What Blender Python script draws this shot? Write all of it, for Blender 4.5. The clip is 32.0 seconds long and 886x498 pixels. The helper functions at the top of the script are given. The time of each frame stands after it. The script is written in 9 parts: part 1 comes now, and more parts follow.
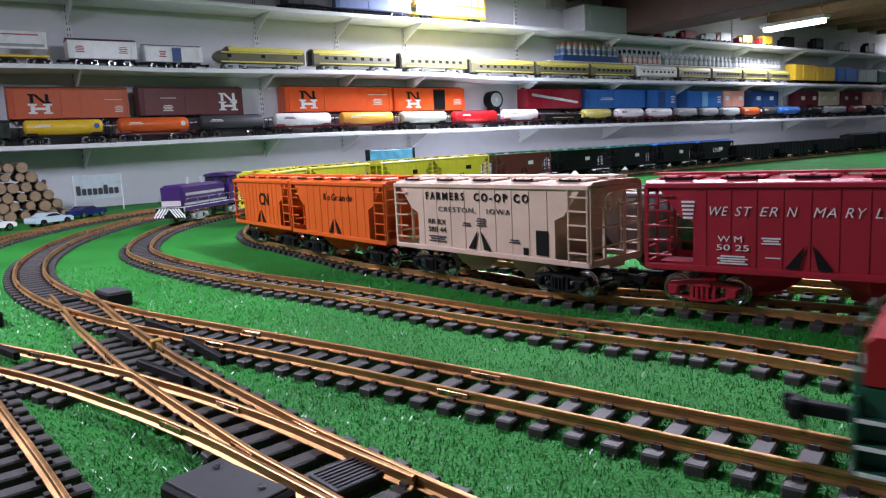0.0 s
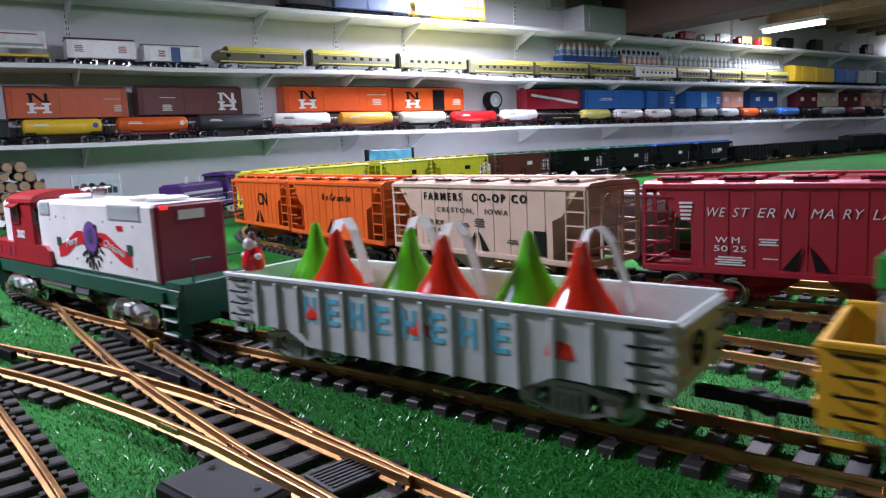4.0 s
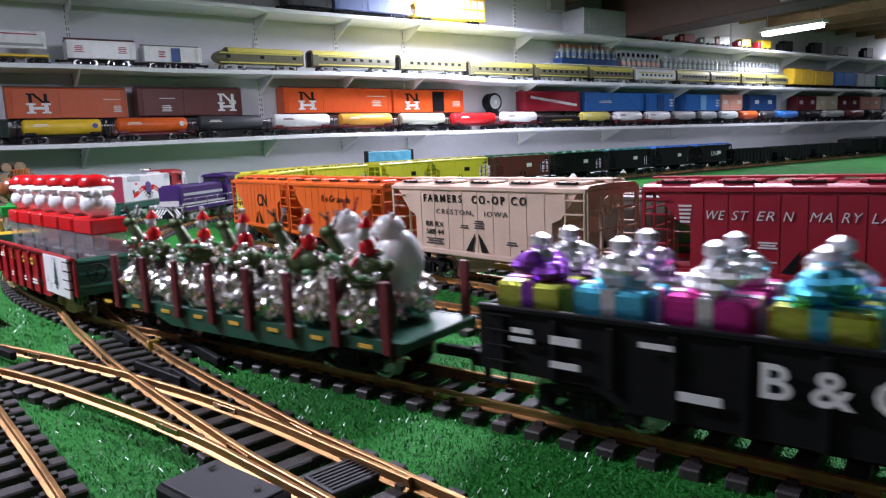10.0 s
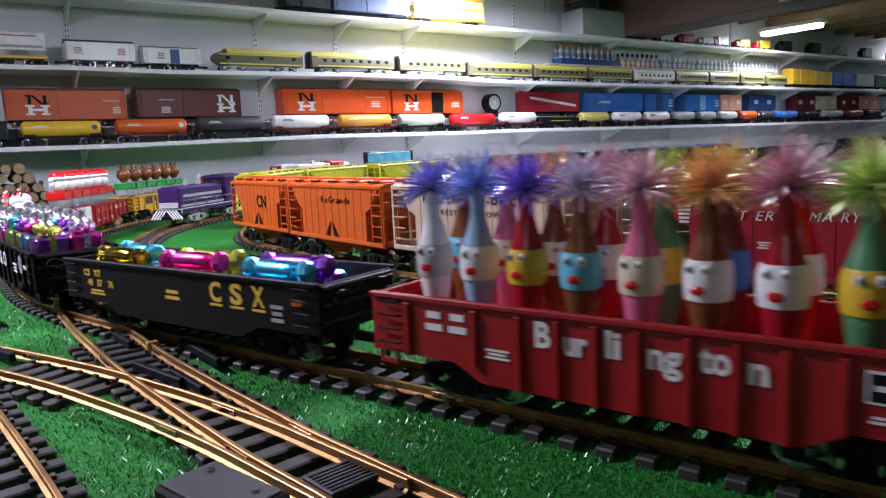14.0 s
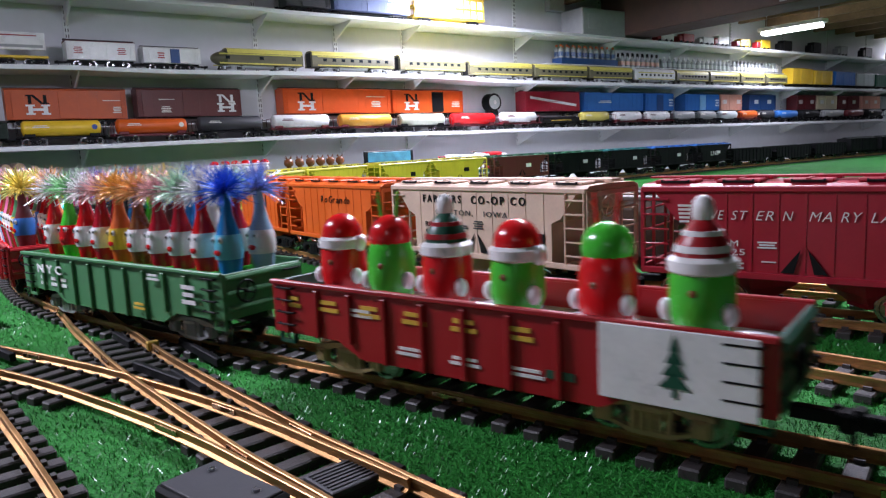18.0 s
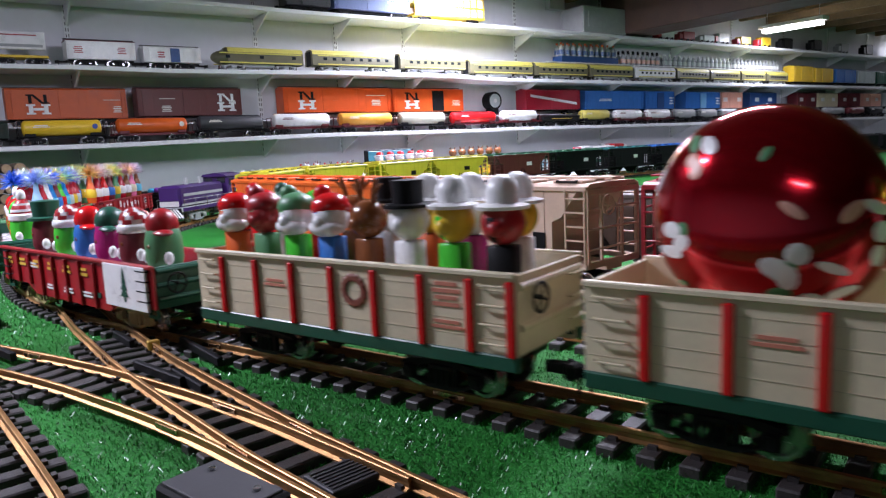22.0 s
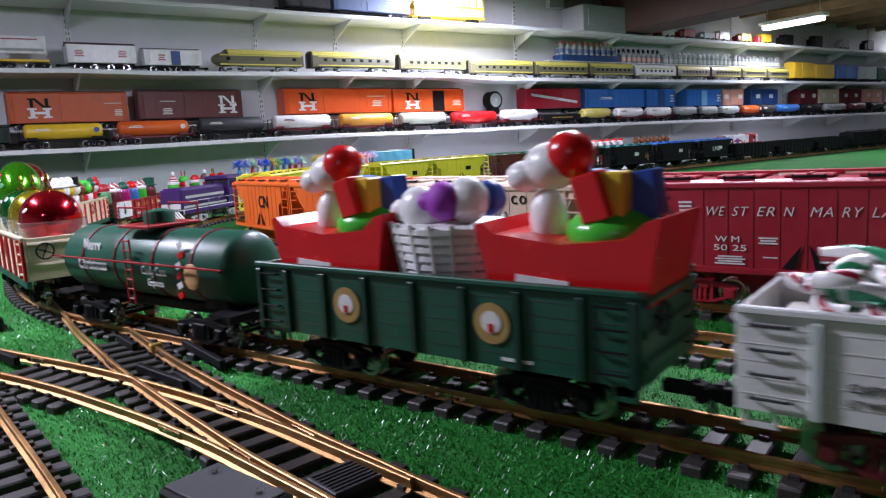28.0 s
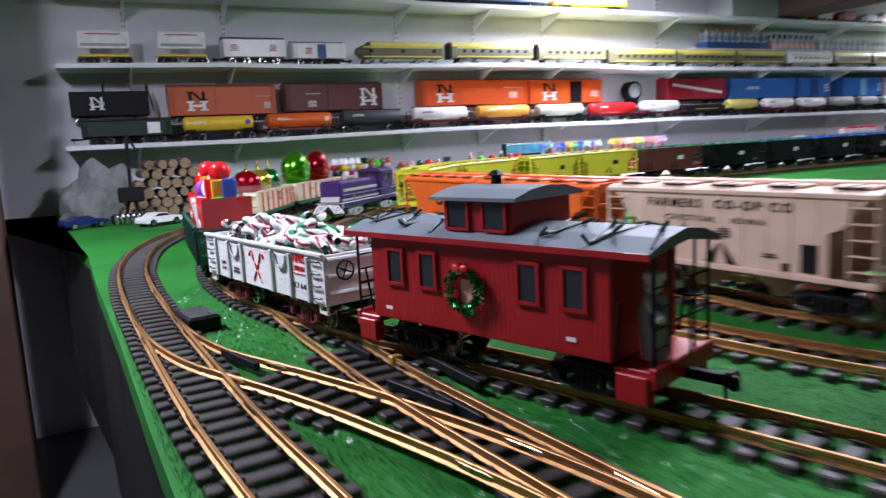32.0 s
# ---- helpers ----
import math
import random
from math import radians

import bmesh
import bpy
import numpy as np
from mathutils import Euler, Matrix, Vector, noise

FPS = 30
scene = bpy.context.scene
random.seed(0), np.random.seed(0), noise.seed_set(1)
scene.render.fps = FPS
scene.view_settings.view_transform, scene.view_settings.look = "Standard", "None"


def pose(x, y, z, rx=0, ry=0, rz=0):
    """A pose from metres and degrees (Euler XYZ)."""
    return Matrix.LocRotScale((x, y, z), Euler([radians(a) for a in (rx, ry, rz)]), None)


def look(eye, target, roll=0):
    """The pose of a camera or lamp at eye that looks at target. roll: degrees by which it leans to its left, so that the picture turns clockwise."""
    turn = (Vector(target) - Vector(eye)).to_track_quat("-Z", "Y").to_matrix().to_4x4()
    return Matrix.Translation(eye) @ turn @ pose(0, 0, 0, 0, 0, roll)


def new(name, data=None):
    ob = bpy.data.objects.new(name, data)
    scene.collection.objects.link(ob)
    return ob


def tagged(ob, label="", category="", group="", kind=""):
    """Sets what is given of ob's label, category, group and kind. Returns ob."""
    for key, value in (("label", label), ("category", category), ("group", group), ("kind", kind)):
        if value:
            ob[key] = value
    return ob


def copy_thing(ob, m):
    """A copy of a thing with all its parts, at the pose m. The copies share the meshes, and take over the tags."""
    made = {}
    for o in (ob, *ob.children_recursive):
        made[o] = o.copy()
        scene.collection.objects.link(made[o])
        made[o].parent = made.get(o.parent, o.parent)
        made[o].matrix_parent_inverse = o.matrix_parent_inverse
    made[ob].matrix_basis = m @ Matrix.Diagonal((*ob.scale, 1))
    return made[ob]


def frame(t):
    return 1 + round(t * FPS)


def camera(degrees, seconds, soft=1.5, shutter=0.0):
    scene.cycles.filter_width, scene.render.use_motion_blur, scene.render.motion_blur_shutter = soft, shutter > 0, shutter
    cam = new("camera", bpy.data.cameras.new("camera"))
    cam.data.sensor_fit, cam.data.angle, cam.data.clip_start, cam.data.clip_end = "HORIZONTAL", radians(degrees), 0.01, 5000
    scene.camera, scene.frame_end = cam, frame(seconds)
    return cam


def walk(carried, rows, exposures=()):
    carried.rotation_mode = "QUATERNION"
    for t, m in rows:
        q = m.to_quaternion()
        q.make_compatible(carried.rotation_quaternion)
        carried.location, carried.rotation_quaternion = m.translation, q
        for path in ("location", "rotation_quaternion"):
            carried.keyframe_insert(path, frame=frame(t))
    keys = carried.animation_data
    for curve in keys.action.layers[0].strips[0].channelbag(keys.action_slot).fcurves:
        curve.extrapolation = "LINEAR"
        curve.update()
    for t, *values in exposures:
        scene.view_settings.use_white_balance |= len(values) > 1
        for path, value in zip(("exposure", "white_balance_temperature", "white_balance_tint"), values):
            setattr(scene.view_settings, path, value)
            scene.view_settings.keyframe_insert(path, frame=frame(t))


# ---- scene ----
cam = camera(64.46, 32.0, soft=1.25, shutter=0.5)


def view(x, y, z, yaw, pitch, roll):
    a, b = radians(yaw), radians(pitch)
    ahead = Vector((-math.sin(a) * math.cos(b), math.cos(a) * math.cos(b), math.sin(b)))
    eye = Vector((x, y, z))
    return look(eye, eye + ahead, roll)


PATH = [
    (0.0, view(-0.0014, 0.0009, 0.2009, 0.05, -8.37, -2.81)),
    (0.5, view(-0.0007, 0.0007, 0.2014, -0.01, -8.38, -2.50)),
    (1.0, view(-0.0000, 0.0001, 0.2019, 0.00, -8.38, -2.50)),
    (3.0, view(0.0001, 0.0010, 0.2011, -0.02, -8.37, -2.62)),
    (5.5, view(0.0003, 0.0011, 0.2010, -0.00, -8.35, -2.73)),
    (7.0, view(0.0000, 0.0001, 0.2016, 0.00, -8.34, -2.57)),
    (9.0, view(-0.0005, -0.0000, 0.2016, -0.08, -8.28, -2.45)),
    (11.0, view(-0.0006, -0.0001, 0.2018, -0.14, -8.20, -2.49)),
    (13.0, view(-0.0001, 0.0002, 0.2014, -0.14, -8.17, -2.55)),
    (14.5, view(0.0001, 0.0004, 0.2014, -0.13, -8.18, -2.60)),
    (16.5, view(-0.0000, 0.0005, 0.2014, -0.12, -8.20, -2.58)),
    (19.0, view(0.0001, 0.0002, 0.2016, -0.11, -8.21, -2.62)),
    (21.0, view(0.0003, 0.0006, 0.2014, -0.07, -8.28, -2.72)),
    (23.0, view(0.0005, 0.0008, 0.2013, -0.04, -8.33, -2.74)),
    (25.5, view(0.0003, 0.0002, 0.2016, 0.02, -8.37, -2.64)),
    (27.5, view(0.0009, 0.0001, 0.2016, 0.06, -8.34, -2.90)),
    (28.0, view(0.0019, -0.0005, 0.2027, 0.13, -8.33, -3.28)),
    (28.5, view(-0.0008, -0.0021, 0.2029, 0.31, -8.30, -3.32)),
    (29.0, view(-0.0021, -0.0017, 0.2045, 0.57, -8.31, -3.54)),
    (29.5, view(-0.0081, 0.0009, 0.2048, 1.96, -8.15, -3.83)),
    (30.0, view(-0.0158, 0.0028, 0.2072, 3.29, -7.87, -3.77)),
    (30.5, view(-0.0299, 0.0032, 0.2071, 4.06, -7.86, -3.45)),
    (31.0, view(-0.0466, 0.0004, 0.2160, 4.87, -7.70, -2.92)),
    (31.5, view(-0.0843, 0.0125, 0.2146, 5.59, -7.75, -2.72)),
    (31.8, view(-0.1055, -0.0081, 0.2253, 7.09, -8.04, -2.51)),
    (32.0, view(-0.1500, 0.0600, 0.2200, 8.80, -8.60, -3.00)),
]
walk(cam, PATH)

# ---- the plan: the wall runs along U, N points into the wall ----
ANG = radians(55)
U = Vector((math.sin(ANG), math.cos(ANG), 0))
N = Vector((-math.cos(ANG), math.sin(ANG), 0))
WALL_D = 3.52        # distance of the wall's face
SHELF_D = 3.30       # front edge of the shelves
RAIL_TOP = 0.0155
SHELF_Z = (0.286, 0.587, 0.904)
CEIL_Z = 1.22
FLOOR_Z = -0.95


def at_wall(u, d, z=0.0):
    """The place u along the wall, d from the camera's line, at height z."""
    p = U * u + N * d
    return Vector((p.x, p.y, z))


# how far each shelf board stands above or below its nominal height along the wall: they sag between brackets
SAG = (((-0.2, -0.004), (0.6, -0.005), (1.1, 0.003), (1.6, 0.010), (2.6, 0.006), (2.95, 0.011), (3.5, 0.008), (5.2, 0.002), (13, -0.004)),
       ((-0.2, 0.014), (0.5, 0.019), (0.9, 0.012), (1.7, 0.020), (2.4, 0.018), (2.8, 0.002), (4.5, 0.0), (13, -0.006)),
       ((-0.2, -0.004), (1.2, -0.003), (1.5, -0.009), (3.3, -0.009), (4.2, -0.016), (13, -0.03)))


def sag(level, u):
    us, zs = zip(*SAG[level])
    return float(np.interp(u, us, zs))


def shelf_level(z):
    return 0 if 0.25 < z < 0.5 else 1 if 0.55 < z < 0.8 else 2 if 0.89 < z < 1.0 else None


def wall_pose(u, d, z=0.0, turn=0.0):
    """A thing by the wall: its +y side faces the room, its +x end points down the wall to the near end."""
    p = at_wall(u, d, z)
    level = shelf_level(z)
    lift = 0.0 if level is None else sag(level, u)
    return pose(p.x, p.y, z + lift, 0, 0, 215 + turn)


def sagging_board(level, u0, u1, d0, d1, z0, z1):
    """A long board that follows the sag of its shelf."""
    bm = bmesh.new()
    rows = []
    for u in np.linspace(u0, u1, max(int((u1 - u0) / 0.12), 2)):
        k = sag(level, u)
        rows.append([bm.verts.new(at_wall(u, d, z + k)) for d, z in ((d0, z0), (d0 - 0.0005, z1 - 0.002), (d0 + 0.001, z1), (d1, z1), (d1, z0))])
    for a, b in zip(rows, rows[1:]):
        for i in range(5):
            j = (i + 1) % 5
            bm.faces.new((a[i], a[j], b[j], b[i]))
    bm.faces.new(rows[0])
    bm.faces.new(rows[-1][::-1])
    return bm


# ---- light ----
world = bpy.data.worlds.new("room_dark")
scene.world = world
world.use_nodes = True
world.node_tree.nodes["Background"].inputs[0].default_value = (0.55, 0.6, 0.65, 1)
world.node_tree.nodes["Background"].inputs[1].default_value = 0.02
scene.view_settings.exposure = 0.0

# place along the wall, distance to it, height, length and watts of each lamp
# the lamps at 4.6 and -1.6 are unseen, added as fill light
TUBES = [(2.4, 3.05, 1.09, 0.6, 54), (5.6, 3.05, 1.0, 0.46, 13), (8.6, 3.1, 1.09, 0.6, 9), (11.6, 3.1, 1.09, 0.6, 9),
         (-0.6, 1.5, 1.12, 0.6, 44), (1.15, 0.98, 1.12, 0.6, 38), (4.6, 1.3, 1.12, 0.6, 24), (-1.6, -1.2, 1.12, 0.6, 4)]
for tu, td, tz, tl, watts in TUBES:
    lamp = bpy.data.lights.new("tube_light", "AREA")
    lamp.shape, lamp.size, lamp.size_y = "RECTANGLE", tl, 0.06
    lamp.energy, lamp.color = watts, (0.93, 0.93, 1.18)
    ob = new("tube_light", lamp)
    q = at_wall(tu, td, tz - 0.026)
    ob.matrix_world = pose(q.x, q.y, q.z, 0, 0, 125)

# ---- materials ----
MATS = {}


def mat(name, color, rough=0.5, metal=0.0, var=0.12, scale=40.0, bump=0.0, bscale=400.0, coat=0.0, spec=0.5, emit=0.0, alpha=None, trans=0.0):
    """A painted, plastic or metal surface with stains at two scales and a fine relief."""
    if name in MATS:
        return MATS[name]
    m = bpy.data.materials.new(name)
    m.use_nodes = True
    nt = m.node_tree
    b = nt.nodes["Principled BSDF"]
    tc = nt.nodes.new("ShaderNodeTexCoord")
    n1 = nt.nodes.new("ShaderNodeTexNoise")
    n1.inputs["Scale"].default_value, n1.inputs["Detail"].default_value = scale, 6
    n2 = nt.nodes.new("ShaderNodeTexNoise")
    n2.inputs["Scale"].default_value, n2.inputs["Detail"].default_value = scale * 9, 3
    nt.links.new(tc.outputs["Object"], n1.inputs["Vector"])
    nt.links.new(tc.outputs["Object"], n2.inputs["Vector"])
    add = nt.nodes.new("ShaderNodeMath")
    add.operation = "MULTIPLY_ADD"
    add.inputs[1].default_value = 0.5
    nt.links.new(n2.outputs["Fac"], add.inputs[0])
    nt.links.new(n1.outputs["Fac"], add.inputs[2])
    ramp = nt.nodes.new("ShaderNodeMapRange")
    ramp.inputs["From Min"].default_value, ramp.inputs["From Max"].default_value = 0.45, 1.05
    ramp.inputs["To Min"].default_value, ramp.inputs["To Max"].default_value = 1 - var, 1 + var
    nt.links.new(add.outputs[0], ramp.inputs["Value"])
    mul = nt.nodes.new("ShaderNodeVectorMath")
    mul.operation = "SCALE"
    mul.inputs[0].default_value = color
    nt.links.new(ramp.outputs["Result"], mul.inputs["Scale"])
    nt.links.new(mul.outputs["Vector"], b.inputs["Base Color"])
    rr = nt.nodes.new("ShaderNodeMapRange")
    rr.inputs["From Min"].default_value, rr.inputs["From Max"].default_value = 0.45, 1.05
    rr.inputs["To Min"].default_value, rr.inputs["To Max"].default_value = max(rough - 0.08, 0.02), min(rough + 0.1, 1)
    nt.links.new(add.outputs[0], rr.inputs["Value"])
    nt.links.new(rr.outputs["Result"], b.inputs["Roughness"])
    b.inputs["Metallic"].default_value = metal
    b.inputs["Specular IOR Level"].default_value = spec
    b.inputs["Coat Weight"].default_value = coat
    b.inputs["Transmission Weight"].default_value = trans
    if emit:
        b.inputs["Emission Color"].default_value = (*color, 1)
        b.inputs["Emission Strength"].default_value = emit
    if bump:
        bp = nt.nodes.new("ShaderNodeBump")
        bp.inputs["Strength"].default_value, bp.inputs["Distance"].default_value = bump, 0.001
        n3 = nt.nodes.new("ShaderNodeTexNoise")
        n3.inputs["Scale"].default_value, n3.inputs["Detail"].default_value = bscale, 4
        nt.links.new(tc.outputs["Object"], n3.inputs["Vector"])
        nt.links.new(n3.outputs["Fac"], bp.inputs["Height"])
        nt.links.new(bp.outputs["Normal"], b.inputs["Normal"])
    MATS[name] = m
    return m


def paint(name, color, rough=0.42):
    """Model paint: semi-matt plastic with faint handling marks."""
    return mat(name, color, rough, 0, 0.1, 30, 0.08, 900)


def foil(name, color, rough=0.16):
    return mat(name, color, rough, 1.0, 0.15, 60, 0.5, 260)


BLACK = mat("black_plastic", (0.009, 0.009, 0.01), 0.5, 0, 0.15, 30, 0.08, 900, spec=0.15)
DARK = paint("dark_grey_plastic", (0.045, 0.045, 0.05), 0.55)
STEEL = mat("wheel_steel", (0.55, 0.55, 0.56), 0.28, 1.0, 0.15, 80)
BRASS = mat("rail_brass", (0.46, 0.25, 0.1), 0.4, 0.8, 0.35, 14, 0.12, 500)
TIE = mat("tie_plastic", (0.035, 0.03, 0.029), 0.55, 0, 0.25, 60, 0.5, 700)
WHITE = paint("white_paint", (0.78, 0.78, 0.76), 0.4)
WHEEL = mat("bright_wheel_steel", (0.5, 0.5, 0.51), 0.2, 1.0, 0.2, 80)
GREY = paint("grey_paint", (0.33, 0.34, 0.34), 0.5)
RED = paint("red_paint", (0.34, 0.011, 0.016), 0.35)
GREEN = paint("dark_green_paint", (0.012, 0.085, 0.05), 0.38)
YELLOW = paint("yellow_paint", (0.72, 0.47, 0.03), 0.4)
ORANGE = paint("orange_paint", (0.66, 0.11, 0.013), 0.42)
SILVER = mat("silver_paint", (0.55, 0.57, 0.58), 0.4, 0.5, 0.1, 40)
GLASS = mat("dark_glass", (0.02, 0.025, 0.03), 0.08, 0, 0.05)


# ---- mesh helpers ----
def box(bm, cx, cy, cz, sx, sy, sz, bevel=0.0, rot=None):
    """A box with its centre and size; bevelled edges if asked."""
    m = Matrix.Translation((cx, cy, cz))
    if rot is not None:
        m = m @ Euler([radians(a) for a in rot]).to_matrix().to_4x4()
    r = bmesh.ops.create_cube(bm, size=1.0, matrix=m @ Matrix.Diagonal((sx, sy, sz, 1)))
    if bevel:
        vs = set(r["verts"])
        es = [e for e in bm.edges if e.verts[0] in vs and e.verts[1] in vs]
        bmesh.ops.bevel(bm, geom=es, offset=bevel, segments=1, affect="EDGES", profile=0.5)


def rod(bm, a, b, r, seg=8, r2=None):
    """A round bar from a to b."""
    a, b = Vector(a), Vector(b)
    d = b - a
    q = d.to_track_quat("Z", "Y").to_matrix().to_4x4()
    bmesh.ops.create_cone(bm, cap_ends=True, segments=seg, radius1=r, radius2=r if r2 is None else r2, depth=d.length,
                          matrix=Matrix.Translation((a + b) / 2) @ q)


def ball(bm, c, rx, ry=None, rz=None, seg=12, rings=8):
    ry, rz = ry or rx, rz or rx
    bmesh.ops.create_uvsphere(bm, u_segments=seg, v_segments=rings, radius=1.0,
                              matrix=Matrix.Translation(c) @ Matrix.Diagonal((rx, ry, rz, 1)))


def lathe(bm, profile, c=(0, 0, 0), seg=16, axis="Z"):
    """A turned shape; profile is pairs of radius and height."""
    rows = []
    for r, h in profile:
        row = []
        for i in range(seg):
            a = 2 * math.pi * i / seg
            x, y = r * math.cos(a), r * math.sin(a)
            v = (x, y, h) if axis == "Z" else (h, x, y) if axis == "X" else (x, h, -y)
            row.append(bm.verts.new((v[0] + c[0], v[1] + c[1], v[2] + c[2])))
        rows.append(row)
    for a, b in zip(rows, rows[1:]):
        for i in range(seg):
            j = (i + 1) % seg
            bm.faces.new((a[i], a[j], b[j], b[i]))
    bm.faces.new(rows[0][::-1])
    bm.faces.new(rows[-1])


def spoked_ring(bm, c, r, axis="X", tube=0.0011):
    """A hand wheel: a thin round rim, four spokes and a hub."""
    def at(a, q):
        u, v = q * math.cos(a), q * math.sin(a)
        return (c[0], c[1] + u, c[2] + v) if axis == "X" else (c[0] + u, c[1] + v, c[2])
    for k in range(14):
        rod(bm, at(2 * math.pi * k / 14, r), at(2 * math.pi * (k + 1) / 14, r), tube, 5)
    for k in range(4):
        rod(bm, c, at(math.pi * k / 2 + 0.4, r), tube * 0.8, 5)
    ball(bm, c, tube * 2, None, None, 8, 6)


def extrude_xz(bm, outline, y0, y1):
    """A slab with an outline in x and z, from y0 to y1."""
    a = [bm.verts.new((x, y0, z)) for x, z in outline]
    b = [bm.verts.new((x, y1, z)) for x, z in outline]
    n = len(a)
    bm.faces.new(a)
    bm.faces.new(b[::-1])
    for i in range(n):
        j = (i + 1) % n
        bm.faces.new((a[j], a[i], b[i], b[j]))


def extrude_yz(bm, outline, x0, x1):
    a = [bm.verts.new((x0, y, z)) for y, z in outline]
    b = [bm.verts.new((x1, y, z)) for y, z in outline]
    n = len(a)
    bm.faces.new(a[::-1])
    bm.faces.new(b)
    for i in range(n):
        j = (i + 1) % n
        bm.faces.new((a[i], a[j], b[j], b[i]))


def mesh_of(name, bm, material, smooth=False):
    bmesh.ops.recalc_face_normals(bm, faces=bm.faces)
    me = bpy.data.meshes.new(name)
    bm.to_mesh(me)
    bm.free()
    me.materials.append(material)
    if smooth:
        me.polygons.foreach_set("use_smooth", [True] * len(me.polygons))
        me.set_sharp_from_angle(angle=radians(40))
    return me


def part(name, bm, material, parent, label="", smooth=False):
    """One mesh under a thing or a part."""
    me = bm if isinstance(bm, bpy.types.Mesh) else mesh_of(name, bm, material, smooth)
    ob = new(name, me)
    ob.parent = parent
    if label:
        tagged(ob, label)
    return ob


def thing(name, label, category, group="", m=None):
    ob = new(name)
    ob.empty_display_size = 0.02
    tagged(ob, label, category, group)
    if m is not None:
        ob.matrix_world = m
    return ob


def solid(name, bm, material, label="", category="", group="", kind="", m=None, smooth=False):
    """A thing that is one mesh."""
    ob = new(name, mesh_of(name, bm, material, smooth))
    tagged(ob, label, category, group, kind)
    if m is not None:
        ob.matrix_world = m
    return ob


TEXTS = {}


def text_mesh(txt, size, material, width=None, shear=0.0, bold=0.0, spacing=1.0):
    key = (txt, size, material.name, width, shear, bold, spacing)
    if key in TEXTS:
        return TEXTS[key]
    cu = bpy.data.curves.new("lettering", "FONT")
    cu.body, cu.size, cu.align_x, cu.align_y = txt, size, "CENTER", "CENTER"
    cu.extrude, cu.shear, cu.resolution_u = 0.0003, shear, 3
    cu.offset = bold
    cu.space_character = spacing
    ob = bpy.data.objects.new("lettering", cu)
    scene.collection.objects.link(ob)
    me = bpy.data.meshes.new_from_object(ob.evaluated_get(bpy.context.evaluated_depsgraph_get()))
    me.name = "lettering"
    bpy.data.objects.remove(ob)
    bpy.data.curves.remove(cu)
    if width:
        xs = [v.co.x for v in me.vertices]
        k = width / max(max(xs) - min(xs), 1e-6)
        for v in me.vertices:
            v.co.x *= k
    me.materials.clear()
    me.materials.append(material)
    TEXTS[key] = me
    return me


def letters(txt, size, material, parent, x, y, z, side=1, width=None, shear=0.0, bold=0.0, tilt=0.0, spacing=1.0):
    """Lettering on a car's side: side 1 is +y, -1 is -y."""
    ob = new("lettering", text_mesh(txt, size, material, width, shear, bold, spacing))
    ob.parent = parent
    cols = ((-side, 0, 0), (0, 0, 1), (0, side, 0))
    rot = Matrix(cols).transposed().to_4x4()
    ob.matrix_local = Matrix.Translation((x, y, z)) @ rot @ pose(0, 0, 0, 0, 0, tilt)
    return ob


def bars(material, parent, x, y, z, w, h, side=1, rows=2, name="marking"):
    """Small print, as plain bars of its size."""
    bm = bmesh.new()
    for i in range(rows):
        zz = z + h * ((i + 0.5) / rows - 0.5)
        box(bm, x, y + side * 0.0002, zz, w * (1.0 if i % 2 == 0 else 0.8), 0.0008, h / rows * 0.55)
    return part(name, bm, material, parent)


# ---- the paths of the tracks ----
def arcs(x, y, heading, segs, step=0.01):
    h = radians(heading)
    out = [(x, y)]
    for k, length in segs:
        for _ in range(int(round(length / step))):
            h += k * step / 2
            x += step * math.sin(h)
            y += step * math.cos(h)
            h += k * step / 2
            out.append((x, y))
    return np.array(out)


def spline(pts, n=16):
    p = [np.array(a, float) for a in pts]
    p = [2 * p[0] - p[1]] + p + [2 * p[-1] - p[-2]]
    out = []
    for i in range(1, len(p) - 2):
        a, b, c, d = p[i - 1:i + 3]
        for k in range(n):
            t = k / n
            out.append(0.5 * (2 * b + (c - a) * t + (2 * a - 5 * b + 4 * c - d) * t * t + (3 * b - a - 3 * c + d) * t ** 3))
    out.append(p[-2])
    return np.array(out)


class Line:
    """A centre line that is measured along its length."""

    def __init__(self, pts):
        d = np.linalg.norm(np.diff(pts, axis=0), axis=1)
        s = np.concatenate([[0], np.cumsum(d)])
        self.length = s[-1]
        self.s = np.arange(0, self.length, 0.01)
        self.p = np.stack([np.interp(self.s, s, pts[:, i]) for i in (0, 1)], 1)

    def at(self, s):
        return np.array([np.interp(s, self.s, self.p[:, 0]), np.interp(s, self.s, self.p[:, 1])])

    def heading(self, s):
        d = self.at(s + 0.01) - self.at(s - 0.01)
        return math.atan2(d[1], d[0])

    def nearest(self, x, y):
        return float(self.s[((self.p - (x, y)) ** 2).sum(1).argmin()])

    def gap(self, q):
        return math.sqrt(float(((self.p - q) ** 2).sum(1).min()))

    def car(self, s, wheelbase=0.26, z=RAIL_TOP):
        """The pose of a car whose middle is at s, with its two trucks on the line."""
        a, b = self.at(s + wheelbase / 2), self.at(s - wheelbase / 2)
        c = (a + b) / 2
        return pose(c[0], c[1], z, 0, 0, math.degrees(math.atan2(a[1] - b[1], a[0] - b[0])))


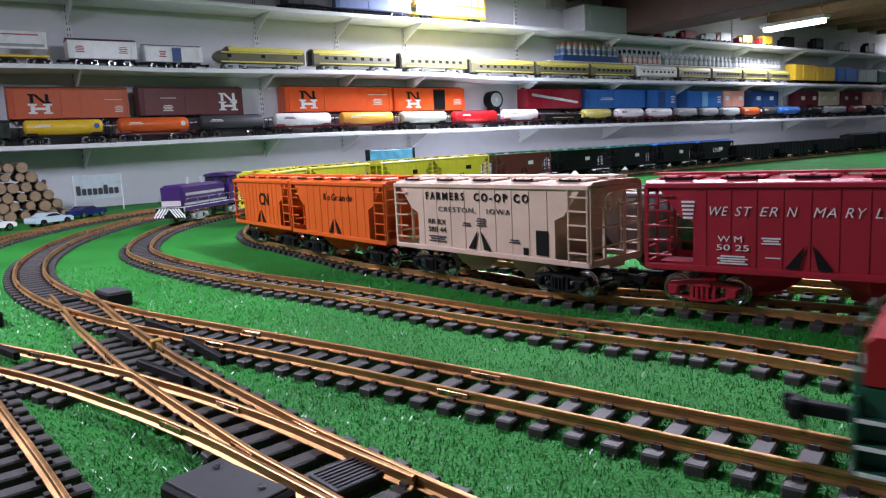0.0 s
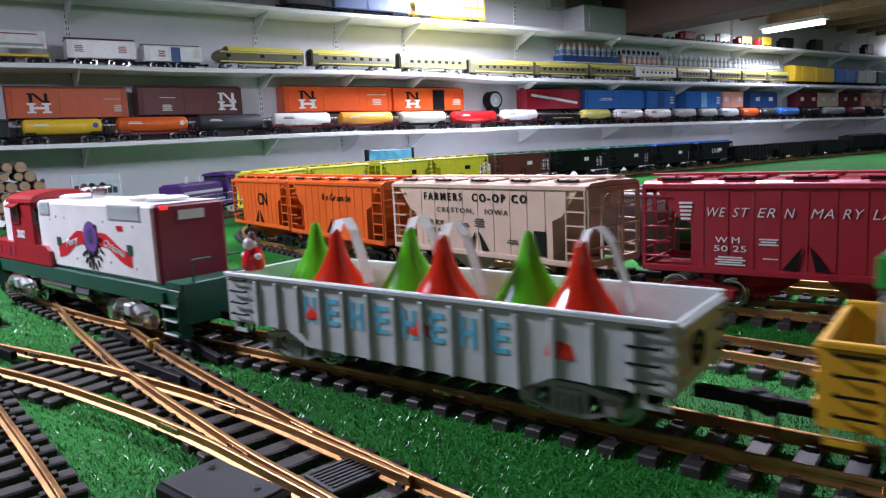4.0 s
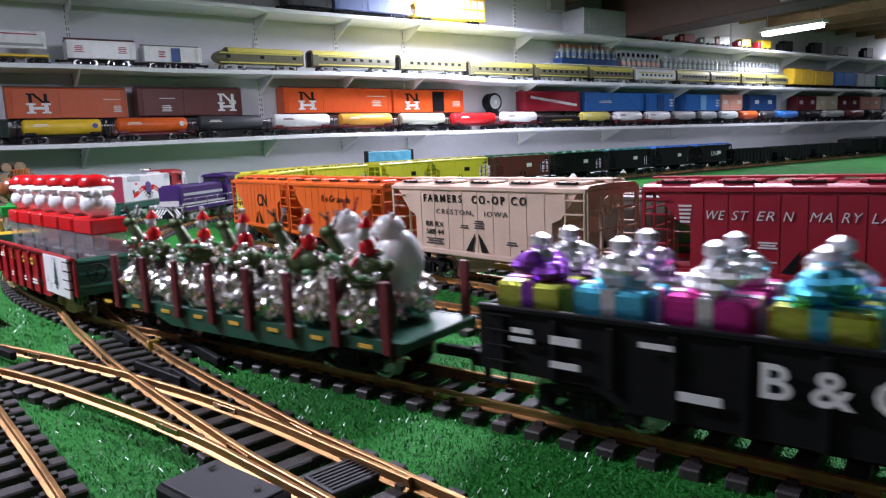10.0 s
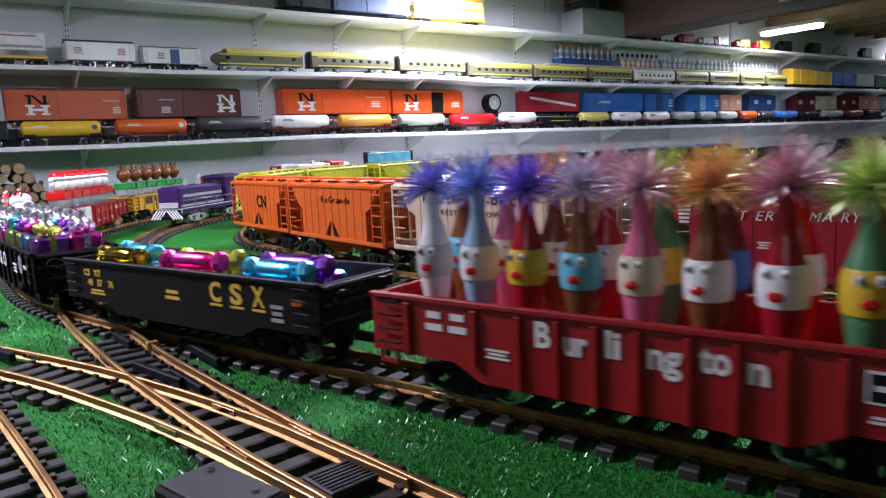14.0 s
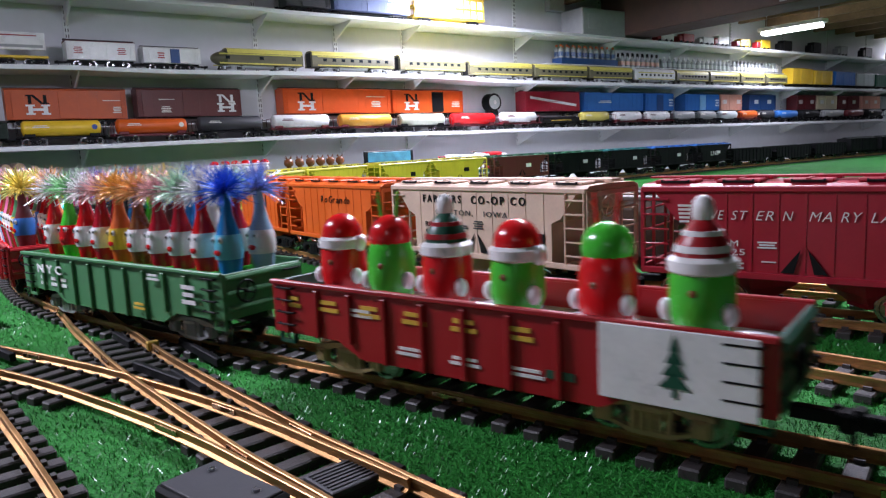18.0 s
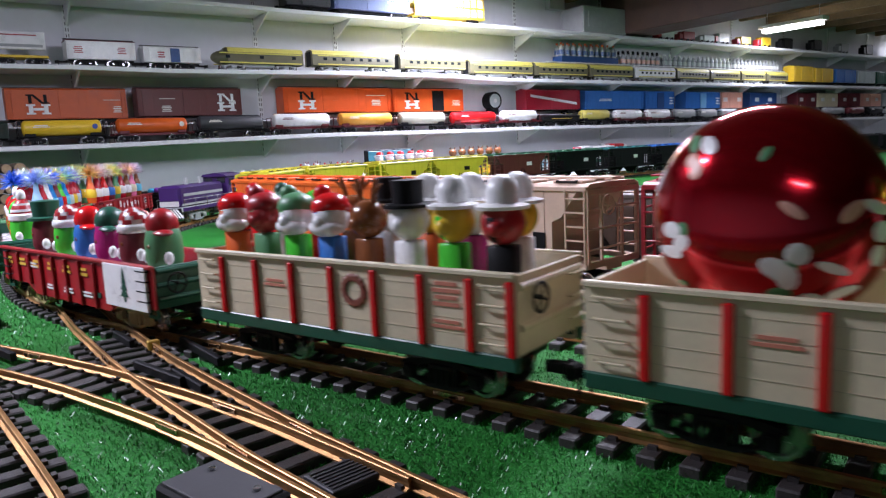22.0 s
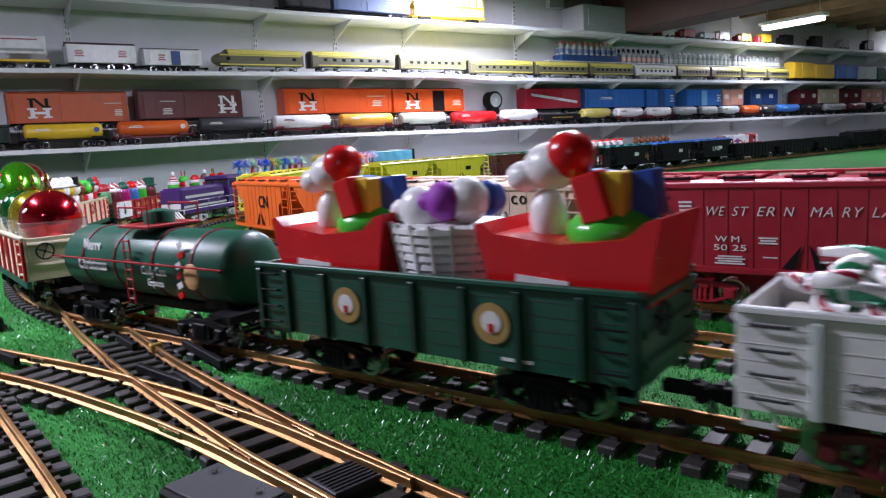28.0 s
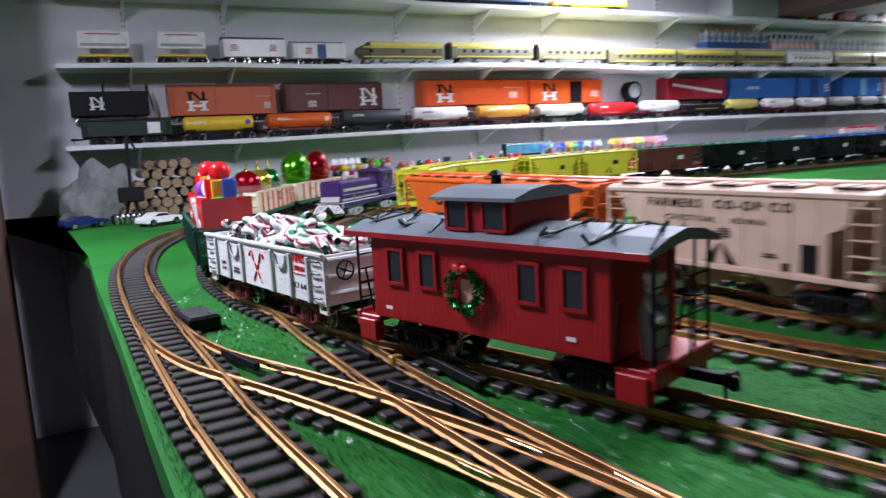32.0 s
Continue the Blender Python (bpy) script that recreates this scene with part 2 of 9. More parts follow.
H0 = radians(-52.23)
LINE_A = Line(arcs(0.0785 - 12 * math.sin(H0), 0.492 - 12 * math.cos(H0), -52.23, [(0, 12), (-0.0823, 0.5), (0.656, 0.9), (0.5137, 2.577), (0, 14)]))
far = [tuple((at_wall(u, 2.66)).xy) for u in (1.7, 2.6, 4, 7, 11, 15)]
LINE_B = Line(spline([(6.5, -4.6), (3, -1.72), (1.2, -0.25), (0.6, 0.27), (0.27, 0.59), (0.201, 0.642), (0.096, 0.72), (0.0, 0.805), (-0.14, 0.935), (-0.335, 1.105),
                      (-0.52, 1.3), (-0.655, 1.5), (-0.735, 1.75), (-0.765, 2.0), (-0.73, 2.27), (-0.63, 2.52), (-0.45, 2.77), (-0.2, 3.0)] + far))
far = [tuple((at_wall(u, 2.45)).xy) for u in (1.75, 2.6, 4, 7, 11, 15)]
LINE_C = Line(spline([(6.5, -4.1), (3, -1.3), (1.3, 0.03), (0.9, 0.33), (0.62, 0.54), (0.42, 0.685), (0.305, 0.771), (0.132, 0.885), (0.054, 0.983), (-0.08, 1.127),
                      (-0.12, 1.168), (-0.31, 1.447), (-0.4, 1.57), (-0.475, 1.75), (-0.505, 1.95), (-0.5, 2.15), (-0.44, 2.36), (-0.32, 2.56), (-0.15, 2.74)] + far))
far = [tuple((at_wall(u, 3.38)).xy) for u in (2.6, 4, 7, 11, 15)]
LINE_F = Line(spline([(5.2, -6.2), (2, -2.3), (0.5, -0.5), (-0.05, 0.13), (-0.26, 0.385), (-0.40, 0.55), (-0.53, 0.715), (-0.66, 0.885), (-0.82, 1.1), (-0.97, 1.33),
                      (-1.1, 1.6), (-1.17, 1.86), (-1.19, 2.11), (-1.175, 2.37), (-1.12, 2.62), (-1.02, 2.87), (-0.9, 3.12), (-0.73, 3.4), (-0.5, 3.65), (-0.2, 3.87)] + far))
LINE_G = Line(spline([(-0.62, 1.1), (-0.56, 1.024), (-0.49, 0.926), (-0.451, 0.87), (-0.412, 0.814), (-0.371, 0.759), (-0.33, 0.704), (-0.288, 0.649), (-0.245, 0.597), (-0.203, 0.547), (-0.157, 0.494),
                      (-0.11, 0.44), (-0.06, 0.388), (-0.01, 0.336), (0.12, 0.212), (0.4, -0.06), (1.5, -1.1), (4, -3.5)]))
LINE_D = Line(spline([(-0.735, 0.985), (-0.66, 0.885), (-0.595, 0.805), (-0.54, 0.75), (-0.492, 0.711), (-0.445, 0.682), (-0.399, 0.654), (-0.353, 0.625), (-0.308, 0.594), (-0.264, 0.561), (-0.222, 0.529),
                      (-0.182, 0.496), (-0.14, 0.459), (-0.1, 0.42), (-0.06, 0.381), (-0.02, 0.342)]))

# ---- the room ----
def slab(name, u0, u1, d0, d1, z0, z1, material, label, bevel=0.0, kind="structure"):
    bm = bmesh.new()
    box(bm, 0, 0, 0, u1 - u0, d1 - d0, z1 - z0, bevel)
    c = at_wall((u0 + u1) / 2, (d0 + d1) / 2, (z0 + z1) / 2)
    return solid(name, bm, material, label, name.split("_")[0], kind=kind, m=pose(c.x, c.y, c.z, 0, 0, 35))


WALLPAINT = mat("wall_paint", (0.66, 0.67, 0.7), 0.75, 0, 0.07, 2.5, 0.12, 160)
SHELFPAINT = mat("shelf_white", (0.74, 0.76, 0.76), 0.5, 0, 0.06, 6, 0.05, 200)
WOOD_DARK = mat("dark_beam_wood", (0.06, 0.03, 0.02), 0.6, 0, 0.3, 9, 0.3, 120)
JOIST = mat("joist_wood", (0.22, 0.14, 0.07), 0.7, 0, 0.3, 8, 0.3, 90)
FLOORM = mat("floor_concrete", (0.07, 0.07, 0.072), 0.7, 0, 0.2, 3, 0.2, 60)

slab("wall_north", -3.6, 16.2, WALL_D, WALL_D + 0.1, FLOOR_Z, CEIL_Z, WALLPAINT, "painted pale grey basement wall behind the shelves")
# added dark panel that stands in for the gloom left of the post
slab("wall_partition", -0.74, -0.62, 2.3, WALL_D - 0.002, FLOOR_Z, CEIL_Z - 0.002, mat("brown_panel", (0.07, 0.035, 0.02), 0.6, 0, 0.25, 7, 0.2, 80), "dark brown panel added to keep the layout's end dark")
slab("wall_west", -3.7, -3.6, -9, WALL_D + 0.1, FLOOR_Z, CEIL_Z, WALLPAINT, "plain grey wall at the near end")
slab("wall_south", -3.6, 16.2, -9.1, -9.0, FLOOR_Z, CEIL_Z, WALLPAINT, "plain grey wall behind the layout")
slab("wall_east", 16.2, 16.3, -9, WALL_D, FLOOR_Z, CEIL_Z, WALLPAINT, "plain grey wall at the far end")
slab("floor", -3.6, 16.3, -9, WALL_D, FLOOR_Z - 0.05, FLOOR_Z, FLOORM, "dark concrete basement floor")
slab("ceiling", -3.6, 16.3, -9, WALL_D, CEIL_Z, CEIL_Z + 0.05, mat("ceiling_board", (0.18, 0.13, 0.085), 0.8, 0, 0.25, 5, 0.2, 60), "bare brown ceiling boards")
for i in range(32):
    uu = -2.98 + i * 0.41
    if abs(uu - 4.0) > 0.2:
        slab("joist", uu - 0.02, uu + 0.02, -5.5, WALL_D - 0.002, CEIL_Z - 0.1, CEIL_Z - 0.001, JOIST, "brown ceiling joist", 0.003)
slab("beam", 3.92, 4.22, -4.0, WALL_D - 0.003, 0.905, CEIL_Z - 0.002, WOOD_DARK, "dark brown boxed ceiling beam", 0.006)

# sign plate on the beam
sg = thing("sign_plate", "grey sign board with dark lettering on the beam", "sign")
bm = bmesh.new()
box(bm, 0, 0, 0, 0.9, 0.008, 0.14, 0.002)
part("board", bm, GREY, sg)
letters("OCEAN", 0.1, DARK, sg, 0.1, 0.0045, -0.005, width=0.36)
q = at_wall(3.905, 1.75, 0.99)
sg.matrix_world = pose(q.x, q.y, q.z, 0, 0, 125)

# tubes with their fittings, the two added fill lamps among them
for tu, td, tz, tl, watts in TUBES:
    q = at_wall(tu, td, tz)
    tb = thing("tube_lamp", "white fluorescent tube lamp hanging under the ceiling, in a set with two added fill lamps", "ceiling lamp", "tube lamps", pose(q.x, q.y, q.z, 0, 0, 125))
    bm = bmesh.new()
    box(bm, 0, 0, 0.03, tl + 0.06, 0.1, 0.03, 0.004)
    part("housing", bm, WHITE, tb)
    for sy in (-0.026, 0.026):
        bm = bmesh.new()
        rod(bm, (-tl / 2, sy, 0), (tl / 2, sy, 0), 0.017, 12)
        part("tube", bm, mat("tube_glow", (0.95, 0.98, 1.0), 0.4, emit=9), tb, "glowing white tube", True)
    for sx in (-tl / 2 + 0.02, tl / 2 - 0.02):
        bm = bmesh.new()
        rod(bm, (sx, 0, 0.045), (sx, 0, CEIL_Z - tz), 0.003, 6)
        part("hanger", bm, STEEL, tb)

# shelves, with standards and brackets
STANDARDS = [0.11, 0.523, 1.372, 1.821, 2.255, 3.11, 3.9, 4.7, 5.5, 6.3, 7.1, 7.9, 8.7, 9.5]
for i, sz in enumerate(SHELF_Z):
    sh = thing("wall_shelf", "long white wall shelf carrying model trains", "shelf", "wall shelves")
    u0, u1 = (-0.16, 13.0)
    for j in range(5):
        a, b = u0 + (u1 - u0) * j / 5, u0 + (u1 - u0) * (j + 1) / 5 - 0.002
        part("board", sagging_board(i, a, b, SHELF_D + 0.002, WALL_D - 0.002, sz - 0.018, sz), SHELFPAINT, sh)
    bmb = bmesh.new()
    extrude_xz(bmb, [(0, 0), (0.19, 0), (0.19, -0.006), (0.02, -0.075), (0.012, -0.085), (0, -0.085)], -0.004, 0.004)
    me = mesh_of("bracket", bmb, SHELFPAINT)
    for su in STANDARDS:
        o = part("bracket", me, SHELFPAINT, sh)
        q = at_wall(su, WALL_D - 0.006, sz - 0.0181 + sag(i, su))
        o.matrix_local = pose(q.x, q.y, q.z, 0, 0, 305)
bm = bmesh.new()
box(bm, 0, 0, 0, 0.026, 0.006, 1.0, 0.001)
std_me = mesh_of("standard", bm, SHELFPAINT)
bm = bmesh.new()
for k in range(38):
    for sx in (-0.005, 0.005):
        box(bm, sx, -0.0033, -0.47 + k * 0.025, 0.0035, 0.0012, 0.014)
slot_me = mesh_of("slot_rows", bm, DARK)
for su in STANDARDS:
    q = at_wall(su, WALL_D - 0.0035, 0.7)
    st = thing("shelf_standard", "slotted white metal shelf standard on the wall", "shelf standard", "shelf standards", pose(q.x, q.y, q.z, 0, 0, 35))
    part("strip", std_me, SHELFPAINT, st)
    part("slot_rows", slot_me, DARK, st)

# ---- the layout table ----
EDGE = [(-2.38, 2.95), (-1.62, 1.99), (-1.22, 1.544), (-0.94, 1.17), (-0.69, 0.845), (-0.48, 0.566), (-0.372, 0.425), (-0.2, 0.21), (0.1, -0.15), (2.0, -2.45), (5.0, -6.1)]


def grass_material():
    m = bpy.data.materials.new("artificial_turf")
    m.use_nodes = True
    nt = m.node_tree
    b = nt.nodes["Principled BSDF"]
    tc = nt.nodes.new("ShaderNodeTexCoord")
    a = nt.nodes.new("ShaderNodeTexNoise")
    a.inputs["Scale"].default_value, a.inputs["Detail"].default_value = 4, 5
    c = nt.nodes.new("ShaderNodeTexNoise")
    c.inputs["Scale"].default_value, c.inputs["Detail"].default_value = 330, 3
    for n in (a, c):
        nt.links.new(tc.outputs["Object"], n.inputs["Vector"])
    ad = nt.nodes.new("ShaderNodeMath")
    ad.operation = "MULTIPLY_ADD"
    ad.inputs[1].default_value = 0.9
    nt.links.new(c.outputs["Fac"], ad.inputs[0])
    nt.links.new(a.outputs["Fac"], ad.inputs[2])
    r = nt.nodes.new("ShaderNodeValToRGB")
    r.color_ramp.elements[0].position, r.color_ramp.elements[0].color = 0.55, (0.0035, 0.045, 0.006, 1)
    r.color_ramp.elements[1].position, r.color_ramp.elements[1].color = 1.25, (0.018, 0.185, 0.023, 1)
    nt.links.new(ad.outputs[0], r.inputs["Fac"])
    nt.links.new(r.outputs["Color"], b.inputs["Base Color"])
    b.inputs["Roughness"].default_value = 0.7
    b.inputs["Specular IOR Level"].default_value = 0.2
    bp = nt.nodes.new("ShaderNodeBump")
    bp.inputs["Strength"].default_value, bp.inputs["Distance"].default_value = 0.9, 0.003
    nt.links.new(c.outputs["Fac"], bp.inputs["Height"])
    nt.links.new(bp.outputs["Normal"], b.inputs["Normal"])
    return m


GRASS = grass_material()
bm = bmesh.new()
far_end = [tuple(at_wall(16.1, -8.5).xy), tuple(at_wall(16.1, WALL_D - 0.004).xy)]
vs = [bm.verts.new((x, y, 0)) for x, y in EDGE + far_end + [tuple(at_wall(-0.55, WALL_D - 0.004).xy)]]
f = bm.faces.new(vs)
r = bmesh.ops.extrude_face_region(bm, geom=[f])
for v in r["geom"]:
    if isinstance(v, bmesh.types.BMVert):
        v.co.z = -0.03
solid("ground", bm, GRASS, "bright green artificial turf covering the layout table", "turf", kind="structure")

# hidden reflector, added so the lower wall gets grey bounce instead of green
slab("board_strip", 1.45, 13.0, 2.72, WALL_D - 0.006, -0.0025, 0.004, mat("bounce_board_grey", (0.4, 0.42, 0.42), 0.7, 0, 0.15, 6, 0.1, 100), "unseen grey board added along the foot of the wall to bounce neutral light")
# short turf fibres where the camera passes nearest
rng = np.random.default_rng(5)
TRACKS_NEAR = (LINE_A, LINE_B, LINE_C, LINE_F, LINE_G, LINE_D)
edge_line = Line(np.array(EDGE[2:9]))
cnt = 260000
xy = np.stack([rng.uniform(-0.75, 0.75, cnt), rng.uniform(0.22, 1.35, cnt)], 1)
keep = rng.uniform(0, 1, cnt) < np.clip(0.55 / (xy[:, 1] + 0.05) - 0.1, 0.12, 1)
xy = xy[keep & ((xy[:, 0] + 0.372) * 0.79 + (xy[:, 1] - 0.425) * 0.6 > 0.004)]
n = len(xy)
ang = rng.uniform(0, 2 * np.pi, n)
hh = rng.uniform(0.0012, 0.0032, n)
lean = rng.uniform(0.3, 1.6, n) * hh
wd = rng.uniform(0.00025, 0.0005, n)
dx, dy = np.cos(ang), np.sin(ang)
v = np.zeros((n, 4, 3))
for k, sgn in ((0, -1), (1, 1)):
    v[:, k, 0], v[:, k, 1], v[:, k, 2] = xy[:, 0] - dy * wd * sgn, xy[:, 1] + dx * wd * sgn, -0.0005
b2 = rng.uniform(-1, 1, n) * lean
for k, sgn in ((2, 1), (3, -1)):
    v[:, k, 0], v[:, k, 1], v[:, k, 2] = xy[:, 0] + dx * lean - dy * wd * sgn * 0.6, xy[:, 1] + dy * lean + dx * wd * sgn * 0.6, hh
me = bpy.data.meshes.new("turf_fibres")
me.from_pydata(v.reshape(-1, 3).tolist(), [], (np.arange(n)[:, None] * 4 + np.arange(4)).tolist())
fib = bpy.data.materials.new("turf_fibre")
fib.use_nodes = True
fnt = fib.node_tree
geo = fnt.nodes.new("ShaderNodeNewGeometry")
fr = fnt.nodes.new("ShaderNodeValToRGB")
fr.color_ramp.elements[0].color = (0.006, 0.092, 0.011, 1)
fr.color_ramp.elements[1].color = (0.034, 0.3, 0.04, 1)
fnt.links.new(geo.outputs["Random Per Island"], fr.inputs["Fac"])
fnt.links.new(fr.outputs["Color"], fnt.nodes["Principled BSDF"].inputs["Base Color"])
fnt.nodes["Principled BSDF"].inputs["Roughness"].default_value = 0.28
fnt.nodes["Principled BSDF"].inputs["Specular IOR Level"].default_value = 0.5
me.materials.append(fib)
tagged(new("turf_fibres", me), "short shiny green plastic turf fibres", "turf", kind="stuff")

# fascia of the table and the dark space beside it
bm = bmesh.new()
for (x0, y0), (x1, y1) in zip(EDGE, EDGE[1:]):
    a = [bm.verts.new((x0, y0, -0.031)), bm.verts.new((x1, y1, -0.031)), bm.verts.new((x1, y1, -0.5)), bm.verts.new((x0, y0, -0.5))]
    bm.faces.new(a)
bmesh.ops.solidify(bm, geom=bm.faces[:], thickness=0.012)
solid("fascia", bm, mat("fascia_black", (0.012, 0.011, 0.011), 0.6, 0, 0.2, 8), "black fascia board under the table's edge", "fascia", kind="structure")
cb = thing("cabinet", "black cabinet with a pale edge strip on the floor", "cabinet", m=pose(-0.83, 0.72, -0.62, 0, 0, 37))
bm = bmesh.new()
box(bm, 0, 0, 0, 0.5, 0.3, 0.62, 0.004)
part("body", bm, mat("cabinet_black", (0.01, 0.01, 0.011), 0.5), cb)
bm = bmesh.new()
box(bm, 0, -0.1525, 0.28, 0.46, 0.004, 0.006)
box(bm, 0.23, -0.1525, 0, 0.006, 0.004, 0.56)
part("edge_strip", bm, GREY, cb)
pst = bmesh.new()
box(pst, 0, 0, 0, 0.14, 0.1, CEIL_Z - FLOOR_Z, 0.006)
q = at_wall(-0.42, 2.75)
solid("wall_post", pst, WOOD_DARK, "dark brown wooden post beside the layout", "post", kind="structure", m=pose(q.x, q.y, (CEIL_Z + FLOOR_Z) / 2, 0, 0, 35))

# ---- tracks ----
RAIL_SEC = [(-0.0034, 0.007), (0.0034, 0.007), (0.0034, 0.0079), (0.001, 0.0092), (0.001, 0.0122), (0.0017, 0.0129), (0.0017, 0.0151), (0.0011, RAIL_TOP),
            (-0.0011, RAIL_TOP), (-0.0017, 0.0151), (-0.0017, 0.0129), (-0.001, 0.0122), (-0.001, 0.0092), (-0.0034, 0.0079)]
HALF = 0.0236


def sweep(line, s0, s1, off, sec, step):
    """A bar of one section that follows a line at a sideways distance."""
    ss = np.arange(s0, s1 + step / 2, step)
    bm = bmesh.new()
    rows = []
    for s in ss:
        p, h = line.at(s), line.heading(min(max(s, 0.02), line.length - 0.04))
        nx, ny = -math.sin(h), math.cos(h)
        rows.append([bm.verts.new((p[0] + nx * (off + y), p[1] + ny * (off + y), z)) for y, z in sec])
    for a, b in zip(rows, rows[1:]):
        for i in range(len(sec)):
            j = (i + 1) % len(sec)
            bm.faces.new((a[i], a[j], b[j], b[i]))
    bm.faces.new(rows[0])
    bm.faces.new(rows[-1][::-1])
    return bm


bm = bmesh.new()
box(bm, 0, 0, 0.0025, 0.0135, 0.083, 0.009, 0.0012)
for sy in (-1, 1):
    for o in (-0.0058, 0.0058):
        box(bm, 0, sy * HALF + o, 0.0083, 0.006, 0.0032, 0.003)
TIE_ME = mesh_of("tie", bm, TIE)
bm = bmesh.new()
box(bm, 0, 0, 0.0025, 0.0135, 0.083, 0.009)
TIE_FAR = mesh_of("tie", bm, TIE)
tv = np.array([v.co for v in TIE_FAR.vertices])
tf = [list(p.vertices) for p in TIE_FAR.polygons]
bm = bmesh.new()
box(bm, 0, 0.0018, 0.0112, 0.03, 0.0012, 0.0045, 0.0004)
box(bm, 0, -0.0018, 0.0112, 0.03, 0.0012, 0.0045, 0.0004)
JOIN_ME = mesh_of("rail_joiner", bm, mat("joiner_brass", (0.72, 0.45, 0.25), 0.25, 1.0, 0.2, 30))


def track(line, label, s_near, s_far, skip=(), gap=0.043, full=True, pitch=0.0268):
    """A track: s_near is the stretch whose ties are single parts; ties past it are one mesh."""
    tr = thing("track", label, "track", "model railway tracks")
    s0, s1 = s_far
    for side in (-1, 1):
        bm = sweep(line, s0, s_near[0], side * HALF, RAIL_SEC, 0.06) if s_near[0] > s0 + 0.1 else None
        if bm:
            part("rail", bm, BRASS, tr, smooth=False)
        part("rail", sweep(line, s_near[0], s_near[1], side * HALF, RAIL_SEC, 0.02), BRASS, tr, "worn brass rail")
        if s1 > s_near[1] + 0.1:
            part("rail", sweep(line, s_near[1], s1, side * HALF, RAIL_SEC, 0.06), BRASS, tr)
    vv, ff = [], []
    k = 0
    s = s0
    while s < s1:
        p = line.at(s)
        if not any(o.gap(p) < gap for o in skip):
            h = line.heading(min(max(s, 0.02), line.length - 0.04))
            if s_near[0] <= s <= s_near[1]:
                o = part("tie", TIE_ME, TIE, tr)
                o.matrix_local = pose(p[0], p[1], 0, 0, 0, math.degrees(h))
            else:
                c, sn = math.cos(h), math.sin(h)
                base = len(vv)
                vv += [(p[0] + c * a - sn * b, p[1] + sn * a + c * b, z) for a, b, z in tv]
                ff += [[i + base for i in g] for g in tf]
        s += pitch
        k += 1
    if vv:
        me = bpy.data.meshes.new("far_ties")
        me.from_pydata(vv, [], ff)
        me.materials.append(TIE)
        o = part("far_ties", me, TIE, tr)
        o["kind"] = "stuff"
    k = s_near[0] + 0.12
    while k < s_near[1]:
        for side in (-1, 1):
            o = part("rail_joiner", JOIN_ME, BRASS, tr)
            p, h = line.at(k), line.heading(k)
            o.matrix_local = pose(p[0] - math.sin(h) * side * HALF, p[1] + math.cos(h) * side * HALF, 0, 0, 0, math.degrees(h))
        k += 0.3
    return tr


sa, sb, sc, sf = LINE_A.nearest(0.35, 0.28), LINE_B.nearest(0.45, 0.41), LINE_C.nearest(0.62, 0.54), LINE_F.nearest(-0.15, 0.25)
track(LINE_A, "brass rails on black plastic ties, the train's own loop", (sa, sa + 3.2), (0.5, LINE_A.length - 1))
track(LINE_B, "brass rails on black plastic ties, the second loop", (sb, sb + 2.4), (0.3, LINE_B.length - 1))
track(LINE_C, "brass rails on black plastic ties, under the standing hoppers", (sc, sc + 2.0), (0.3, LINE_C.length - 1))
LINE_E = Line(np.array([LINE_C.at(s) + 0.128 * np.array([math.sin(LINE_C.heading(s)), -math.cos(LINE_C.heading(s))]) for s in np.arange(4, 9.2, 0.02)]))
track(LINE_E, "brass rails on black plastic ties, inside the hopper loop", (3.3, 4.2), (0.3, 4.9))
track(LINE_F, "brass rails on black plastic ties, along the table's edge", (sf, sf + 3.0), (3.0, LINE_F.length - 1))
track(LINE_G, "brass turnout track that leaves the loop", (0.1, 1.15), (0.1, 5.0), (LINE_A,), 0.05)
track(LINE_D, "brass crossover track between two turnouts", (0.02, LINE_D.length - 0.03), (0.02, LINE_D.length - 0.03), (LINE_F, LINE_G), 0.05)

# turnout gear
for name, x, y, rz, sx, sy, sz in (("turnout_motor", -0.124, 0.356, -40, 0.07, 0.04, 0.026), ("turnout_motor", -0.474, 0.983, -46, 0.058, 0.033, 0.02), ("turnout_motor", -0.601, 0.885, -47, 0.068, 0.04, 0.02)):
    tm = thing(name, "black plastic turnout motor box on the turf", "turnout motor", "turnout motors", pose(x, y, 0, 0, 0, rz))
    bm = bmesh.new()
    box(bm, 0, 0, sz / 2, sx, sy, sz, 0.002)
    part("case", bm, BLACK, tm)
    bm = bmesh.new()
    box(bm, 0, 0, sz + 0.0005, sx * 0.9, sy * 0.85, 0.002, 0.0005)
    part("lid", bm, DARK, tm)
    for k in (-1, 1):
        bm = bmesh.new()
        rod(bm, (k * sx * 0.3, sy * 0.2, sz), (k * sx * 0.3, sy * 0.2, sz + 0.003), 0.0022, 10)
        part("screw", bm, STEEL, tm)
for x, y, rz in ((-0.066, 0.398, 132), (-0.546, 1.0, 127)):
    tp = thing("turnout_plate", "black ribbed plastic plate between the rails", "turnout plate", "turnout plates", pose(x, y, 0, 0, 0, rz))
    bm = bmesh.new()
    box(bm, 0, 0, 0.0085, 0.032, 0.034, 0.004, 0.0006)
    part("plate", bm, DARK, tp)
    for k in range(7):
        bm = bmesh.new()
        box(bm, -0.012 + k * 0.004, 0, 0.0108, 0.0014, 0.03, 0.001)
        part("plate_rib", bm, DARK, tp)
bm = bmesh.new()
box(bm, 0, 0, 0.0125, 0.012, 0.008, 0.01, 0.001)
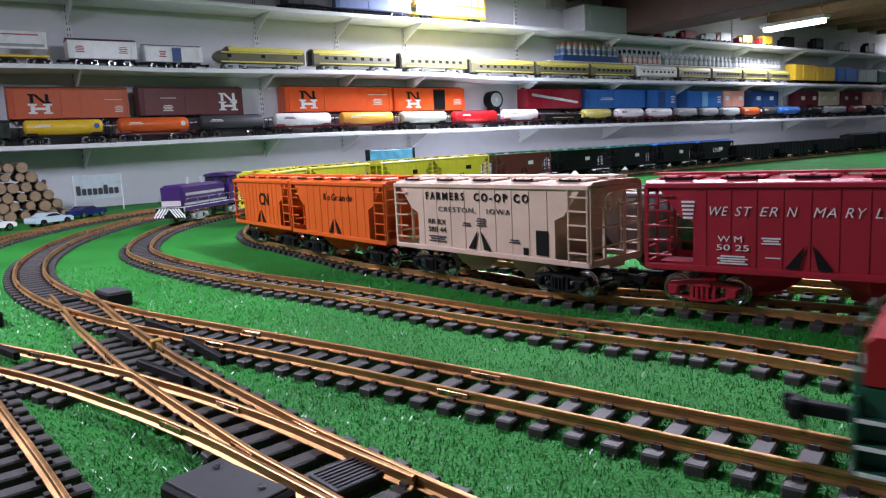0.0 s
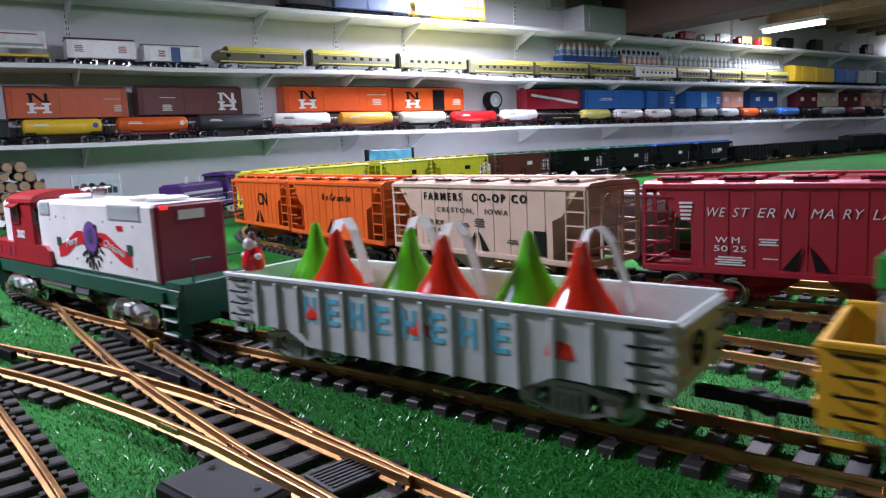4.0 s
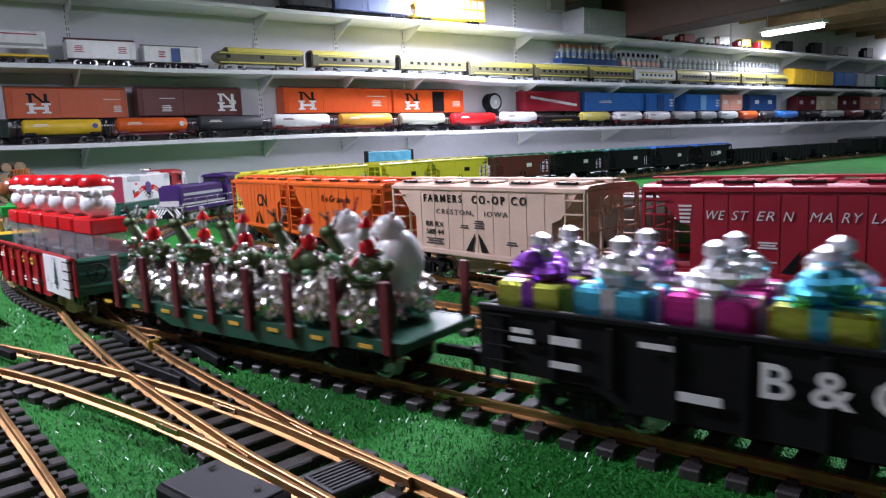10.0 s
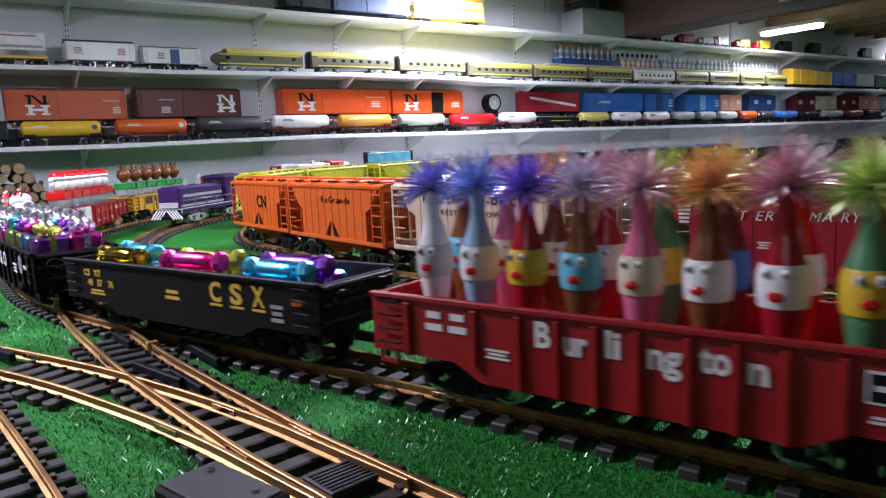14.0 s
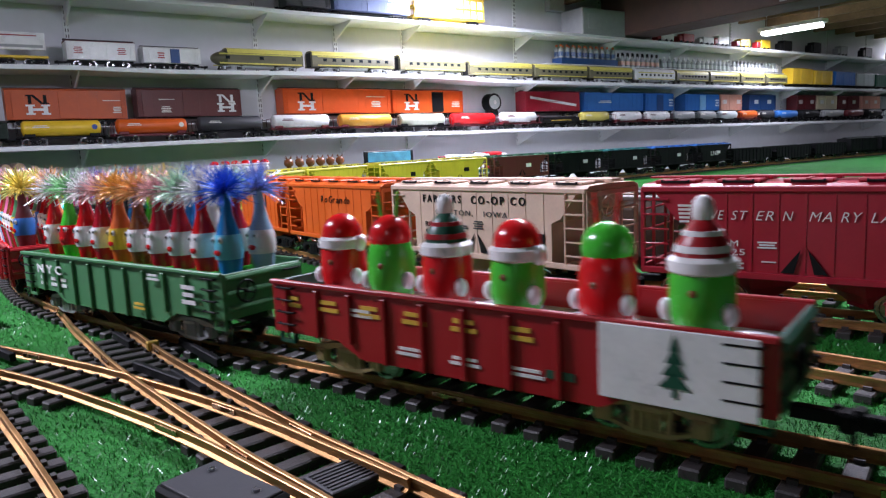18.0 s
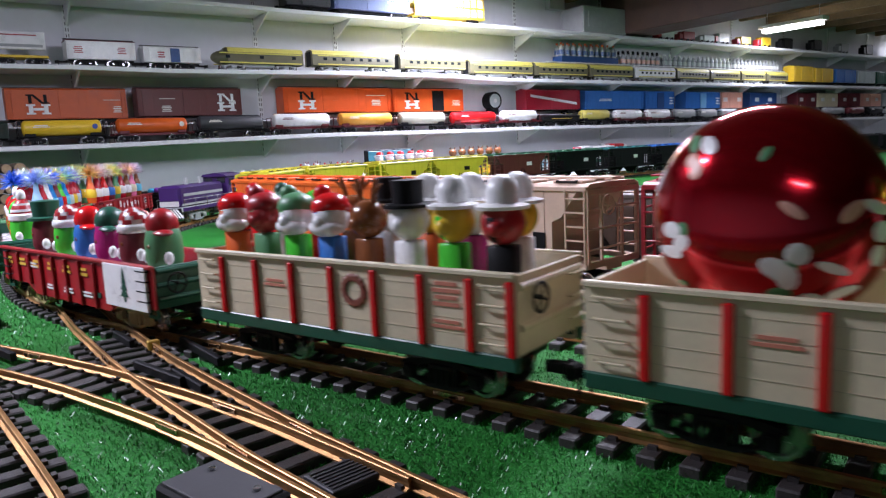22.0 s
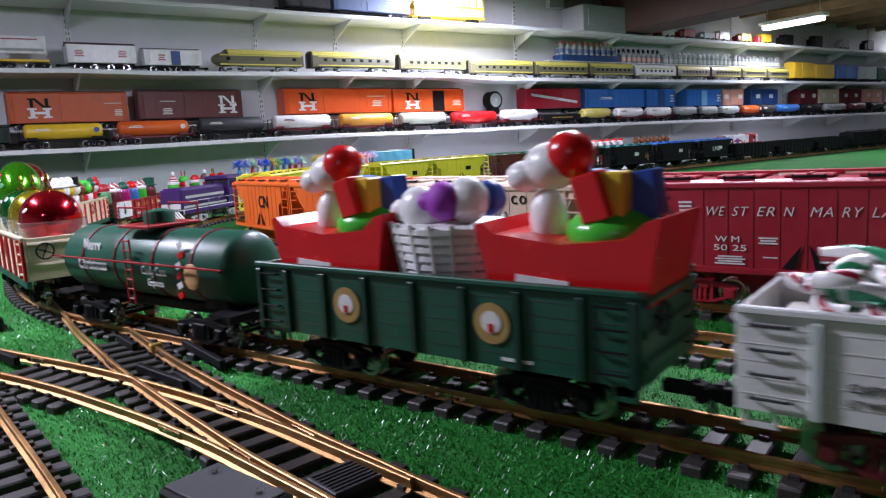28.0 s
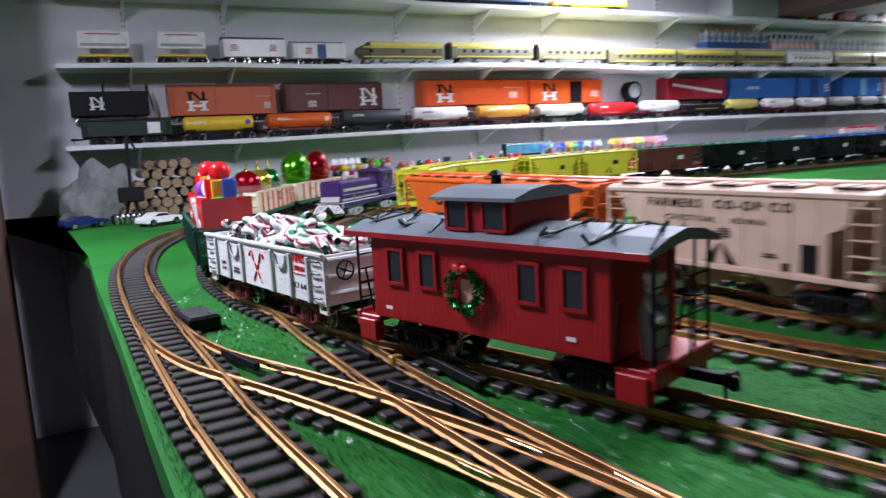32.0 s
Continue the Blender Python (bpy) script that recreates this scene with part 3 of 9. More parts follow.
solid("marker_block", bm, mat("brass_block", (0.8, 0.5, 0.12), 0.35, 0.6), "small brass block by the turnout rail", "block", m=pose(-0.303, 0.708, 0, 0, 0, 40))
for x, y, rz, ln in ((-0.325, 0.785, -44, 0.09), (-0.247, 0.685, -52, 0.11), (-0.262, 0.617, -42, 0.09), (-0.35, 0.745, -50, 0.06), (-0.225, 0.59, -50, 0.07), (-0.47, 0.72, -40, 0.08)):
    bm = bmesh.new()
    box(bm, 0, 0, 0.0105, ln, 0.006, 0.009, 0.001)
    solid("guard_rail", bm, BLACK, "black plastic guard rail of the turnout", "guard rail", "guard rails", m=pose(x, y, 0, 0, 0, rz))


# ---- rolling stock ----
MESH = {}


def cached(key, build):
    if key not in MESH:
        MESH[key] = build()
    return MESH[key]


def wheelset_mesh():
    bm = bmesh.new()
    for s in (-1, 1):
        lathe(bm, [(0.004, s * 0.0195), (0.0125, s * 0.0195), (0.0165, s * 0.02), (0.0165, s * 0.0212), (0.0148, s * 0.0216), (0.0148, s * 0.0262), (0.012, s * 0.0262), (0.011, s * 0.0245), (0.005, s * 0.0245), (0.004, s * 0.027)], (0, 0, 0.0148), 18, "Y")
    rod(bm, (0, -0.034, 0.0148), (0, 0.034, 0.0148), 0.0024, 8)
    return mesh_of("wheelset", bm, WHEEL, True)


def truck_mesh(material, base=0.062):
    """A bogie: open arch-bar side frames with springs and journal boxes, and the bolster between them."""
    bm = bmesh.new()
    h = base / 2
    for s in (-1, 1):
        y = s * 0.034
        extrude_xz(bm, [(-h - 0.008, 0.0205), (-h - 0.006, 0.0235), (-0.013, 0.0275), (0.013, 0.0275), (h + 0.006, 0.0235), (h + 0.008, 0.0205), (h - 0.004, 0.0195), (0.011, 0.0235), (-0.011, 0.0235), (-h + 0.004, 0.0195)], y - 0.0028, y + 0.0028)
        extrude_xz(bm, [(-h + 0.001, 0.0105), (-h + 0.007, 0.0105), (-0.012, 0.0075), (0.012, 0.0075), (h - 0.007, 0.0105), (h - 0.001, 0.0105), (0.013, 0.0045), (-0.013, 0.0045)], y - 0.0026, y + 0.0026)
        for k in (-1, 1):
            box(bm, k * 0.0115, y, 0.0155, 0.0035, 0.005, 0.018)
            box(bm, k * h, y + s * 0.0012, 0.0152, 0.0115, 0.0075, 0.0115, 0.0012)
            rod(bm, (k * h, y + s * 0.0045, 0.0152), (k * h, y + s * 0.0062, 0.0152), 0.0042, 10)
            box(bm, k * (h * 0.72), 0, 0.009, 0.003, 0.058, 0.004)
        for k in (-0.0055, 0, 0.0055):
            rod(bm, (k, y + s * 0.0018, 0.0075), (k, y + s * 0.0018, 0.0205), 0.0023, 7)
        box(bm, 0, y + s * 0.001, 0.0222, 0.019, 0.007, 0.004, 0.0008)
    box(bm, 0, 0, 0.0225, 0.018, 0.066, 0.006)
    box(bm, 0, 0, 0.029, 0.012, 0.012, 0.01)
    return mesh_of("truck", bm, material)


def add_trucks(car, xs, material=None, base=0.062):
    material = material or BLACK
    me = cached(("truck", material.name, base), lambda: truck_mesh(material, base))
    ws = cached("wheelset", wheelset_mesh)
    for x in xs:
        t = part("truck", me, material, car)
        t.location = (x, 0, 0)
        for k in (-base / 2, base / 2):
            w = part("wheelset", ws, WHEEL, t)
            w.location = (k, 0, 0)


def add_couplers(car, xs, z=0.024):
    def build():
        bm = bmesh.new()
        box(bm, 0.012, 0, 0, 0.034, 0.008, 0.008, 0.001)
        box(bm, 0.032, 0.003, 0, 0.009, 0.014, 0.012, 0.002)
        box(bm, 0.038, -0.005, 0, 0.006, 0.006, 0.011, 0.001)
        rod(bm, (0.028, 0, 0), (0.028, 0.003, -0.016), 0.0013, 6)
        return mesh_of("coupler", bm, BLACK)
    me = cached("coupler", build)
    for x in xs:
        c = part("coupler", me, BLACK, car)
        c.matrix_local = pose(x, 0, z, 0, 0, 0 if x > 0 else 180)


def grab_irons(car, x, y, zs, width, material, side=1, along="x"):
    for z in zs:
        bm = bmesh.new()
        if along == "x":
            yy = y + side * 0.0035
            rod(bm, (x - width / 2, yy, z), (x + width / 2, yy, z), 0.0009, 6)
            for k in (-1, 1):
                rod(bm, (x + k * width / 2, y, z), (x + k * width / 2, yy, z), 0.0009, 6)
        else:
            xx = x + side * 0.0035
            rod(bm, (xx, y - width / 2, z), (xx, y + width / 2, z), 0.0009, 6)
            for k in (-1, 1):
                rod(bm, (x, y + k * width / 2, z), (xx, y + k * width / 2, z), 0.0009, 6)
        part("grab_iron", bm, material, car)


def gondola(label, length, side_mat, end_mat=None, rib_mat=None, top=0.078, bottom=0.034, belly=0.012, ribs=11, width=0.098, truck_mat=None, floor_mat=None, group="train cars", sill_mat=None, planks=0, rung_mat=None, end_ribs=3, rib_xs=None, joint_mat=None):
    """An open gondola: floor, two ribbed sides, two ends, grab irons, trucks and couplers."""
    end_mat, rib_mat, floor_mat, rung_mat = end_mat or side_mat, rib_mat or side_mat, floor_mat or side_mat, rung_mat or BLACK
    car = thing("gondola_car", label, "model gondola", group)
    h, w = length / 2, width / 2
    bm = bmesh.new()
    box(bm, 0, 0, bottom + 0.004, length - 0.008, width - 0.008, 0.005)
    part("floor", bm, floor_mat, car)
    bm = bmesh.new()
    box(bm, 0, 0, bottom - 0.004, length - 0.02, 0.02, 0.012)
    for k in np.linspace(-h * 0.75, h * 0.75, 7):
        box(bm, k, 0, bottom - 0.001, 0.005, width - 0.02, 0.006)
    part("underframe", bm, BLACK, car)
    for s in (-1, 1):
        bm = bmesh.new()
        y0, y1 = s * (w - 0.003), s * w
        out = [(-h, top), (-h, bottom), (-h * 0.62, bottom), (-h * 0.5, bottom - belly), (h * 0.5, bottom - belly), (h * 0.62, bottom), (h, bottom), (h, top)]
        extrude_xz(bm, out, min(y0, y1), max(y0, y1))
        sd = part("side", bm, side_mat, car)
        bm = bmesh.new()
        box(bm, 0, s * (w + 0.0005), top, length, 0.0055, 0.004, 0.0008)
        part("top_rail", bm, rib_mat if planks == 0 else side_mat, sd)
        xs = [s * k for k in rib_xs] if rib_xs else [-h + length * (i + 0.5) / ribs for i in range(ribs)]
        for x in xs:
            low = bottom - (belly if abs(x) < h * 0.5 else 0)
            bm = bmesh.new()
            box(bm, x, s * (w + 0.0018), (top + low) / 2 - 0.002, 0.0045 if planks == 0 else 0.006, 0.0036, top - low - 0.004, 0.0008)
            part("rib", bm, rib_mat, sd)
        for i in range(1, planks):
            z = bottom + (top - bottom) * i / planks
            bm = bmesh.new()
            box(bm, 0, s * (w + 0.00005), z, length - 0.004, 0.0005, 0.0004)
            part("plank_joint", bm, joint_mat or DARK, sd)
        if sill_mat:
            bm = bmesh.new()
            box(bm, 0, s * (w - 0.001), bottom - 0.005, length, 0.006, 0.011, 0.001)
            part("sill", bm, sill_mat, car)
    for e in (-1, 1):
        bm = bmesh.new()
        box(bm, e * (h - 0.0015), 0, (top + bottom) / 2, 0.003, width - 0.0062, top - bottom, 0.0006)
        en = part("end", bm, end_mat, car)
        for i in range(end_ribs):
            z = bottom + (top - bottom) * (i + 0.7) / end_ribs
            bm = bmesh.new()
            rod(bm, (e * (h + 0.0002), -w + 0.004, z), (e * (h + 0.0002), w - 0.004, z), 0.003, 8)
            part("end_rib", bm, end_mat, en)
        for s in (-1, 1):
            grab_irons(car, e * (h - 0.018), s * (w + 0.0002), [bottom + 0.008 + k * (top - bottom) * 0.24 for k in range(4)], 0.02, rung_mat, s)
        grab_irons(car, e * (h + 0.002), -0.032, [bottom + 0.012 + k * (top - bottom) * 0.3 for k in range(3)], 0.02, rung_mat, e, "y")
        for s in (-1, 1):
            bm = bmesh.new()
            box(bm, e * (h - 0.012), s * (w - 0.004), bottom - 0.009, 0.018, 0.003, 0.003)
            box(bm, e * (h - 0.004), s * (w - 0.004), bottom - 0.004, 0.002, 0.003, 0.012)
            box(bm, e * (h - 0.02), s * (w - 0.004), bottom - 0.004, 0.002, 0.003, 0.012)
            part("step", bm, end_mat, car)
    bm = bmesh.new()
    spoked_ring(bm, (-h - 0.006, 0.026, top - 0.018), 0.0105)
    rod(bm, (-h, 0.026, top - 0.018), (-h - 0.006, 0.026, top - 0.018), 0.0015, 6)
    part("brake_wheel", bm, BLACK, car)
    add_trucks(car, (-h + 0.075, h - 0.075), truck_mat)
    add_couplers(car, (-h, h))
    return car


def hopper(label, body, length=0.325, group="standing hopper cars", truck_mat=None, roof_mat=None):
    """A two-bay covered hopper with end cages, roof hatches and outlet chutes."""
    car = thing("hopper_car", label, "model hopper car", group)
    h, w, eave, base = length / 2, 0.049, 0.131, 0.042
    bm = bmesh.new()
    extrude_xz(bm, [(-h + 0.012, eave), (-h + 0.038, 0.098), (-h + 0.052, 0.092), (-h + 0.052, base), (h - 0.052, base), (h - 0.052, 0.092), (h - 0.038, 0.098), (h - 0.012, eave)], -w, w)
    part("body", bm, body, car)
    bm = bmesh.new()
    box(bm, 0, 0, base - 0.003, length, 0.03, 0.008)
    for e in (-1, 1):
        extrude_xz(bm, [(e * (h - 0.052), base + 0.03), (e * (h - 0.052), base), (e * (h - 0.1), base)], -w + 0.004, w - 0.004)
    part("frame", bm, body, car)
    for s in (-1, 1):
        for i in range(9):
            x = -(h - 0.064) + (2 * h - 0.128) * i / 8
            bm = bmesh.new()
            box(bm, x, s * w, (eave + base) / 2, 0.0024, 0.0014, eave - base - 0.004)
            part("rib", bm, body, car)
        bm = bmesh.new()
        box(bm, 0, s * (w + 0.001), base + 0.001, length, 0.004, 0.007, 0.001)
        box(bm, 0, s * (w + 0.0005), eave, length, 0.005, 0.006, 0.001)
        part("side_sill", bm, body, car)
        for e in (-1, 1):
            bm = bmesh.new()
            x = e * (h - 0.001)
            box(bm, x, s * (w - 0.001), (eave + base) / 2, 0.004, 0.004, eave - base)
            for z in (0.056, 0.072, 0.088, 0.104, 0.12):
                rod(bm, (e * (h - 0.03), s * (w + 0.002), z), (x, s * (w + 0.002), z), 0.0012, 6)
            if e < 0:
                for xx in (h - 0.03, h - 0.003):
                    rod(bm, (-xx, s * (w + 0.002), base), (-xx, s * (w + 0.002), eave), 0.0014, 6)
            part("ladder", bm, body, car)
        for k in (-0.009, 0.009):
            bm = bmesh.new()
            extrude_xz(bm, [(k - 0.006 * (k < 0) * 2 - 0.0, base + 0.006), (k + 0.012 * (k > 0), base + 0.006), (k * 0.35, base + 0.03)], s * (w + 0.0018) - 0.0005, s * (w + 0.0018) + 0.0005)
            part("bay_opening", bm, BLACK, car)
    for e in (-1, 1):
        bm = bmesh.new()
        box(bm, e * (h - 0.001), 0, base + 0.002, 0.004, 2 * w, 0.008)
        box(bm, e * (h - 0.001), 0, eave - 0.004, 0.004, 2 * w, 0.006)
        for yy in (-0.02, 0.02):
            box(bm, e * (h - 0.003), yy, (eave + base) / 2, 0.003, 0.003, eave - base)
        for z in (0.062, 0.085, 0.108):
            rod(bm, (e * (h + 0.001), -w, z), (e * (h + 0.001), w, z), 0.0013, 6)
        part("end_cage", bm, body, car)
    bm = bmesh.new()
    extrude_yz(bm, [(-w - 0.002, eave + 0.001), (w + 0.002, eave + 0.001), (w - 0.006, eave + 0.0055), (0, eave + 0.0065), (-w + 0.006, eave + 0.0055)], -h, h)
    roof_mat = roof_mat or body
    rf = part("roof", bm, roof_mat, car)
    for i in range(5):
        x = -h + 0.034 + (length - 0.068) * i / 4
        for s in (-1, 1):
            bm = bmesh.new()
            box(bm, x, s * 0.028, eave + 0.0075, 0.044, 0.026, 0.004, 0.0012)
            box(bm, x, s * 0.028, eave + 0.0095, 0.004, 0.027, 0.002)
            ht = part("hatch", bm, roof_mat, rf)
            bm = bmesh.new()
            box(bm, x, s * 0.0425, eave + 0.0075, 0.03, 0.0016, 0.0022)
            for k in (-1, 1):
                box(bm, x + k * 0.0142, s * 0.0405, eave + 0.0085, 0.0016, 0.0055, 0.0022)
            part("latch_bar", bm, BLACK, ht, "thin black latch bar")
    bm = bmesh.new()
    box(bm, 0, 0, eave + 0.0105, length + 0.01, 0.018, 0.002)
    for i in range(7):
        box(bm, -h + 0.02 + (length - 0.04) * i / 6, 0, eave + 0.008, 0.003, 0.02, 0.005)
    part("roof_walk", bm, roof_mat, rf)
    for x in (-0.052, 0.052):
        bm = bmesh.new()
        lathe(bm, [(0.05, base), (0.036, base - 0.016), (0.02, base - 0.027), (0.02, base - 0.031)], (x, 0, 0), 4)
        part("chute", bm, body, car)
    bm = bmesh.new()
    spoked_ring(bm, (-h - 0.006, 0.018, 0.112), 0.0115)
    rod(bm, (-h - 0.006, 0.018, 0.112), (-h, 0.018, 0.112), 0.0015, 6)
    part("brake_wheel", bm, body, car)
    add_trucks(car, (-h + 0.058, h - 0.058), truck_mat)
    add_couplers(car, (-h, h))
    return car


def boxcar(label, length, body, height=0.115, width=0.098, roof_mat=None, door_mat=None, group="shelf cars", door=0.075, truck=True, door_x=0.0, panels=0, base=0.032):
    car = thing("box_car", label, "model boxcar", group)
    h, w = length / 2, width / 2
    top = base + height
    bm = bmesh.new()
    box(bm, 0, 0, (top + base) / 2, length, width, height, 0.0015)
    part("body", bm, body, car)
    bm = bmesh.new()
    extrude_yz(bm, [(-w - 0.002, top), (w + 0.002, top), (w, top + 0.003), (0, top + 0.01), (-w, top + 0.003)], -h - 0.001, h + 0.001)
    rf = part("roof", bm, roof_mat or body, car)
    bm = bmesh.new()
    box(bm, 0, 0, top + 0.0115, length + 0.006, 0.02, 0.003)
    part("roof_walk", bm, DARK, rf)
    bm = bmesh.new()
    box(bm, 0, 0, base - 0.004, length - 0.01, width * 0.5, 0.01)
    part("underframe", bm, BLACK, car)
    for s in (-1, 1):
        if door:
            bm = bmesh.new()
            box(bm, door_x, s * (w + 0.0015), (top + base) / 2 - 0.001, door, 0.004, height * 0.93, 0.0008)
            for k in (-0.3, 0, 0.3):
                box(bm, door_x, s * (w + 0.0035), (top + base) / 2 + k * height, door * 0.94, 0.0012, 0.0025)
            part("door", bm, door_mat or body, car)
        n = panels or int(length / 0.045)
        for i in range(n):
            x = -h + length * (i + 0.5) / n
            if abs(x - door_x) > door / 2 + 0.004:
                bm = bmesh.new()
                box(bm, x, s * (w + 0.0004), (top + base) / 2, 0.0018, 0.001, height * 0.96)
                part("rivet_strip", bm, body, car)
        for e in (-1, 1):
            bm = bmesh.new()
            for z in np.linspace(base + 0.01, top - 0.012, 6):
                rod(bm, (e * (h - 0.022), s * (w + 0.003), z), (e * (h - 0.006), s * (w + 0.003), z), 0.0011, 5)
            for xx in (0.022, 0.006):
                rod(bm, (e * (h - xx), s * (w + 0.003), base + 0.004), (e * (h - xx), s * (w + 0.003), top - 0.006), 0.0011, 5)
            part("ladder", bm, body, car)
    if truck:
        add_trucks(car, (-h + 0.07, h - 0.07))
        add_couplers(car, (-h, h))
    return car


def tank_car(label, length, shell, frame_mat=None, radius=0.033, group="shelf cars", dome=True, band_mat=None, rail_mat=None):
    car = thing("tank_car", label, "model tank car", group)
    frame_mat, h = frame_mat or BLACK, length / 2
    zc = 0.038 + radius
    bm = bmesh.new()
    r = radius
    k0 = h if dome else h - 0.012
    lathe(bm, [(0.002, -k0 + 0.006), (r * 0.6, -k0 + 0.009), (r * 0.9, -k0 + 0.014), (r, -k0 + 0.02), (r, k0 - 0.02), (r * 0.9, k0 - 0.014), (r * 0.6, k0 - 0.009), (0.002, k0 - 0.006)], (0, 0, zc), 26, "X")
    part("tank", bm, shell, car, smooth=True)
    for k in (-0.62, -0.22, 0.22, 0.62) if dome else ():
        bm = bmesh.new()
        lathe(bm, [(r + 0.0002, -0.0022), (r + 0.0012, -0.0018), (r + 0.0012, 0.0018), (r + 0.0002, 0.0022)], (k * h, 0, zc), 26, "X")
        part("band", bm, band_mat or frame_mat, car)
    bm = bmesh.new()
    box(bm, 0, 0, 0.033, length, 0.03, 0.01, 0.001)
    for e in (-1, 1):
        box(bm, e * h * 0.72, 0, 0.042, 0.04, 0.05, 0.014, 0.002)
        box(bm, e * (h - 0.004), 0, 0.034, 0.008, 0.09, 0.008, 0.001)
        box(bm, e * h * 0.9, 0.03, 0.037, h * 0.2, 0.03, 0.0025)
        box(bm, e * h * 0.9, -0.03, 0.037, h * 0.2, 0.03, 0.0025)
    part("frame", bm, frame_mat, car)
    if dome:
        bm = bmesh.new()
        lathe(bm, [(0.017, zc + r - 0.004), (0.017, zc + r + 0.016), (0.0155, zc + r + 0.019), (0.004, zc + r + 0.021)], (0, 0, 0), 18)
        part("dome", bm, shell, car, smooth=True)
    if not dome:
        bm = bmesh.new()
        box(bm, 0, 0, zc + r + 0.001, 2 * k0 - 0.05, 0.012, 0.002)
        part("roof_walk", bm, frame_mat, car)
        for e in (-1, 1):
            bm = bmesh.new()
            for yy in (-0.03, 0.03):
                rod(bm, (e * (h - 0.004), yy, 0.036), (e * (h - 0.004), yy, zc + 0.012), 0.0013, 6)
            rod(bm, (e * (h - 0.004), -0.03, zc + 0.012), (e * (h - 0.004), 0.03, zc + 0.012), 0.0013, 6)
            part("end_rail", bm, frame_mat, car)
    for s in (-1, 1) if dome else ():
        bm = bmesh.new()
        yy = s * (r + 0.006)
        rod(bm, (-h + 0.008, yy, zc + 0.006), (h - 0.008, yy, zc + 0.006), 0.0011, 6)
        for k in (-0.9, -0.45, 0, 0.45, 0.9):
            rod(bm, (k * h, yy, zc + 0.006), (k * h, s * (r - 0.002), zc + 0.002), 0.001, 5)
        part("hand_rail", bm, rail_mat or frame_mat, car)
        bm = bmesh.new()
        for k in (-0.006, 0.006):
            rod(bm, (k, s * (r + 0.004), 0.036), (k, s * (r + 0.004), zc + r * 0.8), 0.0011, 5)
        for z in np.linspace(0.042, zc + r * 0.75, 7):
            rod(bm, (-0.006, s * (r + 0.004), z), (0.006, s * (r + 0.004), z), 0.001, 5)
        part("ladder", bm, rail_mat or frame_mat, car)
    add_trucks(car, (-h + 0.062, h - 0.062))
    add_couplers(car, (-h, h))
    return car


# ---- the Christmas train ----
PACE = [(0, 0.275), (6, 0.275), (9, 0.2715), (13, 0.2675), (18, 0.264), (22, 0.2595), (25, 0.256), (26.5, 0.25), (28, 0.256), (32, 0.256)]


def run(t):
    """How far the train has come at time t, in metres."""
    total = 0.0
    for (t0, v0), (t1, v1) in zip(PACE, PACE[1:]):
        if t <= t0:
            break
        e = min(t, t1)
        ve = v0 + (v1 - v0) * (e - t0) / (t1 - t0)
        total += (v0 + ve) / 2 * (e - t0)
    return total


MOVING = []          # thing, place along the loop at the start, truck distance, pose on the car


def on_train(ob, front, rear, local=None):
    MOVING.append((ob, (front + rear) / 2, (front - rear) * 0.62, local))


IVORY = paint("ivory_lettering", (0.72, 0.7, 0.62), 0.5)
BLUE = paint("blue_paint", (0.02, 0.06, 0.3), 0.4)
SKY = paint("sky_blue_lettering", (0.12, 0.5, 0.65), 0.45)
MAROON = paint("maroon_paint", (0.13, 0.014, 0.02), 0.42)
GOLD = paint("gold_lettering", (0.7, 0.45, 0.06), 0.4)
CREAM = paint("cream_paint", (0.68, 0.6, 0.42), 0.5)
CHROME = mat("chrome", (0.75, 0.75, 0.76), 0.14, 1.0, 0.1, 50)
LIMEGREEN = paint("bright_green_plastic", (0.06, 0.5, 0.04), 0.22)
HOTRED = paint("bright_red_plastic", (0.62, 0.012, 0.015), 0.2)
SNOW = paint("white_plastic", (0.8, 0.8, 0.79), 0.3)
BROWN = paint("brown_plastic", (0.2, 0.065, 0.02), 0.25)
PINK = paint("pink_plastic", (0.75, 0.4, 0.3), 0.35)
LGREY = paint("pale_grey_green_paint", (0.5, 0.56, 0.55), 0.42)


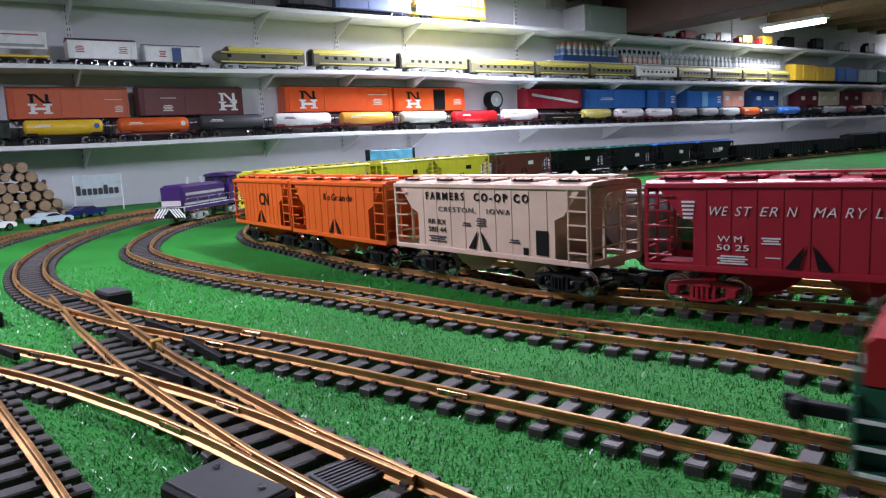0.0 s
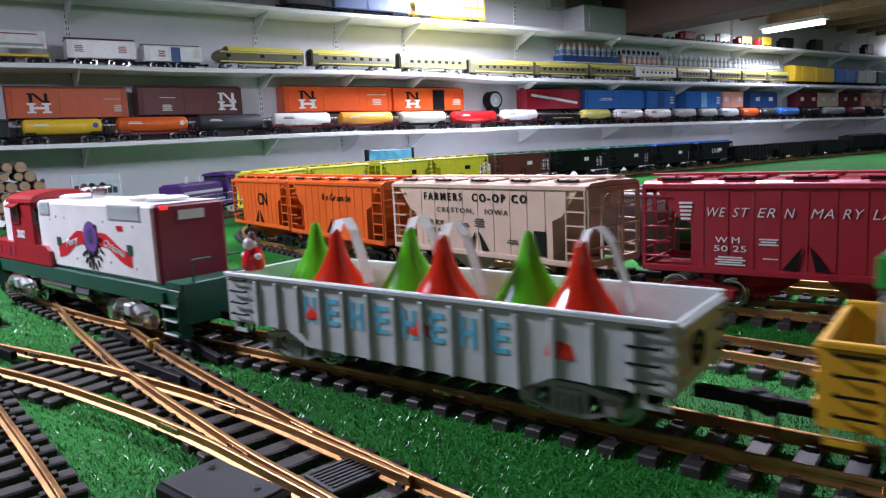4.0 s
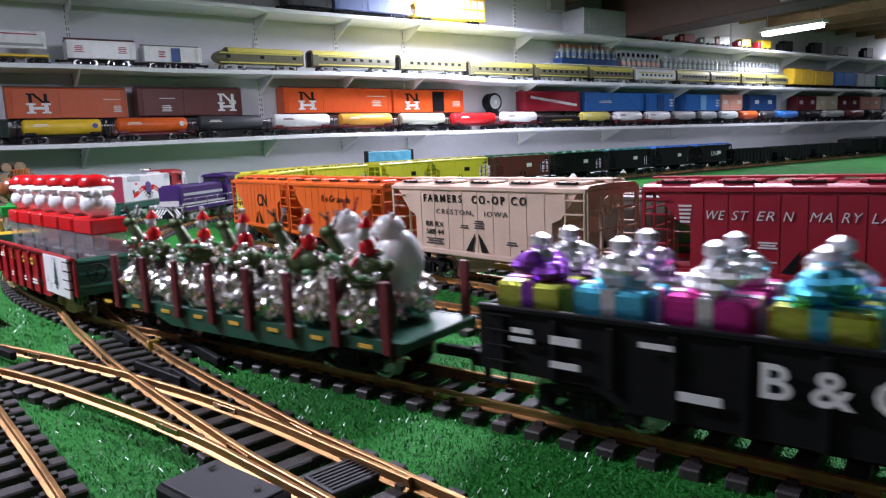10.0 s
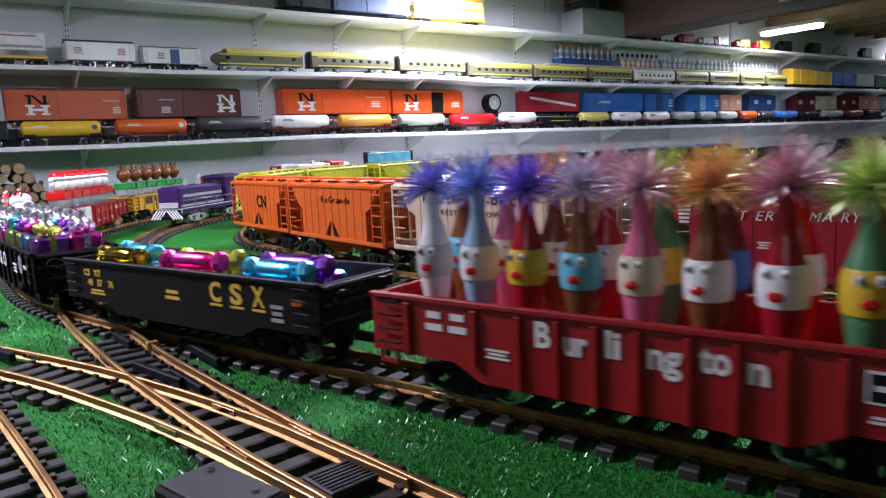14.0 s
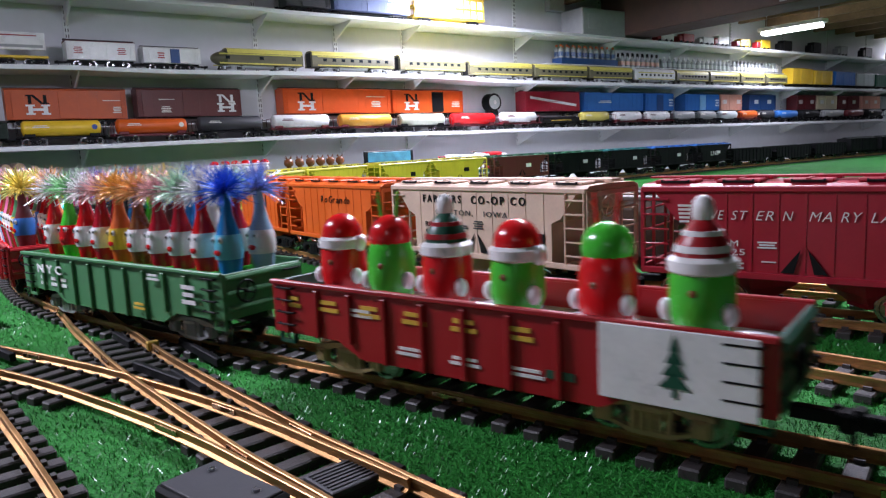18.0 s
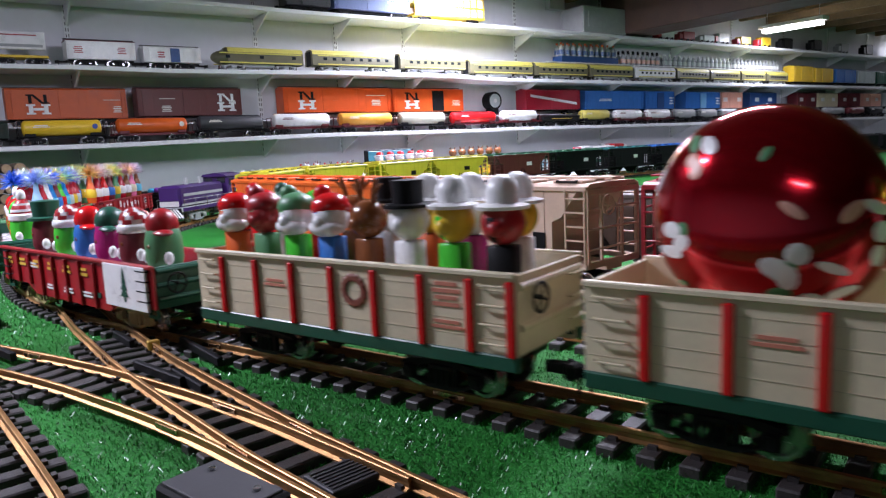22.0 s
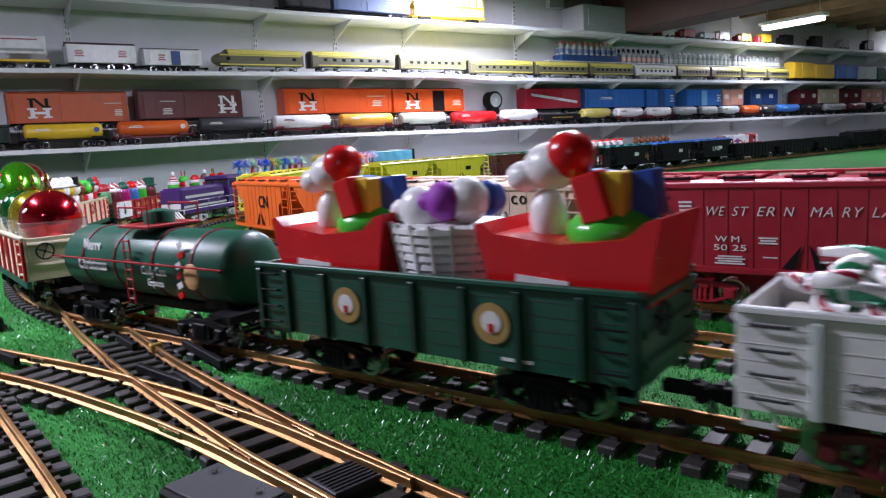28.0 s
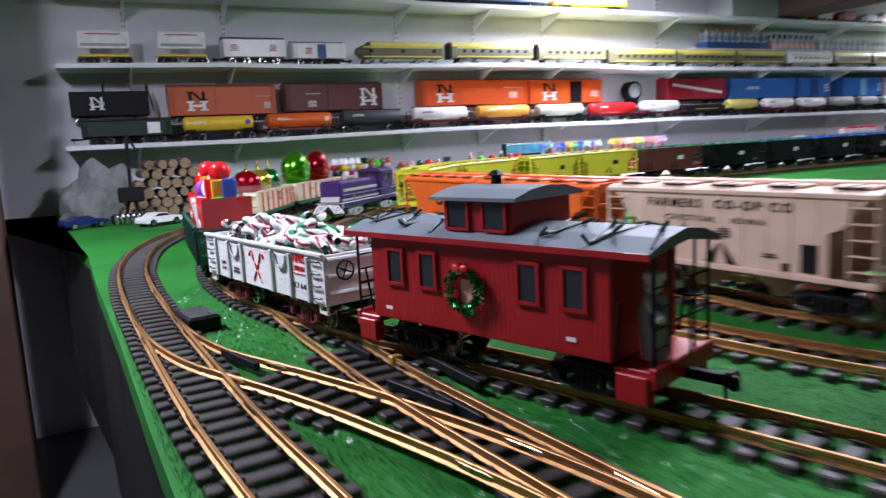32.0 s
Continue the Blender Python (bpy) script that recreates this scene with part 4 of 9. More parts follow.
def diesel():
    car = thing("diesel_locomotive", "white, red and green toy road diesel with a holiday ribbon decal", "model locomotive", "train cars")
    h = 0.2675
    bm = bmesh.new()
    box(bm, 0, 0, 0.047, 0.525, 0.09, 0.018, 0.001)
    part("sill", bm, GREEN, car)
    bm = bmesh.new()
    box(bm, 0, 0, 0.04, 0.5, 0.06, 0.012)
    part("frame", bm, BLACK, car)
    bm = bmesh.new()
    box(bm, 0.192, 0, 0.0975, 0.05, 0.078, 0.085, 0.005)
    part("short_hood", bm, WHITE, car)
    bm = bmesh.new()
    extrude_xz(bm, [(0.262, 0.057), (0.262, 0.078), (0.258, 0.082), (0.062, 0.082), (0.05, 0.076), (0.047, 0.057)], -0.0455, 0.0455)
    wk = part("walkway_box", bm, RED, car)
    for s in (-1, 1):
        for x in (0.225, 0.19, 0.172):
            bm = bmesh.new()
            box(bm, x, s * 0.0457, 0.07, 0.009, 0.001, 0.013)
            part("louvre_door", bm, mat("dull_red_roof", (0.3, 0.03, 0.06), 0.4), wk)
    bm = bmesh.new()
    box(bm, 0.133, 0, 0.109, 0.082, 0.09, 0.062, 0.003)
    cb_ = part("cab", bm, RED, car)
    bm = bmesh.new()
    arch = [(-0.047, 0.137), (-0.0455, 0.1415), (-0.04, 0.146), (-0.028, 0.1495), (-0.012, 0.1512), (0.012, 0.1512), (0.028, 0.1495), (0.04, 0.146), (0.0455, 0.1415), (0.047, 0.137)]
    extrude_yz(bm, arch, 0.089, 0.177)
    part("roof", bm, RED, cb_)
    for s in (-1, 1):
        bm = bmesh.new()
        box(bm, 0.15, s * 0.0452, 0.121, 0.024, 0.002, 0.021, 0.0006)
        wn = part("cab_window", bm, GLASS, cb_)
        bm = bmesh.new()
        for k in (-1, 1):
            box(bm, 0.15 + k * 0.013, s * 0.0458, 0.121, 0.002, 0.002, 0.025)
            box(bm, 0.15, s * 0.0458, 0.121 + k * 0.0115, 0.028, 0.002, 0.002)
        part("frame", bm, RED, wn)
        bm = bmesh.new()
        box(bm, 0.148, s * 0.049, 0.1335, 0.032, 0.01, 0.0015, rot=(s * -28, 0, 0))
        part("awning", bm, RED, cb_)
        letters("2002", 0.014, WHITE, cb_, 0.14, s * 0.0455, 0.094, s, shear=0.3, bold=0.0004)
    for k in (-1, 1):
        bm = bmesh.new()
        box(bm, 0.0915, k * 0.041, 0.118, 0.002, 0.006, 0.022)
        part("cab_window", bm, GLASS, cb_)
    bm = bmesh.new()
    box(bm, -0.063, 0, 0.098, 0.304, 0.08, 0.084, 0.004)
    lh = part("long_hood", bm, WHITE, car)
    bm = bmesh.new()
    box(bm, -0.2175, 0, 0.0978, 0.005, 0.079, 0.0835, 0.003)
    he = part("hood_end", bm, mat("dull_red_roof", (0.3, 0.03, 0.06), 0.4), lh)
    bm = bmesh.new()
    box(bm, -0.2205, 0, 0.127, 0.001, 0.03, 0.01)
    part("number_board", bm, SNOW, he)
    bm = bmesh.new()
    box(bm, -0.2205, 0.03, 0.136, 0.0012, 0.007, 0.004)
    part("marker_lamp", bm, mat("red_marker_lamp", (0.9, 0.02, 0.02), 0.3, emit=2.0), he)
    PALE = mat("pale_grey_decal", (0.58, 0.6, 0.61), 0.5)
    for s in (-1, 1):
        for x, wl in ((-0.152, 0.075), (0.062, 0.03)):
            bm = bmesh.new()
            box(bm, x, s * 0.0401, 0.13, wl, 0.0012, 0.017)
            lv = part("louvre_panel", bm, PALE, lh)
            bm = bmesh.new()
            for k in range(7):
                box(bm, x, s * 0.0408, 0.1235 + k * 0.0022, wl - 0.002, 0.0012, 0.0009)
            part("louvre", bm, LGREY, lv)
        bm = bmesh.new()
        box(bm, -0.14, s * 0.0404, 0.113, 0.013, 0.0012, 0.005)
        part("red_plate", bm, HOTRED, lh)
        for x, z in ((0.05, 0.117), (0.03, 0.121), (0.005, 0.12), (-0.1, 0.119), (-0.17, 0.116), (-0.17, 0.07), (-0.11, 0.073), (0.07, 0.07), (-0.02, 0.072)):
            bm = bmesh.new()
            ball(bm, (x, s * 0.04, z), 0.0018, 0.0012, 0.0018, 6, 4)
            part("bolt", bm, PALE, lh)
        # ribbon decal: two red tails with green ends, and a dark flower
        for e in (-1, 1):
            bm = bmesh.new()
            pts = [(e * (0.018 + 0.078 * k / 8), 0.097 + 0.003 * math.sin(k * 0.8) - 0.019 * (k / 8) ** 1.4) for k in range(9)]
            for (x0, z0), (x1, z1) in zip(pts, pts[1:]):
                q = [bm.verts.new((-0.066 + x, s * 0.0405, z)) for x, z in ((x0, z0 + 0.008), (x1, z1 + 0.008), (x1, z1 - 0.008), (x0, z0 - 0.008))]
                bm.faces.new(q)
            rib = part("ribbon", bm, HOTRED, lh)
            bm = bmesh.new()
            box(bm, -0.066 + e * 0.093, s * 0.0407, 0.09, 0.011, 0.0006, 0.011)
            part("ribbon_end", bm, GREEN, rib)
        letters("Merry", 0.014, WHITE, lh, -0.066 + s * 0.055, s * 0.041, 0.0915, s, shear=0.3, tilt=13)
        letters("Christmas", 0.012, WHITE, lh, -0.066 - s * 0.057, s * 0.041, 0.09, s, shear=0.3, tilt=-13)
        bm = bmesh.new()
        for k in range(15):
            a = k * 2 * math.pi / 15
            box(bm, -0.066 + 0.009 * math.cos(a), s * 0.0411, 0.1 + 0.009 * math.sin(a), 0.018, 0.0008, 0.006, rot=(0, -math.degrees(a), 0))
        fl_ = part("flower", bm, mat("violet_print", (0.16, 0.07, 0.3), 0.5), lh)
        bm = bmesh.new()
        rw = random.Random(7)
        for k in range(17):
            a = k * 2 * math.pi / 17 + rw.uniform(-0.1, 0.1)
            rr = rw.uniform(0.012, 0.022)
            box(bm, -0.066 + rr * math.cos(a), s * 0.0409, 0.094 + rr * math.sin(a) * 0.95, 0.011, 0.0008, 0.0045, rot=(0, -math.degrees(a), 0))
        for k in range(8):
            a = math.pi * (1.12 + 0.1 * k)
            box(bm, -0.066 + 0.027 * math.cos(a), s * 0.0409, 0.095 + 0.03 * math.sin(a), 0.008, 0.0008, 0.0025, rot=(0, -math.degrees(a), 0))
        part("leaf", bm, BLACK, fl_)
        bm = bmesh.new()
        ball(bm, (-0.066, s * 0.041, 0.097), 0.005, 0.0012, 0.005, 8, 4)
        part("berry", bm, GREEN, fl_)
    for x in (0.055, 0.03, -0.135, -0.175):
        bm = bmesh.new()
        lathe(bm, [(0.021, 0.1395), (0.022, 0.1435), (0.017, 0.1455), (0.003, 0.1455)], (x, 0, 0), 18)
        part("roof_fan", bm, WHITE, lh, smooth=True)
    bm = bmesh.new()
    for k, ln in ((-0.006, 0.024), (0, 0.03), (0.006, 0.02)):
        lathe(bm, [(0.0015, -ln / 2), (0.002, ln * 0.2), (0.005, ln / 2)], (-0.005, k * 2, 0.155), 8, "X")
    box(bm, -0.005, 0, 0.147, 0.006, 0.016, 0.012)
    part("horn", bm, CHROME, lh)
    for e in (-1, 1):
        bm = bmesh.new()
        box(bm, e * 0.264, 0, 0.042, 0.006, 0.086, 0.042, 0.001)
        box(bm, e * 0.25, 0, 0.06, 0.03, 0.088, 0.006)
        part("pilot", bm, GREEN, car)
        for s in (-1, 1):
            bm = bmesh.new()
            box(bm, e * 0.25, s * 0.0375, 0.03, 0.03, 0.003, 0.044, 0.0006)
            for k in (-1, 1):
                box(bm, e * 0.25 + k * 0.0145, s * 0.0425, 0.03, 0.002, 0.013, 0.044, 0.0005)
            well = part("step_well", bm, GREEN, car)
            for z in (0.012, 0.026, 0.04):
                bm = bmesh.new()
                box(bm, e * 0.25, s * 0.0445, z, 0.0265, 0.012, 0.0016)
                step = part("step", bm, GREEN, well)
                bm = bmesh.new()
                box(bm, e * 0.25, s * 0.0508, z, 0.0265, 0.001, 0.002)
                part("step_edge", bm, SNOW, step, "white painted step edge")
            bm = bmesh.new()
            rod(bm, (e * 0.266, s * 0.03, 0.062), (e * 0.266, s * 0.03, 0.085), 0.0012, 6)
            rod(bm, (e * 0.266, s * 0.01, 0.085), (e * 0.266, s * 0.03, 0.085), 0.0012, 6)
            part("end_rail", bm, GREEN, car)
    bm = bmesh.new()
    rod(bm, (-0.06, 0, 0.026), (0.08, 0, 0.026), 0.024, 16)
    part("fuel_tank", bm, DARK, car, smooth=True)
    for s in (-1, 1):
        bm = bmesh.new()
        rod(bm, (0.005, s * 0.033, 0.032), (0.1, s * 0.033, 0.032), 0.0095, 12)
        rod(bm, (-0.05, s * 0.033, 0.03), (-0.015, s * 0.033, 0.03), 0.012, 12)
        part("air_tank", bm, CHROME if s > 0 else SILVER, car, smooth=True)
    for x in (-0.15, 0.178):
        for s in (-1, 1):
            bm = bmesh.new()
            y0, y1 = s * 0.037, s * 0.0415
            extrude_xz(bm, [(x - 0.062, 0.02), (x - 0.058, 0.031), (x - 0.03, 0.033), (x - 0.022, 0.037), (x + 0.022, 0.037), (x + 0.03, 0.033), (x + 0.058, 0.031), (x + 0.062, 0.02), (x + 0.052, 0.0085), (x + 0.032, 0.0085), (x + 0.02, 0.0185), (x - 0.02, 0.0185), (x - 0.032, 0.0085), (x - 0.052, 0.0085)], min(y0, y1), max(y0, y1))
            fr_ = part("truck_side_frame", bm, CHROME, car, "bright metal truck side frame")
            for k in (-0.041, 0.041):
                bm = bmesh.new()
                box(bm, x + k, s * 0.0438, 0.0155, 0.015, 0.006, 0.015, 0.002)
                part("journal_box", bm, CHROME, fr_)
            for k in (-0.019, 0.019):
                bm = bmesh.new()
                rod(bm, (x + k, s * 0.0445, 0.029), (x + k * 1.5, s * 0.0445, 0.022), 0.0045, 10)
                part("brake_cylinder", bm, SILVER, fr_)
            bm = bmesh.new()
            box(bm, x, s * 0.044, 0.024, 0.016, 0.006, 0.014, 0.002)
            part("spring_pack", bm, SILVER, fr_)
    add_trucks(car, (-0.15, 0.178), CHROME, 0.082)
    add_couplers(car, (-h, h))
    return car


def caboose():
    car = thing("caboose", "bright red wooden toy caboose with a cupola and a wreath", "model caboose", "train cars")
    RD = mat("caboose_red", (0.36, 0.008, 0.012), 0.4, 0, 0.1, 30, 0.1, 500)
    ROOF = mat("caboose_roof_grey", (0.15, 0.18, 0.2), 0.5, 0, 0.12, 20)
    base, eave, w, h = 0.037, 0.119, 0.05, 0.135
    for s in (-1, 1):
        bm = bmesh.new()
        box(bm, 0, s * (w - 0.0015), (base + eave) / 2, 2 * h, 0.003, eave - base)
        sd = part("side", bm, RD, car)
        bm = bmesh.new()
        box(bm, 0, 0, 0, 0.0047, 0.0009, eave - base - 0.002)
        board = mesh_of("board", bm, RD)
        for i in range(54):
            o_ = part("board", board, RD, sd)
            o_.matrix_local = pose(-h + 0.004 + i * (2 * h - 0.008) / 53, s * (w + 0.0002), (base + eave) / 2)
        for x in (0.099, 0.055, -0.06, -0.104):
            bm = bmesh.new()
            box(bm, x, s * (w + 0.0008), 0.09, 0.018, 0.002, 0.03)
            wn = part("window_pane", bm, GLASS, sd)
            bm = bmesh.new()
            for k in (-1, 1):
                box(bm, x + k * 0.0105, s * (w + 0.0018), 0.09, 0.003, 0.003, 0.036)
                box(bm, x, s * (w + 0.0018), 0.09 + k * 0.0165, 0.026, 0.003, 0.003)
            part("window_frame", bm, RD, wn)
        bars(WHITE, sd, 0.112, s * (w + 0.0008), 0.048, 0.009, 0.006, s, 1)
        bars(WHITE, sd, -0.1, s * (w + 0.0008), 0.05, 0.009, 0.006, s, 1)
        # wreath
        wr = bmesh.new()
        rw = random.Random(4)
        for i in range(220):
            a = rw.uniform(0, 2 * math.pi)
            rr = 0.0175 + rw.uniform(-0.004, 0.004)
            c = (0.007 + rr * math.cos(a), s * (w + 0.004 + rw.uniform(0, 0.004)), 0.078 + rr * math.sin(a))
            box(wr, *c, 0.0065, 0.0008, 0.0012, rot=(rw.uniform(0, 360), rw.uniform(0, 360), rw.uniform(0, 360)))
        wre = part("wreath", wr, foil("green_tinsel", (0.02, 0.25, 0.06), 0.25), sd, "green tinsel wreath with a red bow")
        bm = bmesh.new()
        for k in (-1, 1):
            ball(bm, (0.007 + k * 0.005, s * (w + 0.009), 0.097), 0.006, 0.003, 0.004, 8, 6)
        part("bow", bm, HOTRED, wre)
        bm = bmesh.new()
        ball(bm, (0.007, s * (w + 0.011), 0.095), 0.003, 0.003, 0.003, 8, 6)
        part("bell", bm, CHROME, wre)
        bm = bmesh.new()
        box(bm, 0.001, s * (w + 0.001), 0.076, 0.026, 0.001, 0.02)
        part("emblem", bm, PINK, sd)
    for e in (-1, 1):
        bm = bmesh.new()
        box(bm, e * (h - 0.0015), 0, (base + eave) / 2, 0.003, 2 * w - 0.007, eave - base)
        part("end_wall", bm, RD, car)
        bm = bmesh.new()
        box(bm, e * (h + 0.016), 0, 0.032, 0.034, 0.094, 0.006, 0.001)
        box(bm, e * (h + 0.031), 0, 0.03, 0.006, 0.096, 0.016, 0.001)
        pl = part("platform", bm, RD, car)
        for s in (-1, 1):
            bm = bmesh.new()
            box(bm, e * (h + 0.015), s * 0.044, 0.02, 0.026, 0.012, 0.022, 0.001)
            part("step", bm, RD, pl)
        bm = bmesh.new()
        for s in (-1, 1):
            rod(bm, (e * (h + 0.03), s * 0.044, 0.035), (e * (h + 0.03), s * 0.044, eave + 0.004), 0.0014, 6)
            rod(bm, (e * (h + 0.03), s * 0.02, 0.035), (e * (h + 0.03), s * 0.02, eave + 0.004), 0.0012, 6)
            for z in (0.05, 0.065, 0.08, 0.095):
                rod(bm, (e * (h + 0.03), s * 0.02, z), (e * (h + 0.03), s * 0.044, z), 0.001, 6)
            rod(bm, (e * (h + 0.002), s * 0.05, 0.04), (e * (h + 0.008), s * 0.053, 0.085), 0.0012, 6)
        rod(bm, (e * (h + 0.03), -0.044, 0.066), (e * (h + 0.03), 0.044, 0.066), 0.0012, 6)
        part("end_railing", bm, BLACK, pl)
        bm = bmesh.new()
        spoked_ring(bm, (e * (h + 0.034), -0.004, 0.085), 0.0105, "Z")
        rod(bm, (e * (h + 0.034), -0.004, 0.035), (e * (h + 0.034), -0.004, 0.086), 0.001, 6)
        part("brake_wheel", bm, BLACK, pl)
    out = [(-w - 0.006, eave - 0.001), (-w - 0.006, eave + 0.003), (-w * 0.6, eave + 0.011), (0, eave + 0.015), (w * 0.6, eave + 0.011), (w + 0.006, eave + 0.003), (w + 0.006, eave - 0.001), (0, eave + 0.006)]
    bm = bmesh.new()
    extrude_yz(bm, out, -h - 0.034, h + 0.034)
    rf = part("roof", bm, ROOF, car)
    bm = bmesh.new()
    box(bm, 0.0, w + 0.0065, eave + 0.0005, 2 * h + 0.068, 0.002, 0.005)
    box(bm, 0.0, -w - 0.0065, eave + 0.0005, 2 * h + 0.068, 0.002, 0.005)
    part("fascia_trim", bm, RD, rf)
    cx, cl, ct = 0.001, 0.039, 0.154
    bm = bmesh.new()
    box(bm, cx, 0, (eave + ct) / 2 + 0.004, 2 * cl, 0.084, ct - eave - 0.008, 0.001)
    cup = part("cupola", bm, RD, car)
    for s in (-1, 1):
        for x in (cx - 0.021, cx + 0.021):
            bm = bmesh.new()
            box(bm, x, s * 0.0425, 0.142, 0.022, 0.002, 0.022)
            wn = part("window_pane", bm, GLASS, cup)
            bm = bmesh.new()
            for k in (-1, 1):
                box(bm, x + k * 0.0125, s * 0.0436, 0.142, 0.0025, 0.002, 0.028)
                box(bm, x, s * 0.0436, 0.142 + k * 0.013, 0.027, 0.002, 0.0025)
            part("window_frame", bm, RD, wn)
    bm = bmesh.new()
    extrude_yz(bm, [(-0.048, ct), (0.048, ct), (0.048, ct + 0.003), (0.025, ct + 0.009), (0, ct + 0.011), (-0.025, ct + 0.009), (-0.048, ct + 0.003)], cx - cl - 0.009, cx + cl + 0.012)
    part("cupola_roof", bm, ROOF, cup)
    bm = bmesh.new()
    lathe(bm, [(0.005, ct + 0.008), (0.005, ct + 0.018), (0.008, ct + 0.019), (0.003, ct + 0.023)], (cx + 0.02, -0.01, 0), 10)
    part("chimney", bm, BLACK, cup)
    # string of lights along the roof
    rw = random.Random(9)
    for x0, x1 in ((-0.167, cx - cl - 0.012), (cx + cl + 0.012, 0.167)):
        px, py = x0, 0.05
        n = 14
        bm = bmesh.new()
        for i in range(1, n + 1):
            qx, qy = x0 + (x1 - x0) * i / n, 0.05 * math.cos(i * 1.1) + rw.uniform(-0.01, 0.01)
            za = eave + 0.016 - 0.012 * (abs(py) / 0.055) ** 2
            zb = eave + 0.016 - 0.012 * (abs(qy) / 0.055) ** 2
            rod(bm, (px, py, za), (qx, qy, zb), 0.0011, 5)
            rod(bm, (qx, qy, zb), (qx + rw.uniform(-0.012, 0.012), qy + rw.uniform(-0.01, 0.014), zb + rw.uniform(0, 0.008)), 0.0016, 5)
            px, py = qx, qy
        part("light_string", bm, mat("dark_green_wire", (0.008, 0.02, 0.012), 0.5), rf, "dark string of tiny lamps")
    add_trucks(car, (-h + 0.03, h - 0.045), BLACK, 0.058)
    add_couplers(car, (-h - 0.034, h + 0.034))
    return car


def xmas_tree_sign(parent, x, y, z, s, size=0.026):
    bm = bmesh.new()
    k = size
    for i in range(4):
        zz = z - k * 0.35 + i * k * 0.28
        ww = k * (0.36 - i * 0.08)
        v = [bm.verts.new(p) for p in ((x - ww, y + s * 0.0006, zz), (x + ww, y + s * 0.0006, zz), (x, y + s * 0.0006, zz + k * 0.42))]
        bm.faces.new(v)
    box(bm, x, y + s * 0.0004, z - k * 0.45, k * 0.1, 0.0006, k * 0.22)
    part("tree_emblem", bm, GREEN, parent)


def side_panel(car, x, length, width, z0, z1, material):
    for s in (-1, 1):
        bm = bmesh.new()
        box(bm, x, s * (width / 2 + 0.0024), (z0 + z1) / 2, length, 0.0034, z1 - z0, 0.0006)
        part("side_panel", bm, material, car)


CARS = {}
W = 0.098
# locomotive
CARS["loco"] = (diesel(), 11.811, 11.276)
# silver-grey gondola
g = gondola("pale grey gondola lettered in sky blue, loaded with foil drops", 0.417, LGREY, truck_mat=GREY, rib_xs=[0.1645, 0.1377] + [0.111 - i * 0.0268 for i in range(12)])
for s in (1, -1):
    for i in range(8):
        bm = bmesh.new()
        x0 = s * (0.0975 - i * 0.0268)
        for k in (-1, 1) if i % 2 == 0 else (s,):
            box(bm, x0 + k * 0.0048, s * (W / 2 + 0.0004), 0.0555, 0.004, 0.0008, 0.022)
        for k in (0,) if i % 2 == 0 else (-1, 0, 1):
            box(bm, x0, s * (W / 2 + 0.0004), 0.0555 + k * 0.009, 0.012, 0.0008, 0.004)
        part("brand_shape", bm, SKY, g)
CARS["grey"] = (g, 11.214, 10.797)
# yellow gondola
AMBER = paint("amber_yellow_paint", (0.74, 0.4, 0.025), 0.4)
INK = paint("ink_blue_lettering", (0.008, 0.015, 0.06), 0.45)
g = gondola("yellow gondola lettered in dark blue, loaded with reindeer tubes", 0.415, AMBER, rib_xs=(0.178, 0.147, 0.0925, 0.062, 0.032, 0.004, -0.024, -0.054, -0.0866, -0.1168, -0.1451, -0.176))
for s in (1, -1):
    for ch, x in (("A", 0.0773), ("L", 0.0463), ("A", 0.0171), ("S", -0.0096), ("K", -0.0385), ("A", -0.069)):
        letters(ch, 0.0265, INK, g, s * x, s * (W / 2 + 0.0006), 0.0637, s, width=0.019 if ch != "L" else 0.015, bold=0.0009)
    bm = bmesh.new()
    for k in range(5):
        box(bm, s * 0.12, s * (W / 2 + 0.0006), 0.0525 + k * 0.0046, 0.046, 0.0006, 0.0034)
    part("flag_emblem", bm, INK, g)
    bars(INK, g, -s * 0.0975, s * (W / 2 + 0.0006), 0.0423, 0.02, 0.009, s, 1)
    bm = bmesh.new()
    lathe(bm, [(0.0075, s * 0.0494), (0.0075, s * 0.0499), (0.0055, s * 0.0499), (0.0055, s * 0.0494)], (-s * 0.13, 0, 0.062), 16, "Y")
    part("round_emblem", bm, INK, g)
    bars(INK, g, -s * 0.13, s * (W / 2 + 0.0006), 0.0505, 0.012, 0.006, s, 2)
    bars(INK, g, -s * 0.16, s * (W / 2 + 0.0006), 0.046, 0.014, 0.006, s, 2)
    for i in range(4):
        bars(INK, g, s * (0.05 - i * 0.036), s * (W / 2 + 0.0006), 0.045, 0.012, 0.006, s, 2)
CARS["yellow"] = (g, 10.723, 10.309)


def red_green(label, length=0.428):
    c = gondola(label, length, RED, GREEN, floor_mat=MAROON, truck_mat=mat("tan_truck", (0.45, 0.33, 0.16), 0.5))
    end = -length / 2
    side_panel(c, end + 0.055, 0.092, W, 0.031, 0.078, SNOW)
    for s in (1, -1):
        xmas_tree_sign(c, end + 0.0545, s * (W / 2 + 0.0042), 0.053, s)
        for i in range(6):
            bars(GOLD, c, 0.18 - i * 0.045, s * (W / 2 + 0.0006), 0.062, 0.022, 0.012, s, 2)
        for i in range(4):
            bars(WHITE, c, 0.1 - i * 0.05, s * (W / 2 + 0.0006), 0.036 if i else 0.06, 0.026, 0.008, s, 2)
        bars(GREEN, c, -0.075, s * (W / 2 + 0.0006), 0.038, 0.02, 0.01, s, 1)
    return c


CARS["santa"] = (red_green("red and green gondola with a tree panel, loaded with bearded tubes"), 10.256, 9.828)

